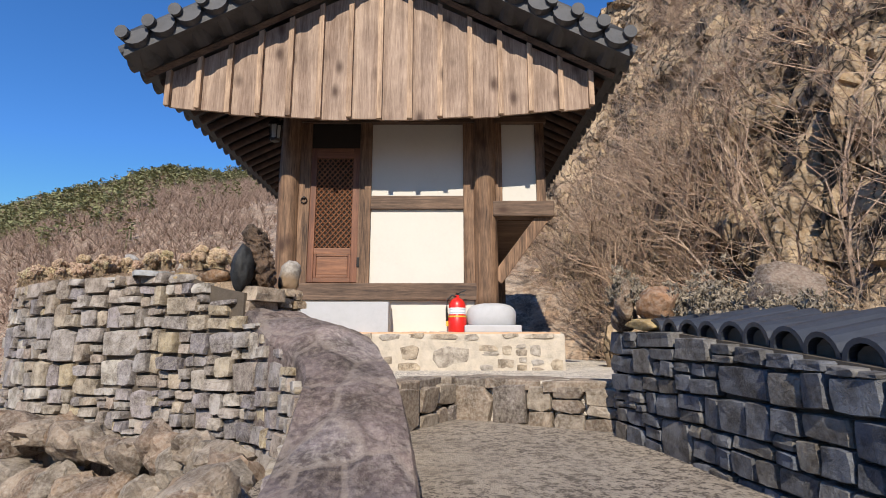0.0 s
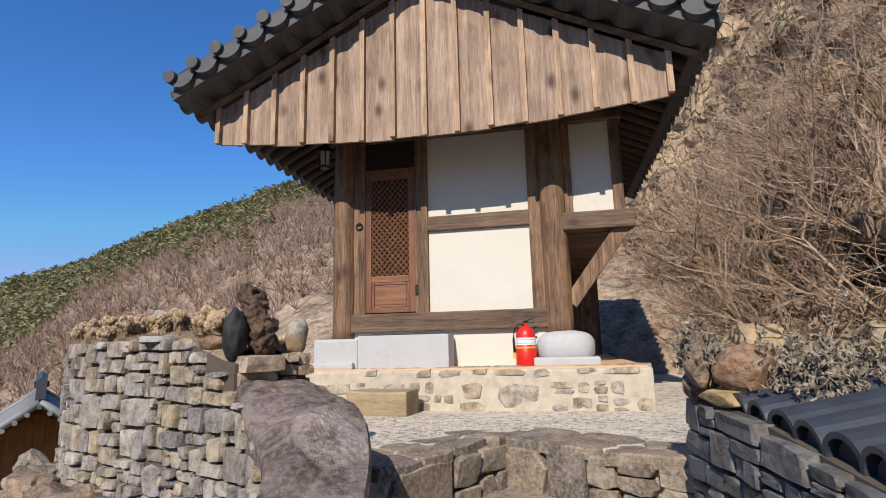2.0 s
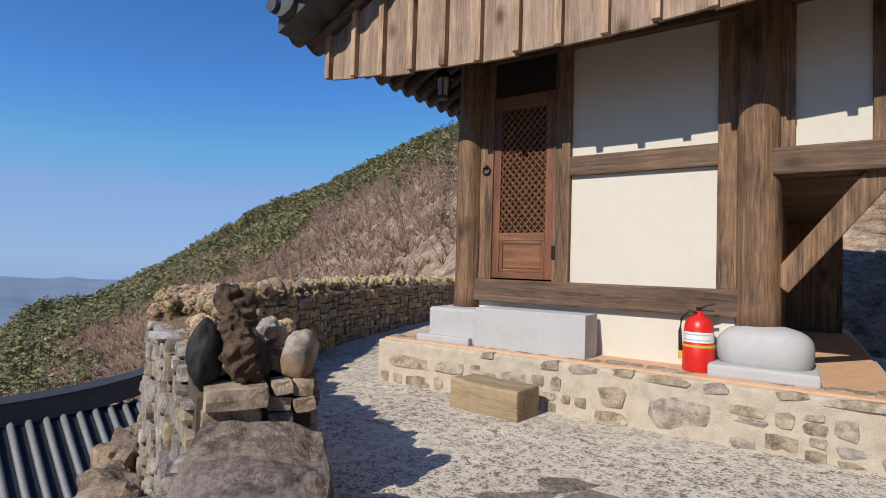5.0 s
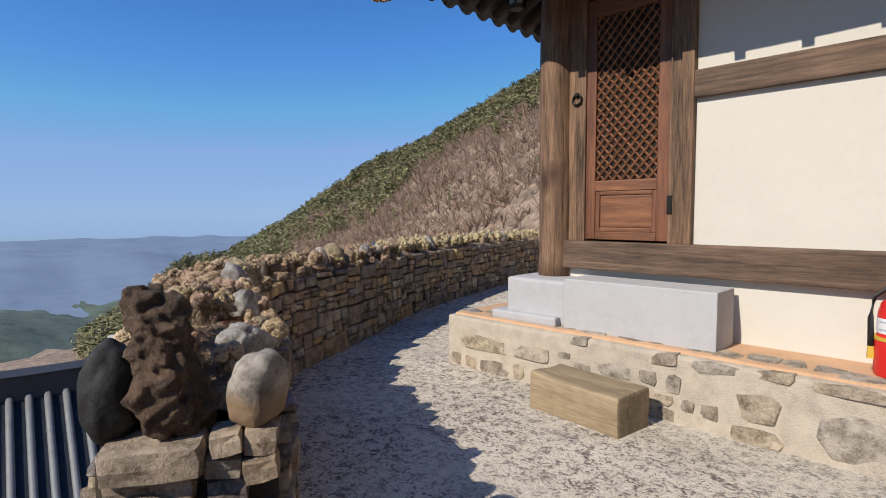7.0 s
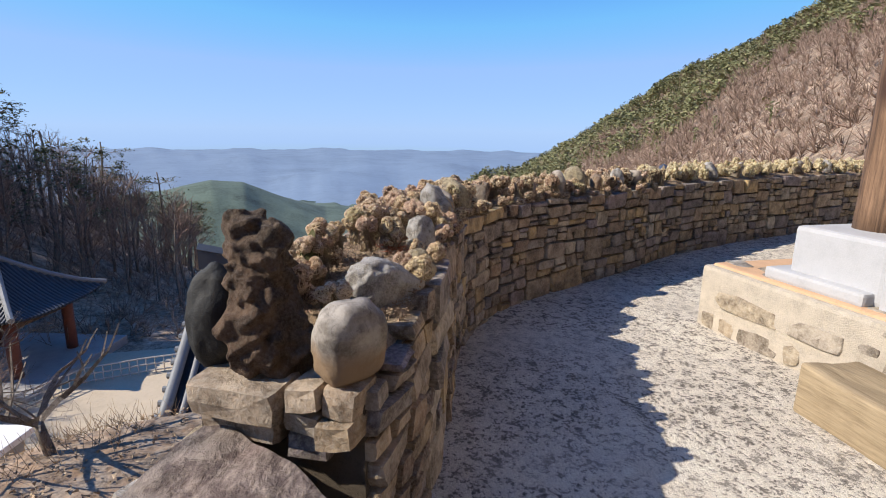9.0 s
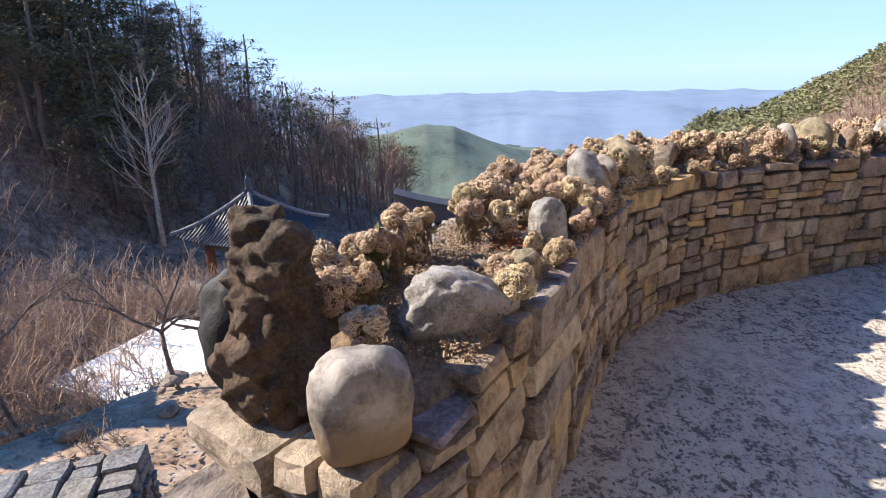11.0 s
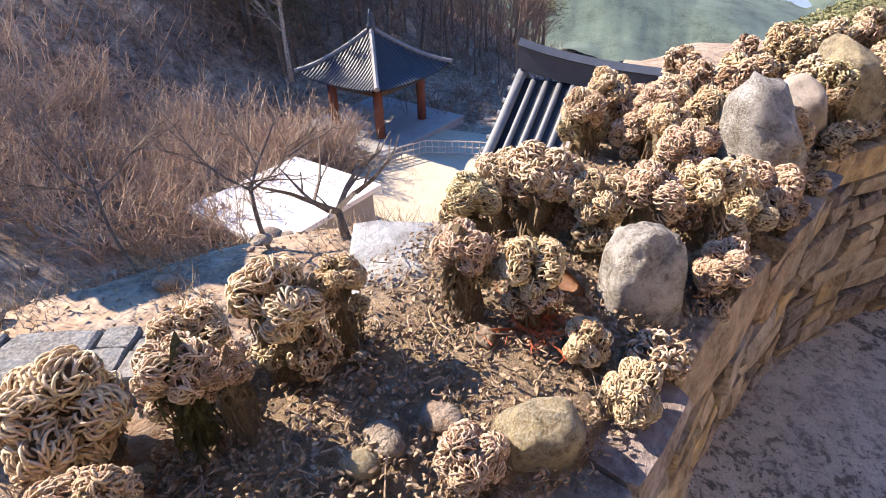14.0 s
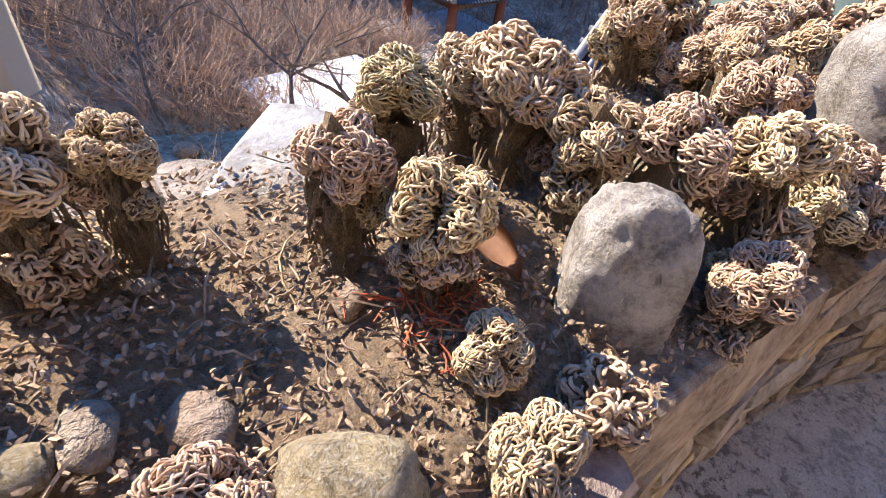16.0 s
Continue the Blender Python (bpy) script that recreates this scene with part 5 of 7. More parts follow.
# litter: small bits of dry frond, bark, pebbles
def litter():
    rng = random.Random(9)
    bm = bmesh.new()
    for i in range(11000):
        s = 0.35 + (rng.random() ** 1.6) * 4.0
        a, d = WALL_IN.at(s)
        b2, _ = WALL_OUT.at(WALL_OUT.length * s / WALL_IN.length)
        g = rng.uniform(0.0, 1.0)
        p = a.lerp(b2, g)
        z = top_z(s) + 0.035 * math.sin(math.pi * g) + 0.006
        ang = rng.uniform(0, 6.28)
        ln = rng.uniform(0.002, 0.006) if rng.random() < 0.965 else rng.uniform(0.012, 0.035)
        q = Vector((math.cos(ang), math.sin(ang), rng.uniform(-0.3, 0.5))) * ln
        c = Vector((p.x, p.y, z + rng.uniform(0, 0.018)))
        tube([c - q, c + Vector((0, 0, ln * rng.uniform(-0.2, 0.6))), c + q], [rng.uniform(0.001, 0.0024), rng.uniform(0.0014, 0.004) if ln < 0.01 else 0.0014, 0.0009], 3, bm, False)
    for i in range(7000):
        s = 0.3 + (rng.random() ** 1.5) * 2.6
        a, d = WALL_IN.at(s)
        b2, _ = WALL_OUT.at(WALL_OUT.length * s / WALL_IN.length)
        g = rng.uniform(0.02, 0.98)
        p = a.lerp(b2, g)
        z = top_z(s) + 0.035 * math.sin(math.pi * g) + 0.003
        q = 0.0015 + 0.008 * rng.random() ** 3
        c = Vector((p.x, p.y, z))
        vs = [bm.verts.new(c + Vector(o) * q * rng.uniform(0.6, 1.3)) for o in ((1, 0, 0), (-0.5, 0.9, 0), (-0.5, -0.9, 0), (0, 0, 1))]
        for f in ((0, 1, 3), (1, 2, 3), (2, 0, 3)):
            bm.faces.new([vs[k] for k in f])
    ob = link("plant_litter", bm, M_LITTER)
    tagged(ob, "dry plant litter and twigs on the soil", "litter", kind="stuff")


M_LITTER = stone_mat("dry_litter", [(0.22, 0.14, 0.08), (0.42, 0.29, 0.18), (0.34, 0.22, 0.13), (0.5, 0.38, 0.27), (0.36, 0.2, 0.11)], 0.9, 60, 0.3, "island")
litter()


# dead curled fronds, leaf flakes and roots strewn on the soil
def dead_fronds():
    rng = random.Random(19)
    bm = bmesh.new()
    for i in range(2600):
        s = 0.4 + (rng.random() ** 1.3) * 2.9
        a, d = WALL_IN.at(s)
        b2, _ = WALL_OUT.at(WALL_OUT.length * s / WALL_IN.length)
        g = rng.uniform(0.02, 0.98)
        p = a.lerp(b2, g)
        z = top_z(s) + 0.035 * math.sin(math.pi * g) + rng.uniform(0.002, 0.016)
        if noise.noise(Vector((p.x * 9, p.y * 9, 4))) < -0.12:
            continue
        ang, bend = rng.uniform(0, 6.28), rng.uniform(-2.4, 2.4)
        ln = rng.uniform(0.01, 0.034) if i % 40 else rng.uniform(0.08, 0.17)
        th = rng.uniform(0.0006, 0.0015) if i % 40 else 0.0012
        pts = [Vector((p.x, p.y, z))]
        for k in range(4):
            pts.append(pts[-1] + Vector((math.cos(ang), math.sin(ang), rng.uniform(-0.15, 0.3) * (1 if k < 2 else -1))) * ln / 4)
            ang += bend / 4
        tube(pts, [th, th * 1.2, th * 1.2, th, th * 0.5], 4, bm, False)
    ob = link("dead_fronds", bm, M_DEADFROND, smooth=True)
    tagged(ob, "fallen curled fern fronds and thin roots on the soil", "litter", kind="stuff")
    flakes = Sticks()
    for i in range(1500):
        s = 0.4 + (rng.random() ** 1.3) * 2.4
        a, d = WALL_IN.at(s)
        b2, _ = WALL_OUT.at(WALL_OUT.length * s / WALL_IN.length)
        g = rng.uniform(0.05, 0.95)
        p = a.lerp(b2, g)
        flakes.leaf(Vector((p.x, p.y, top_z(s) + 0.035 * math.sin(math.pi * g) + 0.006)), rng.uniform(0.005, 0.015), rng, 0.35)
    tagged(new("leaf_flakes", flakes.mesh("leaf_flakes", M_DEADFROND)), "broken bits of dry leaf on the soil", "litter", kind="stuff")


M_DEADFROND = stone_mat("dead_frond", [(0.2, 0.11, 0.065), (0.46, 0.33, 0.22), (0.62, 0.5, 0.38), (0.33, 0.19, 0.12), (0.46, 0.37, 0.32), (0.52, 0.42, 0.26)], 0.9, 60, 0.2, "island", 0.1)

# ---- thin branches and foliage, gathered in arrays ----
class Sticks:
    """Gathers thin three-sided sticks and leaf triangles into one mesh."""

    def __init__(self):
        self.v, self.f = [], []

    def stick(self, a, b2, r0, r1):
        d = (b2 - a)
        if d.length < 1e-5:
            return
        u = d.orthogonal().normalized()
        w = d.normalized().cross(u)
        n = len(self.v)
        for c, r in ((a, r0), (b2, r1)):
            for k in range(3):
                g = 2.0944 * k
                self.v.append(c + (u * math.cos(g) + w * math.sin(g)) * r)
        for k in range(3):
            self.f.append((n + k, n + (k + 1) % 3, n + 3 + (k + 1) % 3, n + 3 + k))

    def sliver(self, a, b2, r):
        d = (b2 - a).orthogonal().normalized() * r
        n = len(self.v)
        self.v += [a - d, a + d, b2]
        self.f.append((n, n + 1, n + 2))

    def leaf(self, c, size, rng, flat=0.5):
        a = Vector((rng.gauss(0, 1), rng.gauss(0, 1), rng.gauss(0, flat))).normalized() * size
        b2 = Vector((rng.gauss(0, 1), rng.gauss(0, 1), rng.gauss(0, flat))).normalized() * size * 0.6
        n = len(self.v)
        self.v += [c - a * 0.5, c + a * 0.5, c + b2]
        self.f.append((n, n + 1, n + 2))

    def grow(self, p, d, length, r, depth, rng, spread=0.6, up=0.15, kids=3, tips=None):
        """A branch of two bent pieces, with its side branches."""
        mid = p + d * length * 0.5 + Vector((rng.uniform(-1, 1), rng.uniform(-1, 1), rng.uniform(-1, 1))) * length * 0.06
        d2 = (d + Vector((rng.uniform(-1, 1), rng.uniform(-1, 1), rng.uniform(-0.5, 1))) * 0.22).normalized()
        end = mid + d2 * length * 0.5
        self.stick(p, mid, r, r * 0.8)
        self.stick(mid, end, r * 0.8, r * 0.55)
        if depth == 0:
            if tips is not None:
                tips.append(end)
            return
        for k in range(kids):
            f = rng.uniform(0.35, 1.0) if k else 1.0
            q = p.lerp(mid, f * 2) if f < 0.5 else mid.lerp(end, f * 2 - 1)
            nd = (d2 + Vector((rng.gauss(0, 1), rng.gauss(0, 1), rng.gauss(0, 0.7) + up)) * spread).normalized()
            self.grow(q, nd, length * rng.uniform(0.55, 0.8), r * 0.55, depth - 1, rng, spread, up, kids, tips)

    def mesh(self, name, mat):
        me = bpy.data.meshes.new(name)
        me.from_pydata([tuple(v) for v in self.v], [], self.f)
        me.materials.append(mat)
        return me


dead_fronds()
M_TWIG = stone_mat("dry_twig", [(0.3, 0.18, 0.115), (0.56, 0.38, 0.265), (0.42, 0.265, 0.18), (0.66, 0.49, 0.36)], 0.9, 20, 0.2, "island")
M_TWIGRED = stone_mat("reddish_twig", [(0.4, 0.26, 0.18), (0.64, 0.46, 0.34), (0.5, 0.34, 0.24), (0.7, 0.55, 0.42)], 0.9, 20, 0.2, "island")
M_BARK = stone_mat("grey_bark", [(0.14, 0.11, 0.09), (0.26, 0.21, 0.17)], 0.95, 12, 0.8, "noise")
M_PALEBARK = stone_mat("pale_bark", [(0.52, 0.47, 0.4), (0.66, 0.6, 0.52)], 0.9, 12, 0.5, "noise")
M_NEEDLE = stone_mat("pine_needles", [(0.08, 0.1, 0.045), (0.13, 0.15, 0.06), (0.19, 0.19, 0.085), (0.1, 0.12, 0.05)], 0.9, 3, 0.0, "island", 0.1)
M_BROWNWOOD = stone_mat("bare_woods", [(0.25, 0.16, 0.12), (0.4, 0.28, 0.21), (0.31, 0.21, 0.165), (0.47, 0.36, 0.28)], 0.95, 3, 0.0, "island", 0.1)
M_GRASS = stone_mat("dry_grass", [(0.4, 0.27, 0.15), (0.54, 0.4, 0.23), (0.32, 0.2, 0.11), (0.58, 0.44, 0.29)], 0.9, 20, 0.0, "island")


# Lighter copy of M_NEEDLE: sunlight on the ridge pines is put into the colour.
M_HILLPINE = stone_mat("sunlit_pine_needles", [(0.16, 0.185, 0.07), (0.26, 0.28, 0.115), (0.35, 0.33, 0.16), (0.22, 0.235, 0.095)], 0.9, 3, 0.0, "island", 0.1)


def on_land(az, r):
    return Vector((-r * math.sin(radians(az)), 4 + r * math.cos(radians(az)), ground_z(az, r)))


# ---- cliff with shrubs ----
CLIFF = Line([(-3.0, 18.5), (0.5, 17.4), (2.3, 16), (3.0, 13.5), (3.4, 11), (3.6, 9), (3.85, 7.5), (4.4, 5.5), (5, 3.4), (5.8, 0.8), (6.6, -2), (7.4, -5)])


def cliff_point(i, z):
    p, d = CLIFF.at(CLIFF.length * i)
    n = Vector((-d.y, d.x, 0))
    q = p + n * (0.4 * (z - 0.6))
    w = Vector((q.x * 0.55, q.y * 0.55, z * 0.4))
    k = noise.fractal(w, 1.0, 2.0, 5)
    ledge = noise.noise(Vector((q.x * 0.25, q.y * 0.25, z * 1.3)))
    blocky = noise.cell(Vector((q.x * 1.3 + 0.4 * k, q.y * 1.3, z * 0.8 + 0.3 * k)))
    fis = noise.ridged_multi_fractal(Vector((q.x * 0.45, q.y * 0.45, z * 0.12)), 1.0, 2.0, 4, 1.0, 2.0)
    cave = math.exp(-(((p.y - 5.1) / 0.45) ** 2) - ((z - 2.9) / 0.9) ** 2)
    for cy, cz, wy, wz, deep in ((6.85, 3.9, 0.16, 1.0, 1.1), (9.7, 4.4, 0.16, 0.8, 1.0), (7.9, 5.6, 0.14, 0.7, 0.8), (5.9, 6.2, 0.2, 1.3, 1.0)):
        cave += 0.45 * deep * math.exp(-(((p.y - cy) / wy) ** 2) - ((z - cz) / wz) ** 4)
    q = q - n * (k * 0.45 + 0.3 * ledge + 0.28 * blocky - 0.22 * max(0, fis - 1.1) - 2.2 * cave)
    return Vector((q.x, q.y, z + 0.12 * k)), n


def cliff():
    bm = bmesh.new()
    NI, NJ = 400, 210
    rows = [[bm.verts.new(cliff_point(i / NI, 0.4 + 15.0 * j / NJ)[0]) for j in range(NJ + 1)] for i in range(NI + 1)]
    for a, b2 in zip(rows, rows[1:]):
        for j in range(NJ):
            bm.faces.new((a[j], b2[j], b2[j + 1], a[j + 1]))
    bmesh.ops.recalc_face_normals(bm, faces=bm.faces)
    tagged(link("cliff", bm, M_CLIFF), "weathered ochre rock cliff with ledges and dark clefts", "cliff", kind="structure")
    rng = random.Random(12)
    sh = Sticks()
    for k in range(700):
        i = rng.uniform(0.2, 0.84)
        z = 1.2 + 11 * rng.random() ** 0.8
        if noise.noise(Vector((i * 25, z * 0.5, 0))) < -0.15:
            continue
        p, n = cliff_point(i, z)
        for q in range(rng.randint(2, 4)):
            d = (-n * rng.uniform(0.2, 0.8) + Vector((rng.gauss(0, 0.5), rng.gauss(0, 0.5), rng.uniform(0.1, 1.1)))).normalized()
            sh.grow(p, d, rng.uniform(0.4, 1.0), rng.uniform(0.006, 0.013), 2, rng, 0.65, 0.1, 3)
    for k in range(260):
        p, n = cliff_point(rng.uniform(0.12, 0.5), 1.0 + 5.5 * rng.random())
        for q in range(3):
            d = (-n * rng.uniform(0.2, 0.8) + Vector((rng.gauss(0, 0.5), rng.gauss(0, 0.5), rng.uniform(0.1, 1.1)))).normalized()
            sh.grow(p, d, rng.uniform(0.4, 0.9), rng.uniform(0.008, 0.014), 2, rng, 0.65, 0.1, 3)
    for k in range(40):
        i = rng.uniform(0.3, 0.75)
        p, n = cliff_point(i, 1.4 + 2.5 * rng.random())
        d = (-n * 0.3 + Vector((rng.gauss(0, 0.3), rng.gauss(0, 0.3), 1))).normalized()
        sh.grow(p, d, rng.uniform(1.0, 1.8), rng.uniform(0.015, 0.032), 3, rng, 0.5, 0.2, 3)
    ob = new("cliff_shrubs", sh.mesh("cliff_shrubs", M_TWIG))
    tagged(ob, "tangle of leafless brown shrubs on the cliff", "shrubs", kind="stuff")
    gr = Sticks()
    for k in range(9000):
        i = rng.uniform(0.2, 0.84)
        z = 0.7 + 10 * rng.random() ** 1.6
        if noise.noise(Vector((i * 18, z * 0.7, 3))) < -0.05:
            continue
        p, n = cliff_point(i, z)
        d = (-n * rng.uniform(0.3, 0.9) + Vector((rng.gauss(0, 0.5), rng.gauss(0, 0.5), rng.uniform(-0.7, 0.5)))).normalized()
        L2 = rng.uniform(0.12, 0.4)
        gr.stick(p - d * 0.03, p + d * L2, 0.006, 0.002)
        if rng.random() < 0.7:
            gr.leaf(p + d * rng.uniform(0.03, 0.12), rng.uniform(0.04, 0.11), rng, 0.9)
    ob = new("cliff_dry_grass", gr.mesh("cliff_dry_grass", M_GRASS))
    tagged(ob, "dry grass and fallen leaves caught on the cliff", "dry grass", kind="stuff")


cliff()


# foot of the cliff: earth bank behind the dark wall
def bank():
    bm = bmesh.new()
    rows = []
    for i in range(41):
        y = -3 + 8.2 * i / 40
        row = []
        for j in range(21):
            f = j / 20
            x0 = 2.0 - 0.25 * max(0, (y - 3.4))
            x = x0 + (6.6 - x0) * f
            z = float(np.interp(y, [-3, 1.5, 4, 5.2], [0.7, 1.3, 1.5, 1.18])) + 0.75 * f * min(1, max(0, (5.4 - y))) + 0.12 * noise.fractal(Vector((x, y, 0)) * 1.5, 1, 2, 4)
            row.append(bm.verts.new((x, y, z)))
        rows.append(row)
    for a, b2 in zip(rows, rows[1:]):
        for j in range(20):
            bm.faces.new((a[j], b2[j], b2[j + 1], a[j + 1]))
    bmesh.ops.recalc_face_normals(bm, faces=bm.faces)
    tagged(link("earth_bank", bm, M_EARTH, smooth=True), "dry earth bank under the cliff", "bank", kind="structure")
    rng = random.Random(15)
    gr = Sticks()
    for k in range(5000):
        y = rng.uniform(0.5, 5.0)
        f = rng.random()
        x0 = 2.0 - 0.25 * max(0, (y - 3.4))
        x = x0 + (6.0 - x0) * f
        z = float(np.interp(y, [-3, 1.5, 4, 5.2], [0.7, 1.3, 1.5, 1.18])) + 0.75 * f * min(1, max(0, (5.4 - y)))
        d = Vector((rng.gauss(0, 0.6), rng.gauss(0, 0.6), rng.uniform(0.1, 1))).normalized()
        p = Vector((x, y, z))
        gr.stick(p, p + d * rng.uniform(0.08, 0.3), 0.004, 0.0015)
        gr.leaf(p + Vector((0, 0, 0.04)), rng.uniform(0.03, 0.08), rng, 0.8)
    tagged(new("bank_leaf_litter", gr.mesh("bank_leaf_litter", M_GRASS)), "fallen leaves and dry grass on the bank", "leaf litter", kind="stuff")


bank()

# rocks and dark fern mats at the end of the dark wall
M_OCHRE = stone_mat("ochre_block_stone", [(0.5, 0.35, 0.14), (0.4, 0.3, 0.17), (0.32, 0.25, 0.18)], 0.85, 6.0, 0.7, "object", 0.25, dist=0.03)
M_RUST = stone_mat("rusty_rock", [(0.26, 0.12, 0.065), (0.4, 0.23, 0.11), (0.3, 0.16, 0.09), (0.52, 0.36, 0.19)], 0.8, 5.0, 0.8, "noise", 0.25, dist=0.03)
set_rock("rust_boulder", (1.5, 3.72, 1.8), (0.15, 0.14, 0.13), 41, M_RUST, "rusty brown boulder on the end of the dark wall", 0.25, 1.4, 4, 0, (0, 6, 20), True)
set_rock("flat_rock", (1.47, 3.72, 1.665), (0.17, 0.16, 0.045), 49, M_OCHRE, "flat ochre stone under the rusty boulder", 0.2, 1.4, 4, 0, (3, -3, 12), True)
set_rock("slate_rock", (1.33, 3.98, 1.72), (0.1, 0.1, 0.1), 43, M_FOOT, "small dark rock capping the wall end", 0.25, 1.5, 3, 0, (0, 0, 40), True)
set_rock("slate_rock", (1.3, 3.82, 1.83), (0.06, 0.08, 0.14), 44, M_FOOT, "upright dark rock on the wall end", 0.25, 1.5, 3, 0, (0, 0, 10), True)
set_rock("bank_boulder", (2.5, 3.9, 1.8), (0.3, 0.26, 0.3), 46, M_FOOT, "pale brown boulder half buried in the bank", 0.25, 1.4, 4, 0, (0, 0, 70), True)
set_rock("bank_boulder", (3.1, 5.2, 1.6), (0.45, 0.4, 0.5), 47, M_CLIFF, "big ochre boulder at the cliff foot", 0.25, 1.4, 4, 0, (0, 0, 20), True)
set_rock("bank_boulder", (2.9, 8.1, 1.55), (0.5, 0.45, 0.55), 48, M_CLIFF, "big ochre boulder at the cliff foot", 0.25, 1.4, 4, 0, (0, 0, 120), True)


def fern_mat(at, size, seed, n):
    rng = random.Random(seed)
    st = Sticks()
    for i in range(n):
        c = Vector((rng.gauss(0, 0.4) * size[0], rng.gauss(0, 0.4) * size[1], abs(rng.gauss(0, 0.5)) * size[2]))
        for k in range(7):
            d = Vector((rng.gauss(0, 1), rng.gauss(0, 1), rng.gauss(0.2, 0.8))).normalized()
            q = c + d * 0.035
            st.stick(c, q, 0.006, 0.005)
            st.stick(q, q + (Vector((0, 0, -0.5)) - d * 0.4).normalized() * 0.03, 0.005, 0.003)
    ob = new("fern_mat", st.mesh("fern_mat", M_MATFERN))
    ob.location = at
    tagged(ob, "dark matted dry fern cushion on the wall", "fern", "fern cushions by the dark wall")


M_MATFERN = stone_mat("dark_dry_fern", [(0.13, 0.105, 0.08), (0.28, 0.23, 0.165), (0.4, 0.33, 0.24), (0.18, 0.155, 0.11)], 0.95, 20, 0.0, "island")
fern_mat((1.78, 3.55, 1.68), (0.26, 0.3, 0.2), 1, 330)
fern_mat((1.34, 3.86, 1.82), (0.14, 0.16, 0.16), 2, 130)
fern_mat((2.15, 3.3, 1.64), (0.28, 0.3, 0.16), 3, 240)
fern_mat((1.95, 3.95, 1.65), (0.35, 0.3, 0.24), 4, 300)

# ---- woods on the far slope ----
def hill_woods():
    rng = random.Random(31)
    pine, bare = Sticks(), Sticks()
    for k in range(13000):
        az = rng.uniform(18, 80)
        rr = tab(az, RIDGE_R)
        r = 28 + (rr * 1.03 - 28) * rng.random() ** 0.62
        p = on_land(az, r)
        el = math.degrees(math.atan2(p.z - 2.6, r))
        band = tab(az, [(18, 0.8), (28, 1.2), (34, 3.0), (40, 4.8), (50, 4.4), (60, 3.6), (70, 6), (80, 10)])
        green = el > tab(az, RIDGE) - band * (0.75 + 0.9 * noise.noise(p * 0.05)) and rng.random() < 0.72 or rng.random() < 0.02
        near = tab(r, [(30, 0.5), (80, 0.8), (200, 1.25)])
        if green:
            h = rng.uniform(2.2, 3.8) * near
            pine.stick(p, p + Vector((0, 0, h * 0.8)), 0.1, 0.05)
            for q in range(30):
                f = rng.random()
                w = h * 0.42 * (1 - 0.65 * f)
                pine.leaf(p + Vector((rng.gauss(0, 0.5) * w, rng.gauss(0, 0.5) * w, h * (0.3 + 0.75 * f))), h * 0.25, rng, 0.35)
        else:
            h = rng.uniform(2.2, 4.2) * near
            top = p + Vector((rng.gauss(0, 0.1) * h, rng.gauss(0, 0.1) * h, h * 0.45))
            bare.stick(p, top, 0.035 * near, 0.03 * near)
            for q in range(18):
                d = Vector((rng.gauss(0, 0.5), rng.gauss(0, 0.45), rng.uniform(0.35, 1))).normalized()
                s0 = p.lerp(top, rng.uniform(0.4, 1))
                bare.sliver(s0, s0 + d * h * rng.uniform(0.3, 0.65), 0.045 * near)
    for k in range(8000):
        az = rng.uniform(22, 74)
        p = on_land(az, 24 + 120 * rng.random() ** 0.8)
        h = rng.uniform(0.8, 1.9)
        for q in range(9):
            d = Vector((rng.gauss(0, 0.6), rng.gauss(0, 0.6), rng.uniform(0.3, 1))).normalized()
            bare.sliver(p, p + d * h * rng.uniform(0.5, 1), 0.035)
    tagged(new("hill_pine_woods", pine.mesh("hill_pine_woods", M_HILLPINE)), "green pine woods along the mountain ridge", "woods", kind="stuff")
    tagged(new("hill_bare_woods", bare.mesh("hill_bare_woods", M_BROWNWOOD)), "bare brown winter woods on the mountain side", "woods", kind="stuff")


hill_woods()

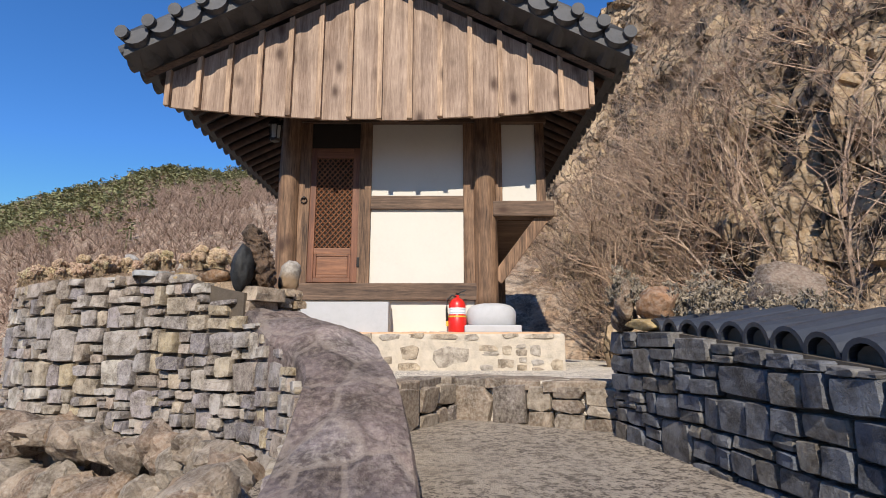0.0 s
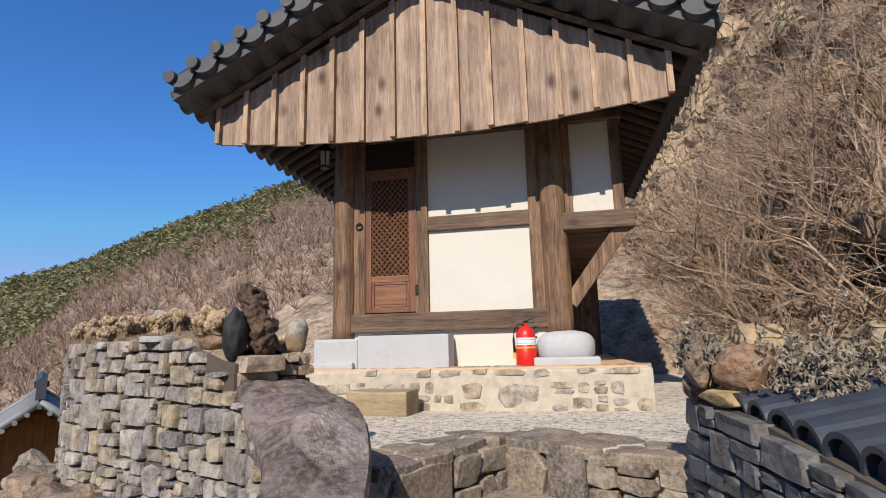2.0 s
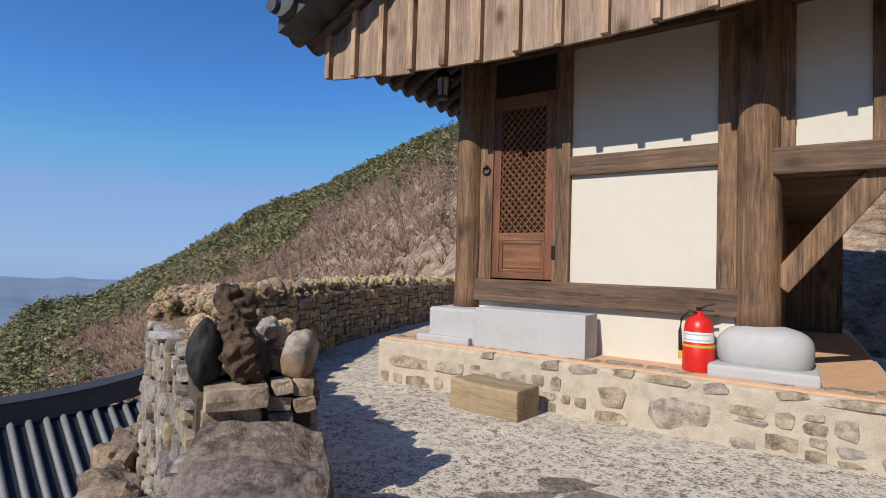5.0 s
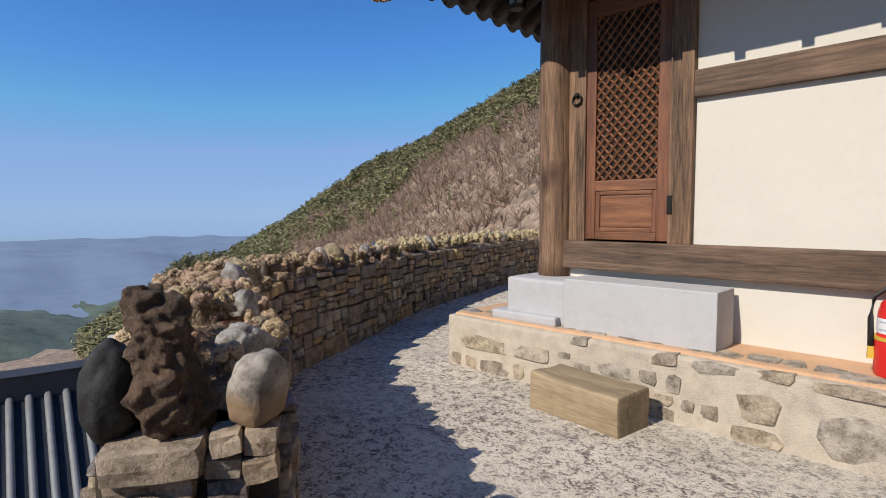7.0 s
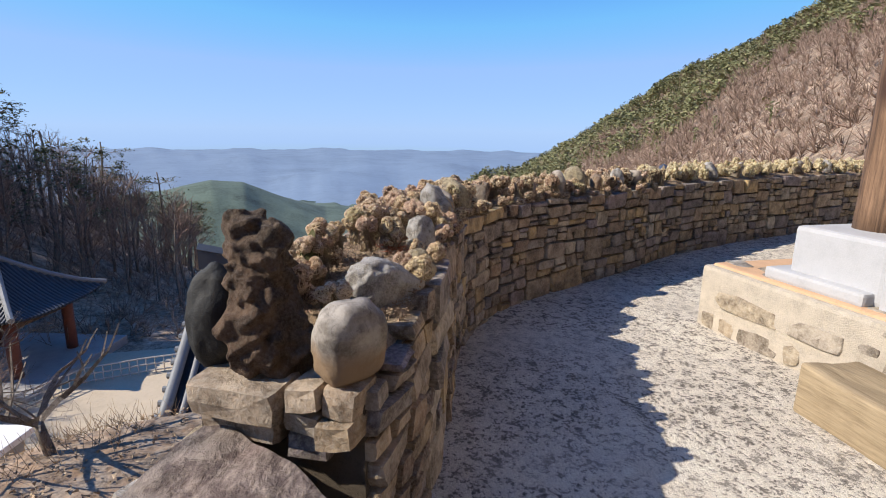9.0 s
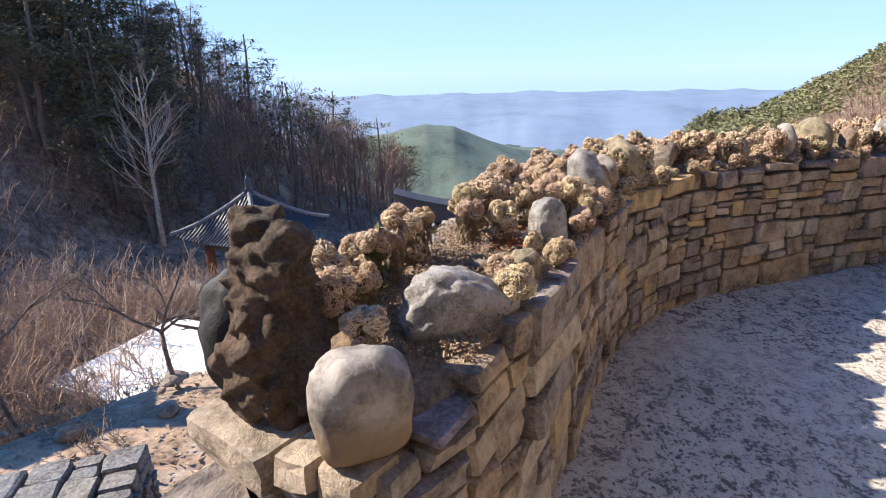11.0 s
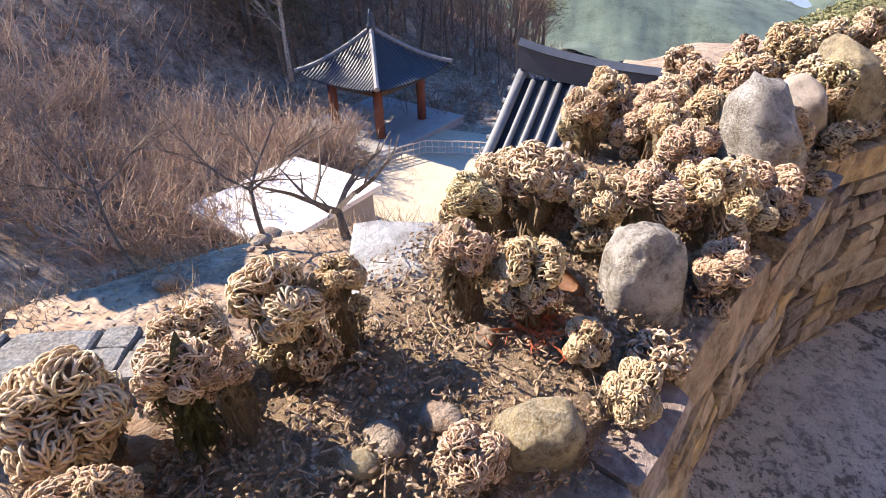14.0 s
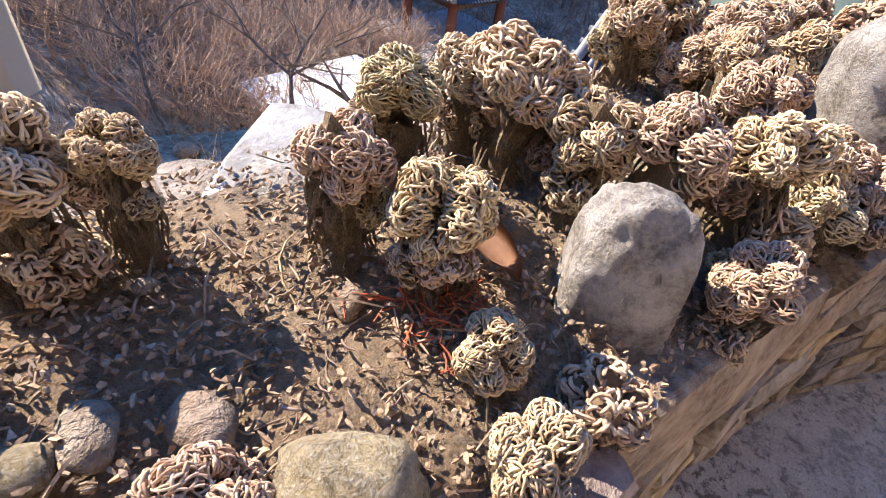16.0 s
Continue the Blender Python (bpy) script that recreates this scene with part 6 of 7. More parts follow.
# ---- hazy distance ----
def far_land():
    bm = bmesh.new()
    rows = []
    for r in (470, 600, 760, 900, 1100, 1400, 1800, 2300, 2900, 3600, 4600):
        row = []
        for k in range(121):
            az = 55 + 65 * k / 120
            n = noise.fractal(Vector((r * math.sin(radians(az)), r * math.cos(radians(az)), 900)) * 0.0032, 1, 2, 5)
            z = -92 + max(-6, n * tab(r, [(760, 22), (1500, 30), (3000, 30), (3600, 24), (4600, 22)])) + tab(r, [(470, -70), (600, -34), (760, -6), (1800, -8), (3000, -30), (3600, -58), (4600, -70)])
            row.append(bm.verts.new((-r * math.sin(radians(az)), 4 + r * math.cos(radians(az)), z)))
        rows.append(row)
    for a, b2 in zip(rows, rows[1:]):
        for k in range(120):
            bm.faces.new((a[k], a[k + 1], b2[k + 1], b2[k]))
    bmesh.ops.recalc_face_normals(bm, faces=bm.faces)
    tagged(link("backdrop_plain", bm, M_FAR, smooth=True), "far plain and low hills tinted blue for haze", "backdrop", kind="structure")
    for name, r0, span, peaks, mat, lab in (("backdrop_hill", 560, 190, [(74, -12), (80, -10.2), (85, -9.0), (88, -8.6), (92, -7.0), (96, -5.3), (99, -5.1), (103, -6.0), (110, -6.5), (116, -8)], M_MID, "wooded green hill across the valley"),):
        bm = bmesh.new()
        rows = []
        for j in range(25):
            f = j / 24 * 2 - 1
            row = []
            for k in range(181):
                az = peaks[0][0] + (peaks[-1][0] - peaks[0][0]) * k / 180
                r = r0 + span * f
                top = 2.6 + r0 * math.tan(radians(tab(az, peaks)))
                n = noise.fractal(Vector((r * math.sin(radians(az)), r * math.cos(radians(az)), 0)) * 0.011, 1, 2, 5)
                z = -100 + (top + 100) * math.exp(-2.2 * f * f) + 13 * n * min(1, abs(f) + 0.1)
                row.append(bm.verts.new((-r * math.sin(radians(az)), 4 + r * math.cos(radians(az)), z)))
            rows.append(row)
        for a, b2 in zip(rows, rows[1:]):
            for k in range(180):
                bm.faces.new((a[k], a[k + 1], b2[k + 1], b2[k]))
        bmesh.ops.recalc_face_normals(bm, faces=bm.faces)
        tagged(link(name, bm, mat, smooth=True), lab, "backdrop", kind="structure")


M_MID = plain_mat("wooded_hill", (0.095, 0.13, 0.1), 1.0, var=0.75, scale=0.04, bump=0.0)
far_land()


# ---- trees on the shaded slope ----
def make_tree(kind, seed):
    rng = random.Random(seed)
    e = new(kind)
    st = Sticks()
    tips = []
    if kind == "pine_tree":
        H = 9.0
        pts = [Vector((0.25 * math.sin(z * 0.4 + seed) + rng.uniform(-0.08, 0.08), 0.2 * math.cos(z * 0.33 + seed), z)) for z in np.linspace(0, H, 9)]
        tr = tube(pts, [0.17 * (1 - 0.085 * i) for i in range(9)], 7)
        for i in range(22):
            f = rng.uniform(0.42, 1.0)
            p = pts[int(f * 8)]
            a = rng.uniform(0, 6.28)
            d = Vector((math.cos(a), math.sin(a), rng.uniform(-0.05, 0.4))).normalized()
            st.grow(p, d, rng.uniform(0.9, 1.7) * (1.35 - 0.7 * f), 0.035, 2, rng, 0.5, 0.1, 3, tips)
        lf = Sticks()
        for t in tips:
            for q in range(9):
                lf.leaf(t + Vector((rng.gauss(0, 0.2), rng.gauss(0, 0.2), rng.gauss(0.03, 0.07))), rng.uniform(0.16, 0.3), rng, 0.3)
        part("trunk", tr, M_BARK, e, smooth=True)
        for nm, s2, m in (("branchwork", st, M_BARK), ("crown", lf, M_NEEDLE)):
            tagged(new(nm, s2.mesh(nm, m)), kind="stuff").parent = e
        tagged(e, "tall slender pine with a thin flat crown", "tree", "trees on the shaded slope")
    else:
        H = 7.0
        pale = kind == "pale_tree"
        pts = [Vector((0.12 * math.sin(z * 0.7 + seed), 0.1 * math.cos(z * 0.5 + seed), z)) for z in np.linspace(0, H, 8)]
        tr = tube(pts, [0.11 * (1 - 0.11 * i) for i in range(8)], 6)
        for i in range(26):
            f = rng.uniform(0.22, 1.0)
            p = pts[int(f * 7)]
            a = rng.uniform(0, 6.28)
            d = Vector((math.cos(a) * 0.7, math.sin(a) * 0.7, rng.uniform(0.5, 1.1))).normalized()
            st.grow(p, d, rng.uniform(0.9, 1.6) * (1.35 - 0.75 * f), 0.028, 2, rng, 0.38, 0.3, 3)
        part("trunk", tr, M_PALEBARK if pale else M_BARK, e, smooth=True)
        tagged(new("branchwork", st.mesh("branchwork", M_PALEBARK if pale else M_BROWNWOOD)), kind="stuff").parent = e
        tagged(e, "leafless tree with pale grey branches" if pale else "leafless brown winter tree", "tree", "trees on the shaded slope")
    return e


def slope_trees():
    rng = random.Random(55)
    masters = [make_tree("pine_tree", 1), make_tree("pine_tree", 2), make_tree("pine_tree", 3), make_tree("bare_tree", 4), make_tree("bare_tree", 5), make_tree("bare_tree", 6)]
    spots = []
    for k in range(210):
        az = rng.uniform(100, 139)
        rr = tab(az, RIDGE_R)
        r = 33 + (rr - 33) * rng.random() ** 0.9
        spots.append((az, r))
    used = set()
    for k, (az, r) in enumerate(spots):
        p = on_land(az, r)
        i = rng.choice((0, 1, 2, 0, 1, 3) if az > 124 else (3, 4, 5, 4, 3, 5, 4, 3, 1) if az > 106 else (3, 4, 5, 5, 4, 5, 3, 4, 0))
        m = pose(p.x, p.y, p.z - 0.2, rng.uniform(-5, 5), rng.uniform(-5, 5), rng.uniform(0, 360))
        sc = rng.uniform(0.7, 1.15)
        if i not in used:
            masters[i].matrix_basis = m
            used.add(i)
        else:
            copy_thing(masters[i], m).scale = (sc, sc, sc)
    w = make_tree("pale_tree", 9)
    w.matrix_basis = pose(-24.8, -13.4, -5.6, 0, 0, 30) @ Matrix.Scale(1.2, 4)
    # undergrowth
    st = Sticks()
    for k in range(2600):
        az = rng.uniform(98, 158)
        r = rng.uniform(27, tab(az, RIDGE_R))
        p = on_land(az, r)
        for q in range(4):
            d = Vector((rng.gauss(0, 0.5), rng.gauss(0, 0.5), rng.uniform(0.4, 1))).normalized()
            st.stick(p, p + d * rng.uniform(0.6, 2.0), 0.02, 0.006)
    tagged(new("slope_undergrowth", st.mesh("slope_undergrowth", M_BROWNWOOD)), "bare undergrowth on the shaded slope", "undergrowth", kind="stuff")


slope_trees()


# ---- yard below: shrubs, pruned trees ----
def yard_shrubs():
    rng = random.Random(61)
    st = Sticks()
    for k in range(260):
        az = rng.uniform(119, 158)
        r = rng.uniform(15, 27) if az > 128 else rng.uniform(20.5, 24)
        p = on_land(az, r)
        for q in range(3):
            d = Vector((rng.gauss(0, 0.35), rng.gauss(0, 0.35), 1)).normalized()
            st.grow(p, d, rng.uniform(0.8, 1.5), 0.042, 3, rng, 0.7, 0.15, 3)
    tagged(new("garden_shrubs", st.mesh("garden_shrubs", M_TWIGRED)), "leafless reddish brown garden shrubs", "shrubs", kind="stuff")
    gr = Sticks()
    for k in range(2200):
        az = rng.uniform(112, 160)
        r = rng.uniform(9, 22)
        p = on_land(az, r)
        d = Vector((rng.gauss(0, 0.4), rng.gauss(0, 0.4), 1)).normalized()
        gr.stick(p, p + d * rng.uniform(0.2, 0.7), 0.008, 0.003)
    tagged(new("garden_grass", gr.mesh("garden_grass", M_TWIGRED)), "dry standing stalks on the slope", "dry grass", kind="stuff")
    lf = Sticks()
    for k in range(9000):
        az, r = rng.uniform(95, 170), 4.0 + 11 * rng.random() ** 1.2
        p = on_land(az, r)
        if p.x > -1.6 and p.y > 0.5:
            continue
        lf.leaf(p + Vector((0, 0, 0.03)), rng.uniform(0.03, 0.1), rng, 0.5)
        if noise.noise(p * 0.8) > 0.0:
            d = Vector((rng.gauss(0, 0.5), rng.gauss(0, 0.5), 1)).normalized()
            lf.stick(p, p + d * rng.uniform(0.1, 0.45), 0.005, 0.002)
    tagged(new("garden_leaf_litter", lf.mesh("garden_leaf_litter", M_GRASS)), "fallen leaves and dry stalks on the garden slope", "leaf litter", kind="stuff")
    for x, y, z, h, th, sd in ((-7.0, 0.6, -1.7, 1.1, 0.085, 1), (-6.4, -0.3, -1.8, 1.7, 0.04, 2), (-5.6, -2.2, -1.7, 1.6, 0.03, 3)):
        rg = random.Random(sd)
        e = new("pruned_tree")
        e.location = (x, y, z)
        pts = [Vector((0.1 * math.sin(2.2 * q), 0.12 * math.cos(1.7 * q), q - 0.3)) for q in np.linspace(0, h * 0.85, 7)]
        part("trunk", tube(pts, [th * (1 - 0.05 * i) for i in range(7)], 8), M_BARK, e, smooth=True)
        s2 = Sticks()
        for q in range(4):
            a = 1.57 * q + rg.random()
            s2.grow(pts[-1], Vector((math.cos(a), math.sin(a), 0.75)).normalized(), 0.75, th * 0.62, 2 if sd == 1 else 4, rg, 0.55, 0.25, 2 if sd == 1 else 3)
        tagged(new("branchwork", s2.mesh("branchwork", M_BARK)), kind="stuff").parent = e
        tagged(e, "small leafless pruned tree in the lower garden", "tree")
    # scattered stones on the slope
    for k in range(110):
        az, r = rng.uniform(122, 165), rng.uniform(6.5, 17)
        p = on_land(az, r)
        z = 0.05 + 0.22 * rng.random() ** 2
        set_rock("garden_rock", (p.x, p.y, p.z + z * 0.3), (z, z * 1.2, z * 0.6), 200 + k, M_FOOT, "flat brown rock lying on the garden slope", 0.25, 1.5, 2, 0, (0, 0, k * 40), True)


yard_shrubs()

# ---- white flat roof, railing, pavilion, tiled hall below ----
M_WHITEC = plain_mat("white_concrete", (0.82, 0.82, 0.82), 0.85, var=0.1, scale=1.2, bump=0.1)
M_GREYC = plain_mat("grey_concrete", (0.36, 0.35, 0.34), 0.9, var=0.25, scale=2)
M_SAND = plain_mat("sandy_yard", (0.5, 0.42, 0.31), 0.95, var=0.2, scale=0.8, bump=0.4)
M_STEEL = plain_mat("weathered_rail", (0.5, 0.46, 0.4), 0.6, var=0.2)
M_REDPOST = plain_mat("faded_red_paint", (0.2, 0.07, 0.045), 0.7, var=0.35, scale=6)
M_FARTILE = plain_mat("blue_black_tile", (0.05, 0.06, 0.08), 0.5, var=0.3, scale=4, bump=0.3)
# Lighter copy of M_FARTILE: light on raised rolls and ridges put into the colour.
M_TILELIT = plain_mat("lit_grey_tile", (0.2, 0.21, 0.22), 0.55, var=0.3, scale=5, bump=0.3)


def white_platform():
    e = thing("flat_roof", (-13.75, -6.1, -5.5), "flat white concrete roof slab over a low grey wall", "roof")
    e.rotation_euler = (0, 0, radians(-14))
    part("slab", box(-2.3, -2.1, -0.18, 2.3, 2.1, 0.0, 0.02), M_WHITEC, e)
    part("wall", box(-2.05, -1.9, -2.2, 2.05, 1.9, -0.18), M_GREYC, e)
    part("vent_pipe", tube([(1.6, -1.1, -0.02), (1.6, -1.1, 0.16)], 0.06, 8), M_GREYC, e)


white_platform()
yd = bmesh.new()
box(-24.5, -6.5, -8.5, -8.2, 9.5, -7.12, bm=yd)
tagged(link("yard_floor", yd, M_SAND), "sandy temple yard on the lower level", "yard", kind="structure")


def railing():
    e = thing("yard_railing", (-21.5, -4.5, -7.12), "pale metal railing along the edge of the yard", "railing")
    pts = [Vector((2.65, -2.0, 0)), Vector((0, 0, 0)), Vector((-0.5, 2.0, 0)), Vector((-0.8, 4.2, 0)), Vector((-1.2, 7.5, 0))]
    for a, b2 in zip(pts, pts[1:]):
        for z in (0.1, 0.38, 0.65):
            part("rail", tube([a + Vector((0, 0, z)), b2 + Vector((0, 0, z))], 0.03, 6), M_STEEL, e)
        n = max(2, int((b2 - a).length / 0.28))
        for i in range(n):
            p = a.lerp(b2, i / n)
            part("baluster", tube([p, p + Vector((0, 0, 0.68))], 0.022, 5), M_STEEL, e)


railing()


def hip_roof(e, half, z0, z1, mat, lit):
    """A four-sided hollow-curved roof with rolls."""
    def rz(f):
        return z1 + (z0 - z1) * (1.35 * f - 0.35 * f * f) + 0.25 * max(0, f - 0.8)
    for k in range(4):
        rot = Matrix.Rotation(math.pi / 2 * k, 4, "Z")
        bm = bmesh.new()
        rows = []
        for i in range(9):
            f = 0.02 + i / 8
            w = half * f
            rows.append([bm.verts.new((w * g, -w, rz(f) + 0.22 * abs(g) ** 3 * f)) for g in np.linspace(-1, 1, 9)])
        for a, b2 in zip(rows, rows[1:]):
            for q in range(8):
                bm.faces.new((a[q], b2[q], b2[q + 1], a[q + 1]))
        bmesh.ops.solidify(bm, geom=bm.faces[:], thickness=0.12)
        bm.transform(rot)
        side = part("roof_side", bm, mat, e)
        n = 13
        for j in range(-n, n + 1):
            x = j * half / (n + 0.5)
            f0 = max(0.06, abs(x) / half)
            bm = tube([(x, -half * f * 1.01, rz(f) + 0.06 + 0.22 * (abs(x) / (half * f)) ** 3 * f) for f in np.linspace(f0, 1.02, 6)], 0.06, 6)
            bm.transform(rot)
            part("cover_tile", bm, mat, side)
        bm = tube([(half * f, -half * f, rz(f) + 0.12 + 0.22 * f) for f in np.linspace(0.03, 1.04, 8)], 0.11, 8)
        bm.transform(rot)
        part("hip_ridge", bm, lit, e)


def pavilion():
    e = thing("pavilion", (-24.0, -8.05, -7.3), "open wooden pavilion with a dark tiled tent roof", "pavilion")
    e.rotation_euler = (0, 0, radians(119 - 90 + 45))
    hip_roof(e, 2.5, 2.75, 4.7, M_FARTILE, M_TILELIT)
    part("platform", box(-3.0, -3.0, -0.3, 3.0, 3.0, 0.4, 0.03), M_GREYC, e, "grey stone platform")
    for sx in (-1, 1):
        for sy in (-1, 1):
            part("column", tube([(1.5 * sx, 1.5 * sy, 0.4), (1.5 * sx, 1.5 * sy, 2.8)], 0.22, 12), M_REDPOST, e, smooth=True)
    for k in range(4):
        bm = box(-1.65, -1.6, 2.3, 1.65, -1.4, 2.75)
        bm.transform(Matrix.Rotation(math.pi / 2 * k, 4, "Z"))
        part("tie_beam", bm, M_WOODX, e)
    part("finial", tube([(0, 0, 4.7), (0, 0, 4.95), (0, 0, 5.05), (0, 0, 5.25), (0, 0, 5.6)], [0.22, 0.2, 0.12, 0.15, 0.02], 10), M_FARTILE, e, smooth=True)


pavilion()


def tiled_hall(a, b2, run, drop, up, label, walls=None, inset=0.9, high=2.6):
    """A low hall: ridge from a to b2, equal slopes; rows of rolls on both."""
    a, b2 = Vector(a), Vector(b2)
    e = thing("tiled_hall", a, label, "building")
    al = (b2 - a)
    L2 = al.length
    al.normalize()
    side = Vector((al.y, -al.x, 0)).normalized()
    for sg in (1, -1):
        sd = side * sg

        def pt(u, f, lift=0.0):
            return al * u + sd * run * f + Vector((0, 0, -drop * (1.15 * f - 0.15 * f * f) + lift))
        bm = bmesh.new()
        rows = [[bm.verts.new(pt(u, f)) for u in np.linspace(0, L2, 5)] for f in np.linspace(0, 1, 7)]
        for r0, r1 in zip(rows, rows[1:]):
            for q in range(4):
                bm.faces.new((r0[q], r0[q + 1], r1[q + 1], r1[q]))
        bmesh.ops.solidify(bm, geom=bm.faces[:], thickness=0.2)
        bmesh.ops.recalc_face_normals(bm, faces=bm.faces)
        rs = part("roof_side", bm, M_FARTILE, e, "blue-black tiled roof slope")
        n = int(L2 / 0.33)
        for i in range(1, n):
            u = i * L2 / n
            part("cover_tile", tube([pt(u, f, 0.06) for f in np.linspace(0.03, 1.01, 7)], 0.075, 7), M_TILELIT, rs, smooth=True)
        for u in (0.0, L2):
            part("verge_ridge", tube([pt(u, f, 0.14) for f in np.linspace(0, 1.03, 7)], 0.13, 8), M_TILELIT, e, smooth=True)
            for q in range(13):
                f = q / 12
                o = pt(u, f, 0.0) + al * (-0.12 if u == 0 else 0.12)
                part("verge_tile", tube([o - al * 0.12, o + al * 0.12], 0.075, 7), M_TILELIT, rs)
    bm = bmesh.new()
    rows = []
    for u in np.linspace(-0.1, L2 + 0.1, 15):
        g = abs(2 * u / L2 - 1)
        c = al * u + Vector((0, 0, up * g ** 3))
        rows.append([bm.verts.new(c + side * x + Vector((0, 0, z))) for x, z in ((-0.13, -0.1), (0.13, -0.1), (0.13, 0.42), (0.2, 0.46), (0, 0.58), (-0.2, 0.46), (-0.13, 0.42))])
    for r0, r1 in zip(rows, rows[1:]):
        for q in range(7):
            bm.faces.new((r0[q], r0[(q + 1) % 7], r1[(q + 1) % 7], r1[q]))
    bm.faces.new(rows[0])
    bm.faces.new(rows[-1][::-1])
    bmesh.ops.recalc_face_normals(bm, faces=bm.faces)
    part("ridge", bm, M_FARTILE, e, "thick tiled ridge")
    bm = bmesh.new()
    for u in (max(0.4, inset), L2 - max(0.4, inset)):
        vs = [al * u + side * (run - inset) + Vector((0, 0, -drop * 0.8)), al * u + Vector((0, 0, -0.25)), al * u - side * (run - inset) + Vector((0, 0, -drop * 0.8))]
        lo = [al * u - side * (run - inset) + Vector((0, 0, -drop - high)), al * u + side * (run - inset) + Vector((0, 0, -drop - high))]
        bm.faces.new([bm.verts.new(p) for p in vs + lo])
    bmesh.ops.solidify(bm, geom=bm.faces[:], thickness=0.1)
    part("end_wall", bm, walls or M_ORWOOD, e)
    for sg in (1, -1):
        bm = bmesh.new()
        c = side * sg * (run - inset - 0.05)
        vs = [c + al * max(0.4, inset) + Vector((0, 0, -drop * 0.75)), c + al * (L2 - max(0.4, inset)) + Vector((0, 0, -drop * 0.75)), c + al * (L2 - max(0.4, inset)) + Vector((0, 0, -drop - high)), c + al * max(0.4, inset) + Vector((0, 0, -drop - high))]
        bm.faces.new([bm.verts.new(p) for p in vs])
        bmesh.ops.solidify(bm, geom=bm.faces[:], thickness=0.1)
        part("side_wall", bm, walls or M_ORWOOD, e)


M_ORWOOD = wood_mat("orange_boards", (0.32, 0.13, 0.04), (0.6, 0.3, 0.1), knots=False)
tiled_hall((-14.75, 1.27, -1.35), (-13.75, 10.0, -1.35), 3.8, 2.3, 0.35, "low temple hall with a blue-black tiled roof in the yard below")
tiled_hall((-15.6, 15.0, 0.35), (-21.5, 20.2, 0.35), 3.4, 2.3, 0.3, "temple hall with an orange boarded gable on the slope below")

tiled_hall((-5.95, -5.0, 2.25), (-4.6, -8.6, 2.25), 1.35, 0.75, 0.12, "small white-walled gate with a dark tiled roof in the garden", M_PLASTER, 1.1, 4.2)

# low wall by the lower stair
def stair_wall():
    w = thing("wall_lower", (-3.3, 1.45, -0.4), "low bluish flat-topped stone wall beside the lower stair", "wall", kind="structure")
    rng = random.Random(71)
    m = pose(-3.3, 1.45, -0.4, 0, 0, -66.5)
    bm = box(0, -0.6, -2.6, 2.4, -0.02, -0.06)
    bm.transform(m @ Matrix())
    core = part("wall_core", bm, M_CORE, w)
    core.matrix_parent_inverse = w.matrix_basis.inverted()
    ms = [block_mesh("stone", 140 + i, M_BLUEST, 8, 0.7) for i in range(5)]
    ax, ay = m.to_3x3() @ Vector((1, 0, 0)), m.to_3x3() @ Vector((0, 1, 0))

    def fa(u, v):
        return m @ Vector((u, 0.0, v)), ax, ay

    def fb(u, v):
        return m @ Vector((0.0, -u, v)), -ay, -ax
    lay(pack(rng, 0, -1.6, 2.4, -0.06, 0.26, 0.14), fa, ms, w, "stone", rng, 0.012)
    lay(pack(rng, 0, -1.6, 0.6, -0.06, 0.26, 0.14), fb, ms, w, "stone", rng, 0.012)
    for q in pack(rng, -0.04, -0.62, 2.4, 0.04, 0.5, 0.4):
        ob = new("capstone", rng.choice(ms))
        ob.parent = w
        ob.matrix_parent_inverse = w.matrix_basis.inverted()
        ob.matrix_basis = m @ Matrix.Translation(((q[0] + q[2]) / 2, (q[1] + q[3]) / 2, -0.1)) @ Matrix.Rotation(radians(90), 4, "X") @ Matrix.Diagonal((q[2] - q[0] - 0.015, rng.uniform(0.1, 0.15), q[3] - q[1] - 0.015, 1))


M_BLUEST = stone_mat("bluish_flagstone", [(0.11, 0.125, 0.145), (0.16, 0.17, 0.185), (0.09, 0.1, 0.115), (0.19, 0.18, 0.17)], 0.8, 5, 0.7)
stair_wall()

# flat slate and odd bits on the parapet
M_FLATST = stone_mat("pale_flat_slate", [(0.36, 0.38, 0.4), (0.44, 0.45, 0.46)], 0.75, 9, 0.5, "noise", 0.2)
fs = new("flat_slate", block_mesh("flat_slate", 300, M_FLATST, 8, 0.6))
fs.matrix_basis = pose(-2.2, 4.02, 2.02, 86, 0, 30) @ Matrix.Diagonal((0.3, 0.04, 0.2, 1))
tagged(fs, "pale flat slate lying on the outer edge of the wall", "slate")
for i in range(14):
    rr = random.Random(400 + i)
    s0 = rr.uniform(0.3, 1.6)
    a, d = WALL_IN.at(s0)
    b2, _ = WALL_OUT.at(WALL_OUT.length * s0 / WALL_IN.length)
    p = a.lerp(b2, rr.uniform(0.15, 0.8))
    z = rr.uniform(0.01, 0.028)
    set_rock("pebble", (p.x, p.y, top_z(s0) + 0.045), (z, z * 1.3, z * 0.7), 500 + i, (M_FOOT, M_GREY, M_LICH)[i % 3], "small stone lying in the wall-top soil", 0.25, 1.5, 2, 0, (0, 0, i * 50), True)

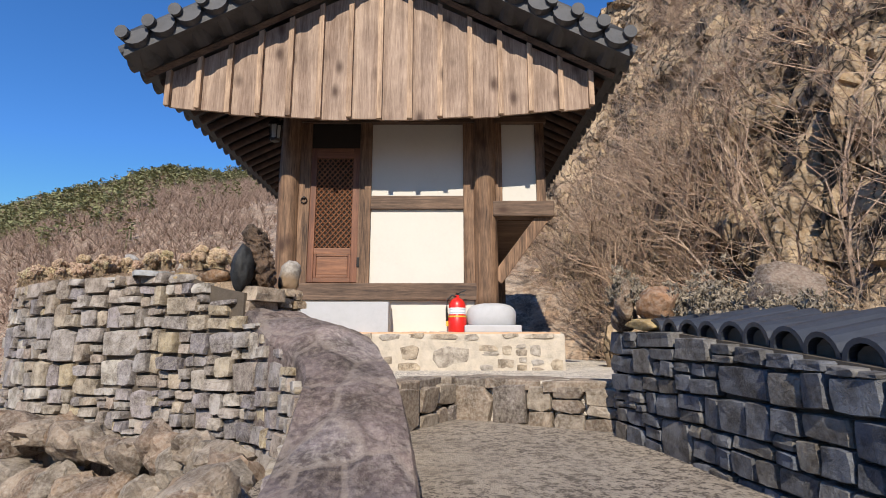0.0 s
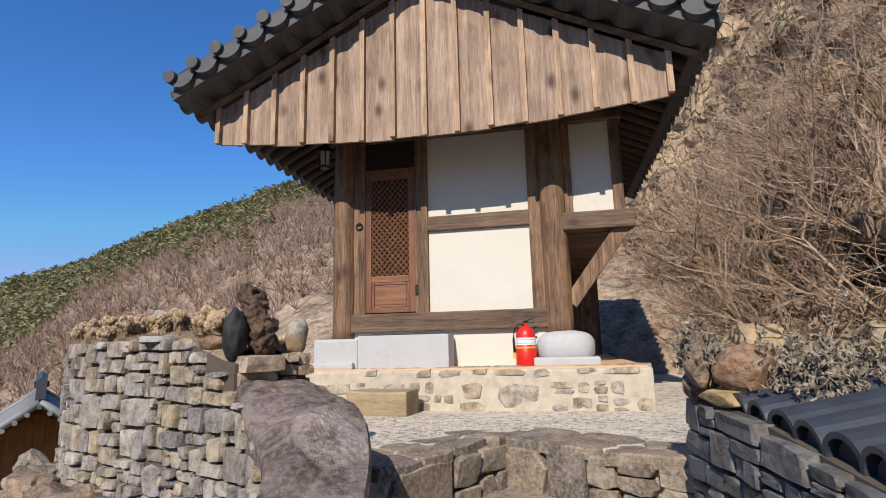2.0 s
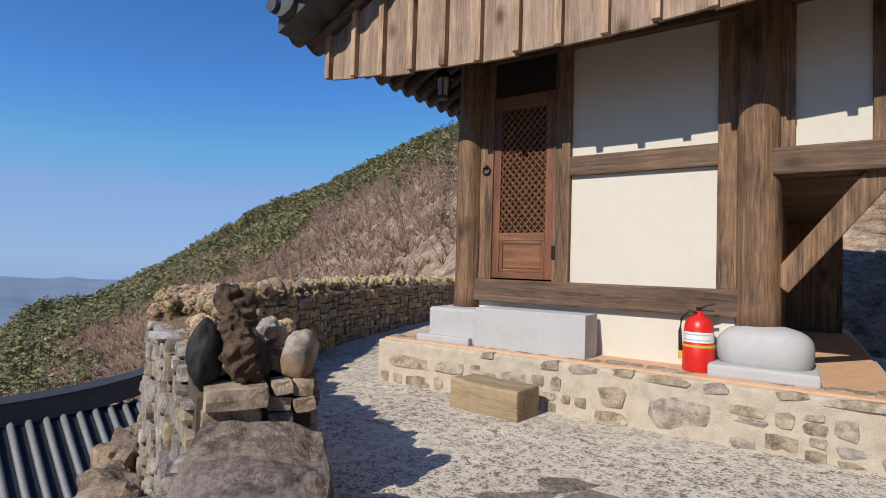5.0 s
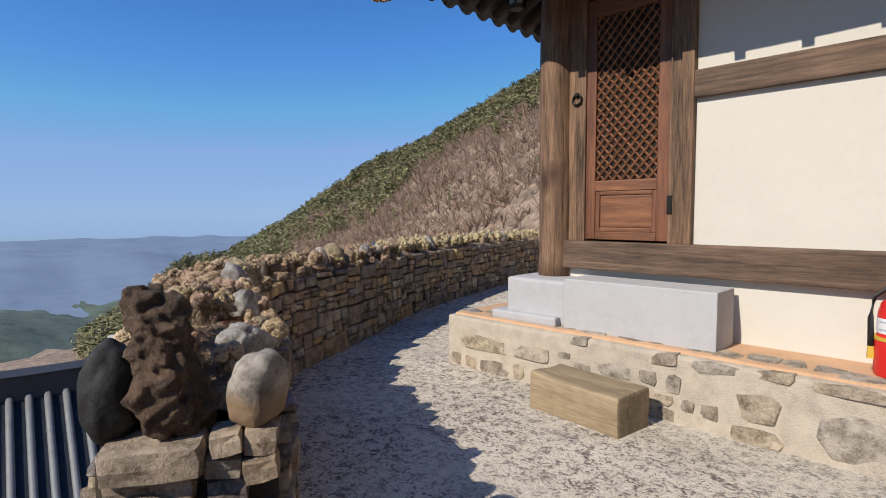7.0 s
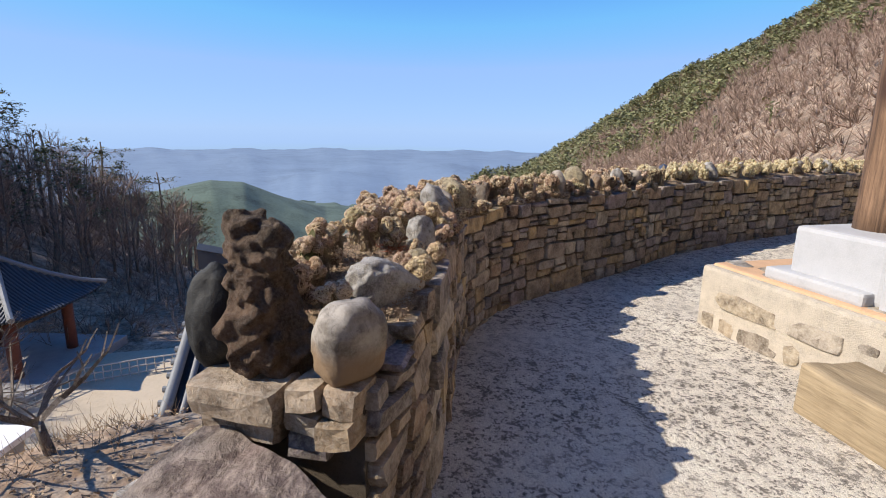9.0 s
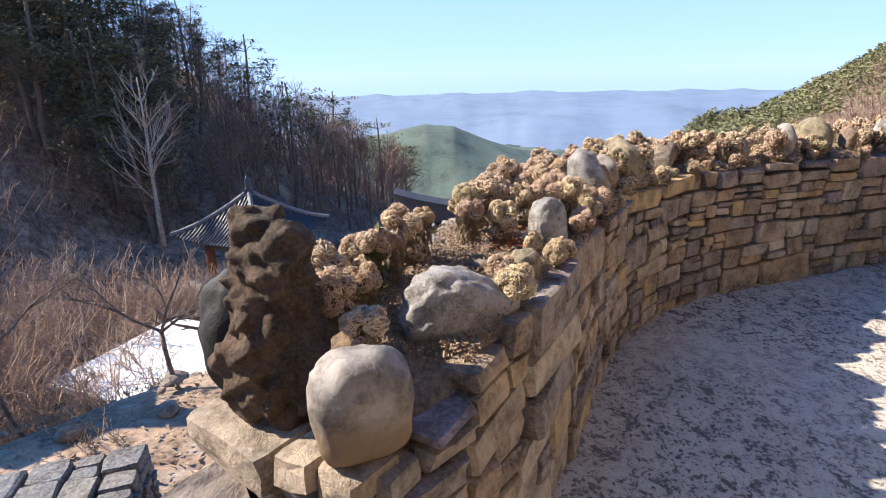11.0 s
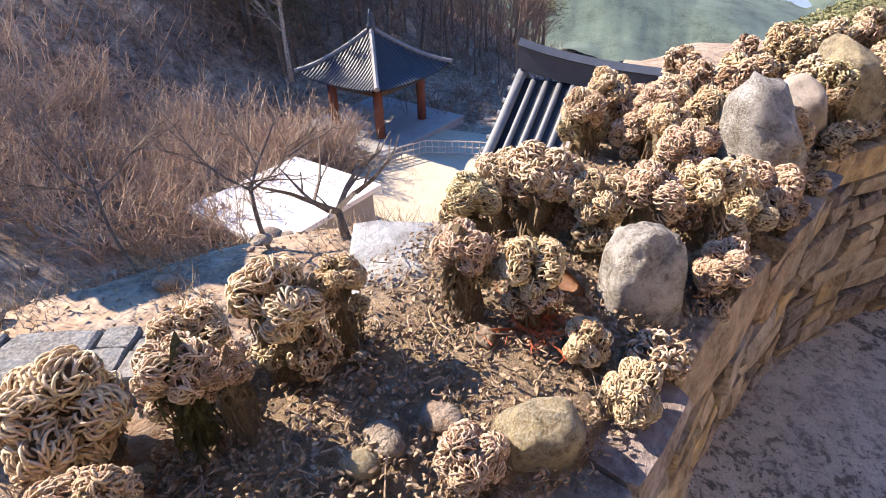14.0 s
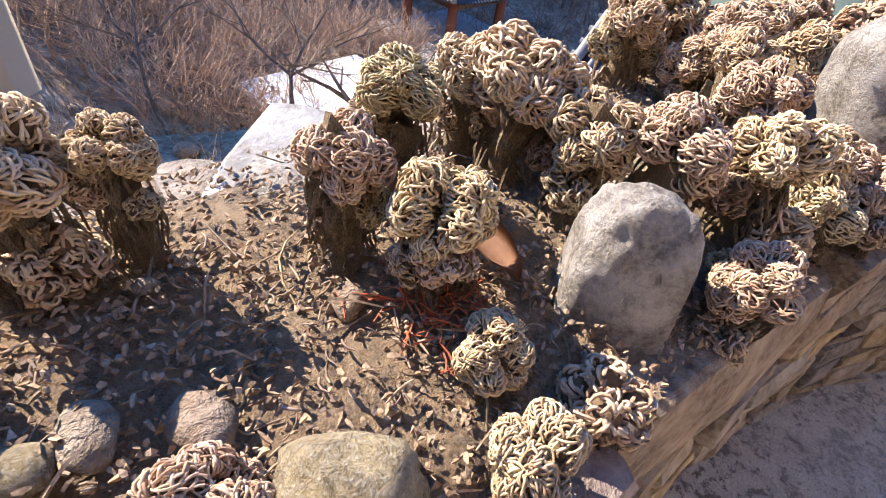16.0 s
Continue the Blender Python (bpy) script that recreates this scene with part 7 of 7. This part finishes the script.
# big stones along the outer edge of the wall top
for i in range(15):
    rr = random.Random(700 + i)
    s0 = 0.35 + 0.26 * i
    p, d = WALL_OUT.at(s0)
    nn = Vector((-d.y, d.x, 0))
    if nn.dot(Vector((0.3, 1, 0))) < 0:
        nn = -nn
    w0 = rr.uniform(0.09, 0.14)
    set_rock("edge_stone", (p.x + nn.x * 0.07, p.y + nn.y * 0.07, 2.0), (w0, 0.09, rr.uniform(0.05, 0.075)), 720 + i, (M_RUST, M_OCHRE, M_GREY, M_OCHRE, M_LICH)[i % 5], "blocky stone set on the outer edge of the wall", 0.2, 1.3, 3, 0, (0, rr.uniform(-8, 8), math.degrees(math.atan2(d.y, d.x))), True)

# a fallen leaf and red rootlets
bm = bmesh.new()
grid = [[bm.verts.new((0.055 * (u - 0.5) * 2, 0.022 * (v - 0.5) * 2 * math.sin(math.pi * (0.08 + 0.86 * u)), 0.012 * math.cos(3 * u) + 0.014 * (2 * v - 1) ** 2)) for v in np.linspace(0, 1, 5)] for u in np.linspace(0, 1, 9)]
for a, b2 in zip(grid, grid[1:]):
    for k in range(4):
        bm.faces.new((a[k], b2[k], b2[k + 1], a[k + 1]))
bmesh.ops.solidify(bm, geom=bm.faces[:], thickness=0.0012)
leaf = link("fallen_leaf", bm, plain_mat("brown_leaf", (0.36, 0.19, 0.11), 0.7, var=0.3, scale=30), smooth=True)
leaf.matrix_basis = pose(-2.13, 4.36, 2.125, 12, -14, 60)
tagged(leaf, "curled brown fallen leaf among the ferns", "leaf")
rt = Sticks()
rg = random.Random(88)
for i in range(90):
    p = Vector((-2.05 + rg.gauss(0, 0.025), 4.34 + rg.gauss(0, 0.03), 2.09 + rg.uniform(0, 0.02)))
    d = Vector((rg.gauss(0, 1), rg.gauss(0, 1), rg.gauss(0, 0.4))).normalized()
    rt.grow(p, d, rg.uniform(0.015, 0.03), 0.0012, 1, rg, 0.5, 0.0, 2)
tagged(new("rootlets", rt.mesh("rootlets", plain_mat("rusty_root", (0.4, 0.1, 0.04), 0.8, var=0.3, scale=40))), "tangle of rusty red rootlets in the soil", "roots", kind="stuff")
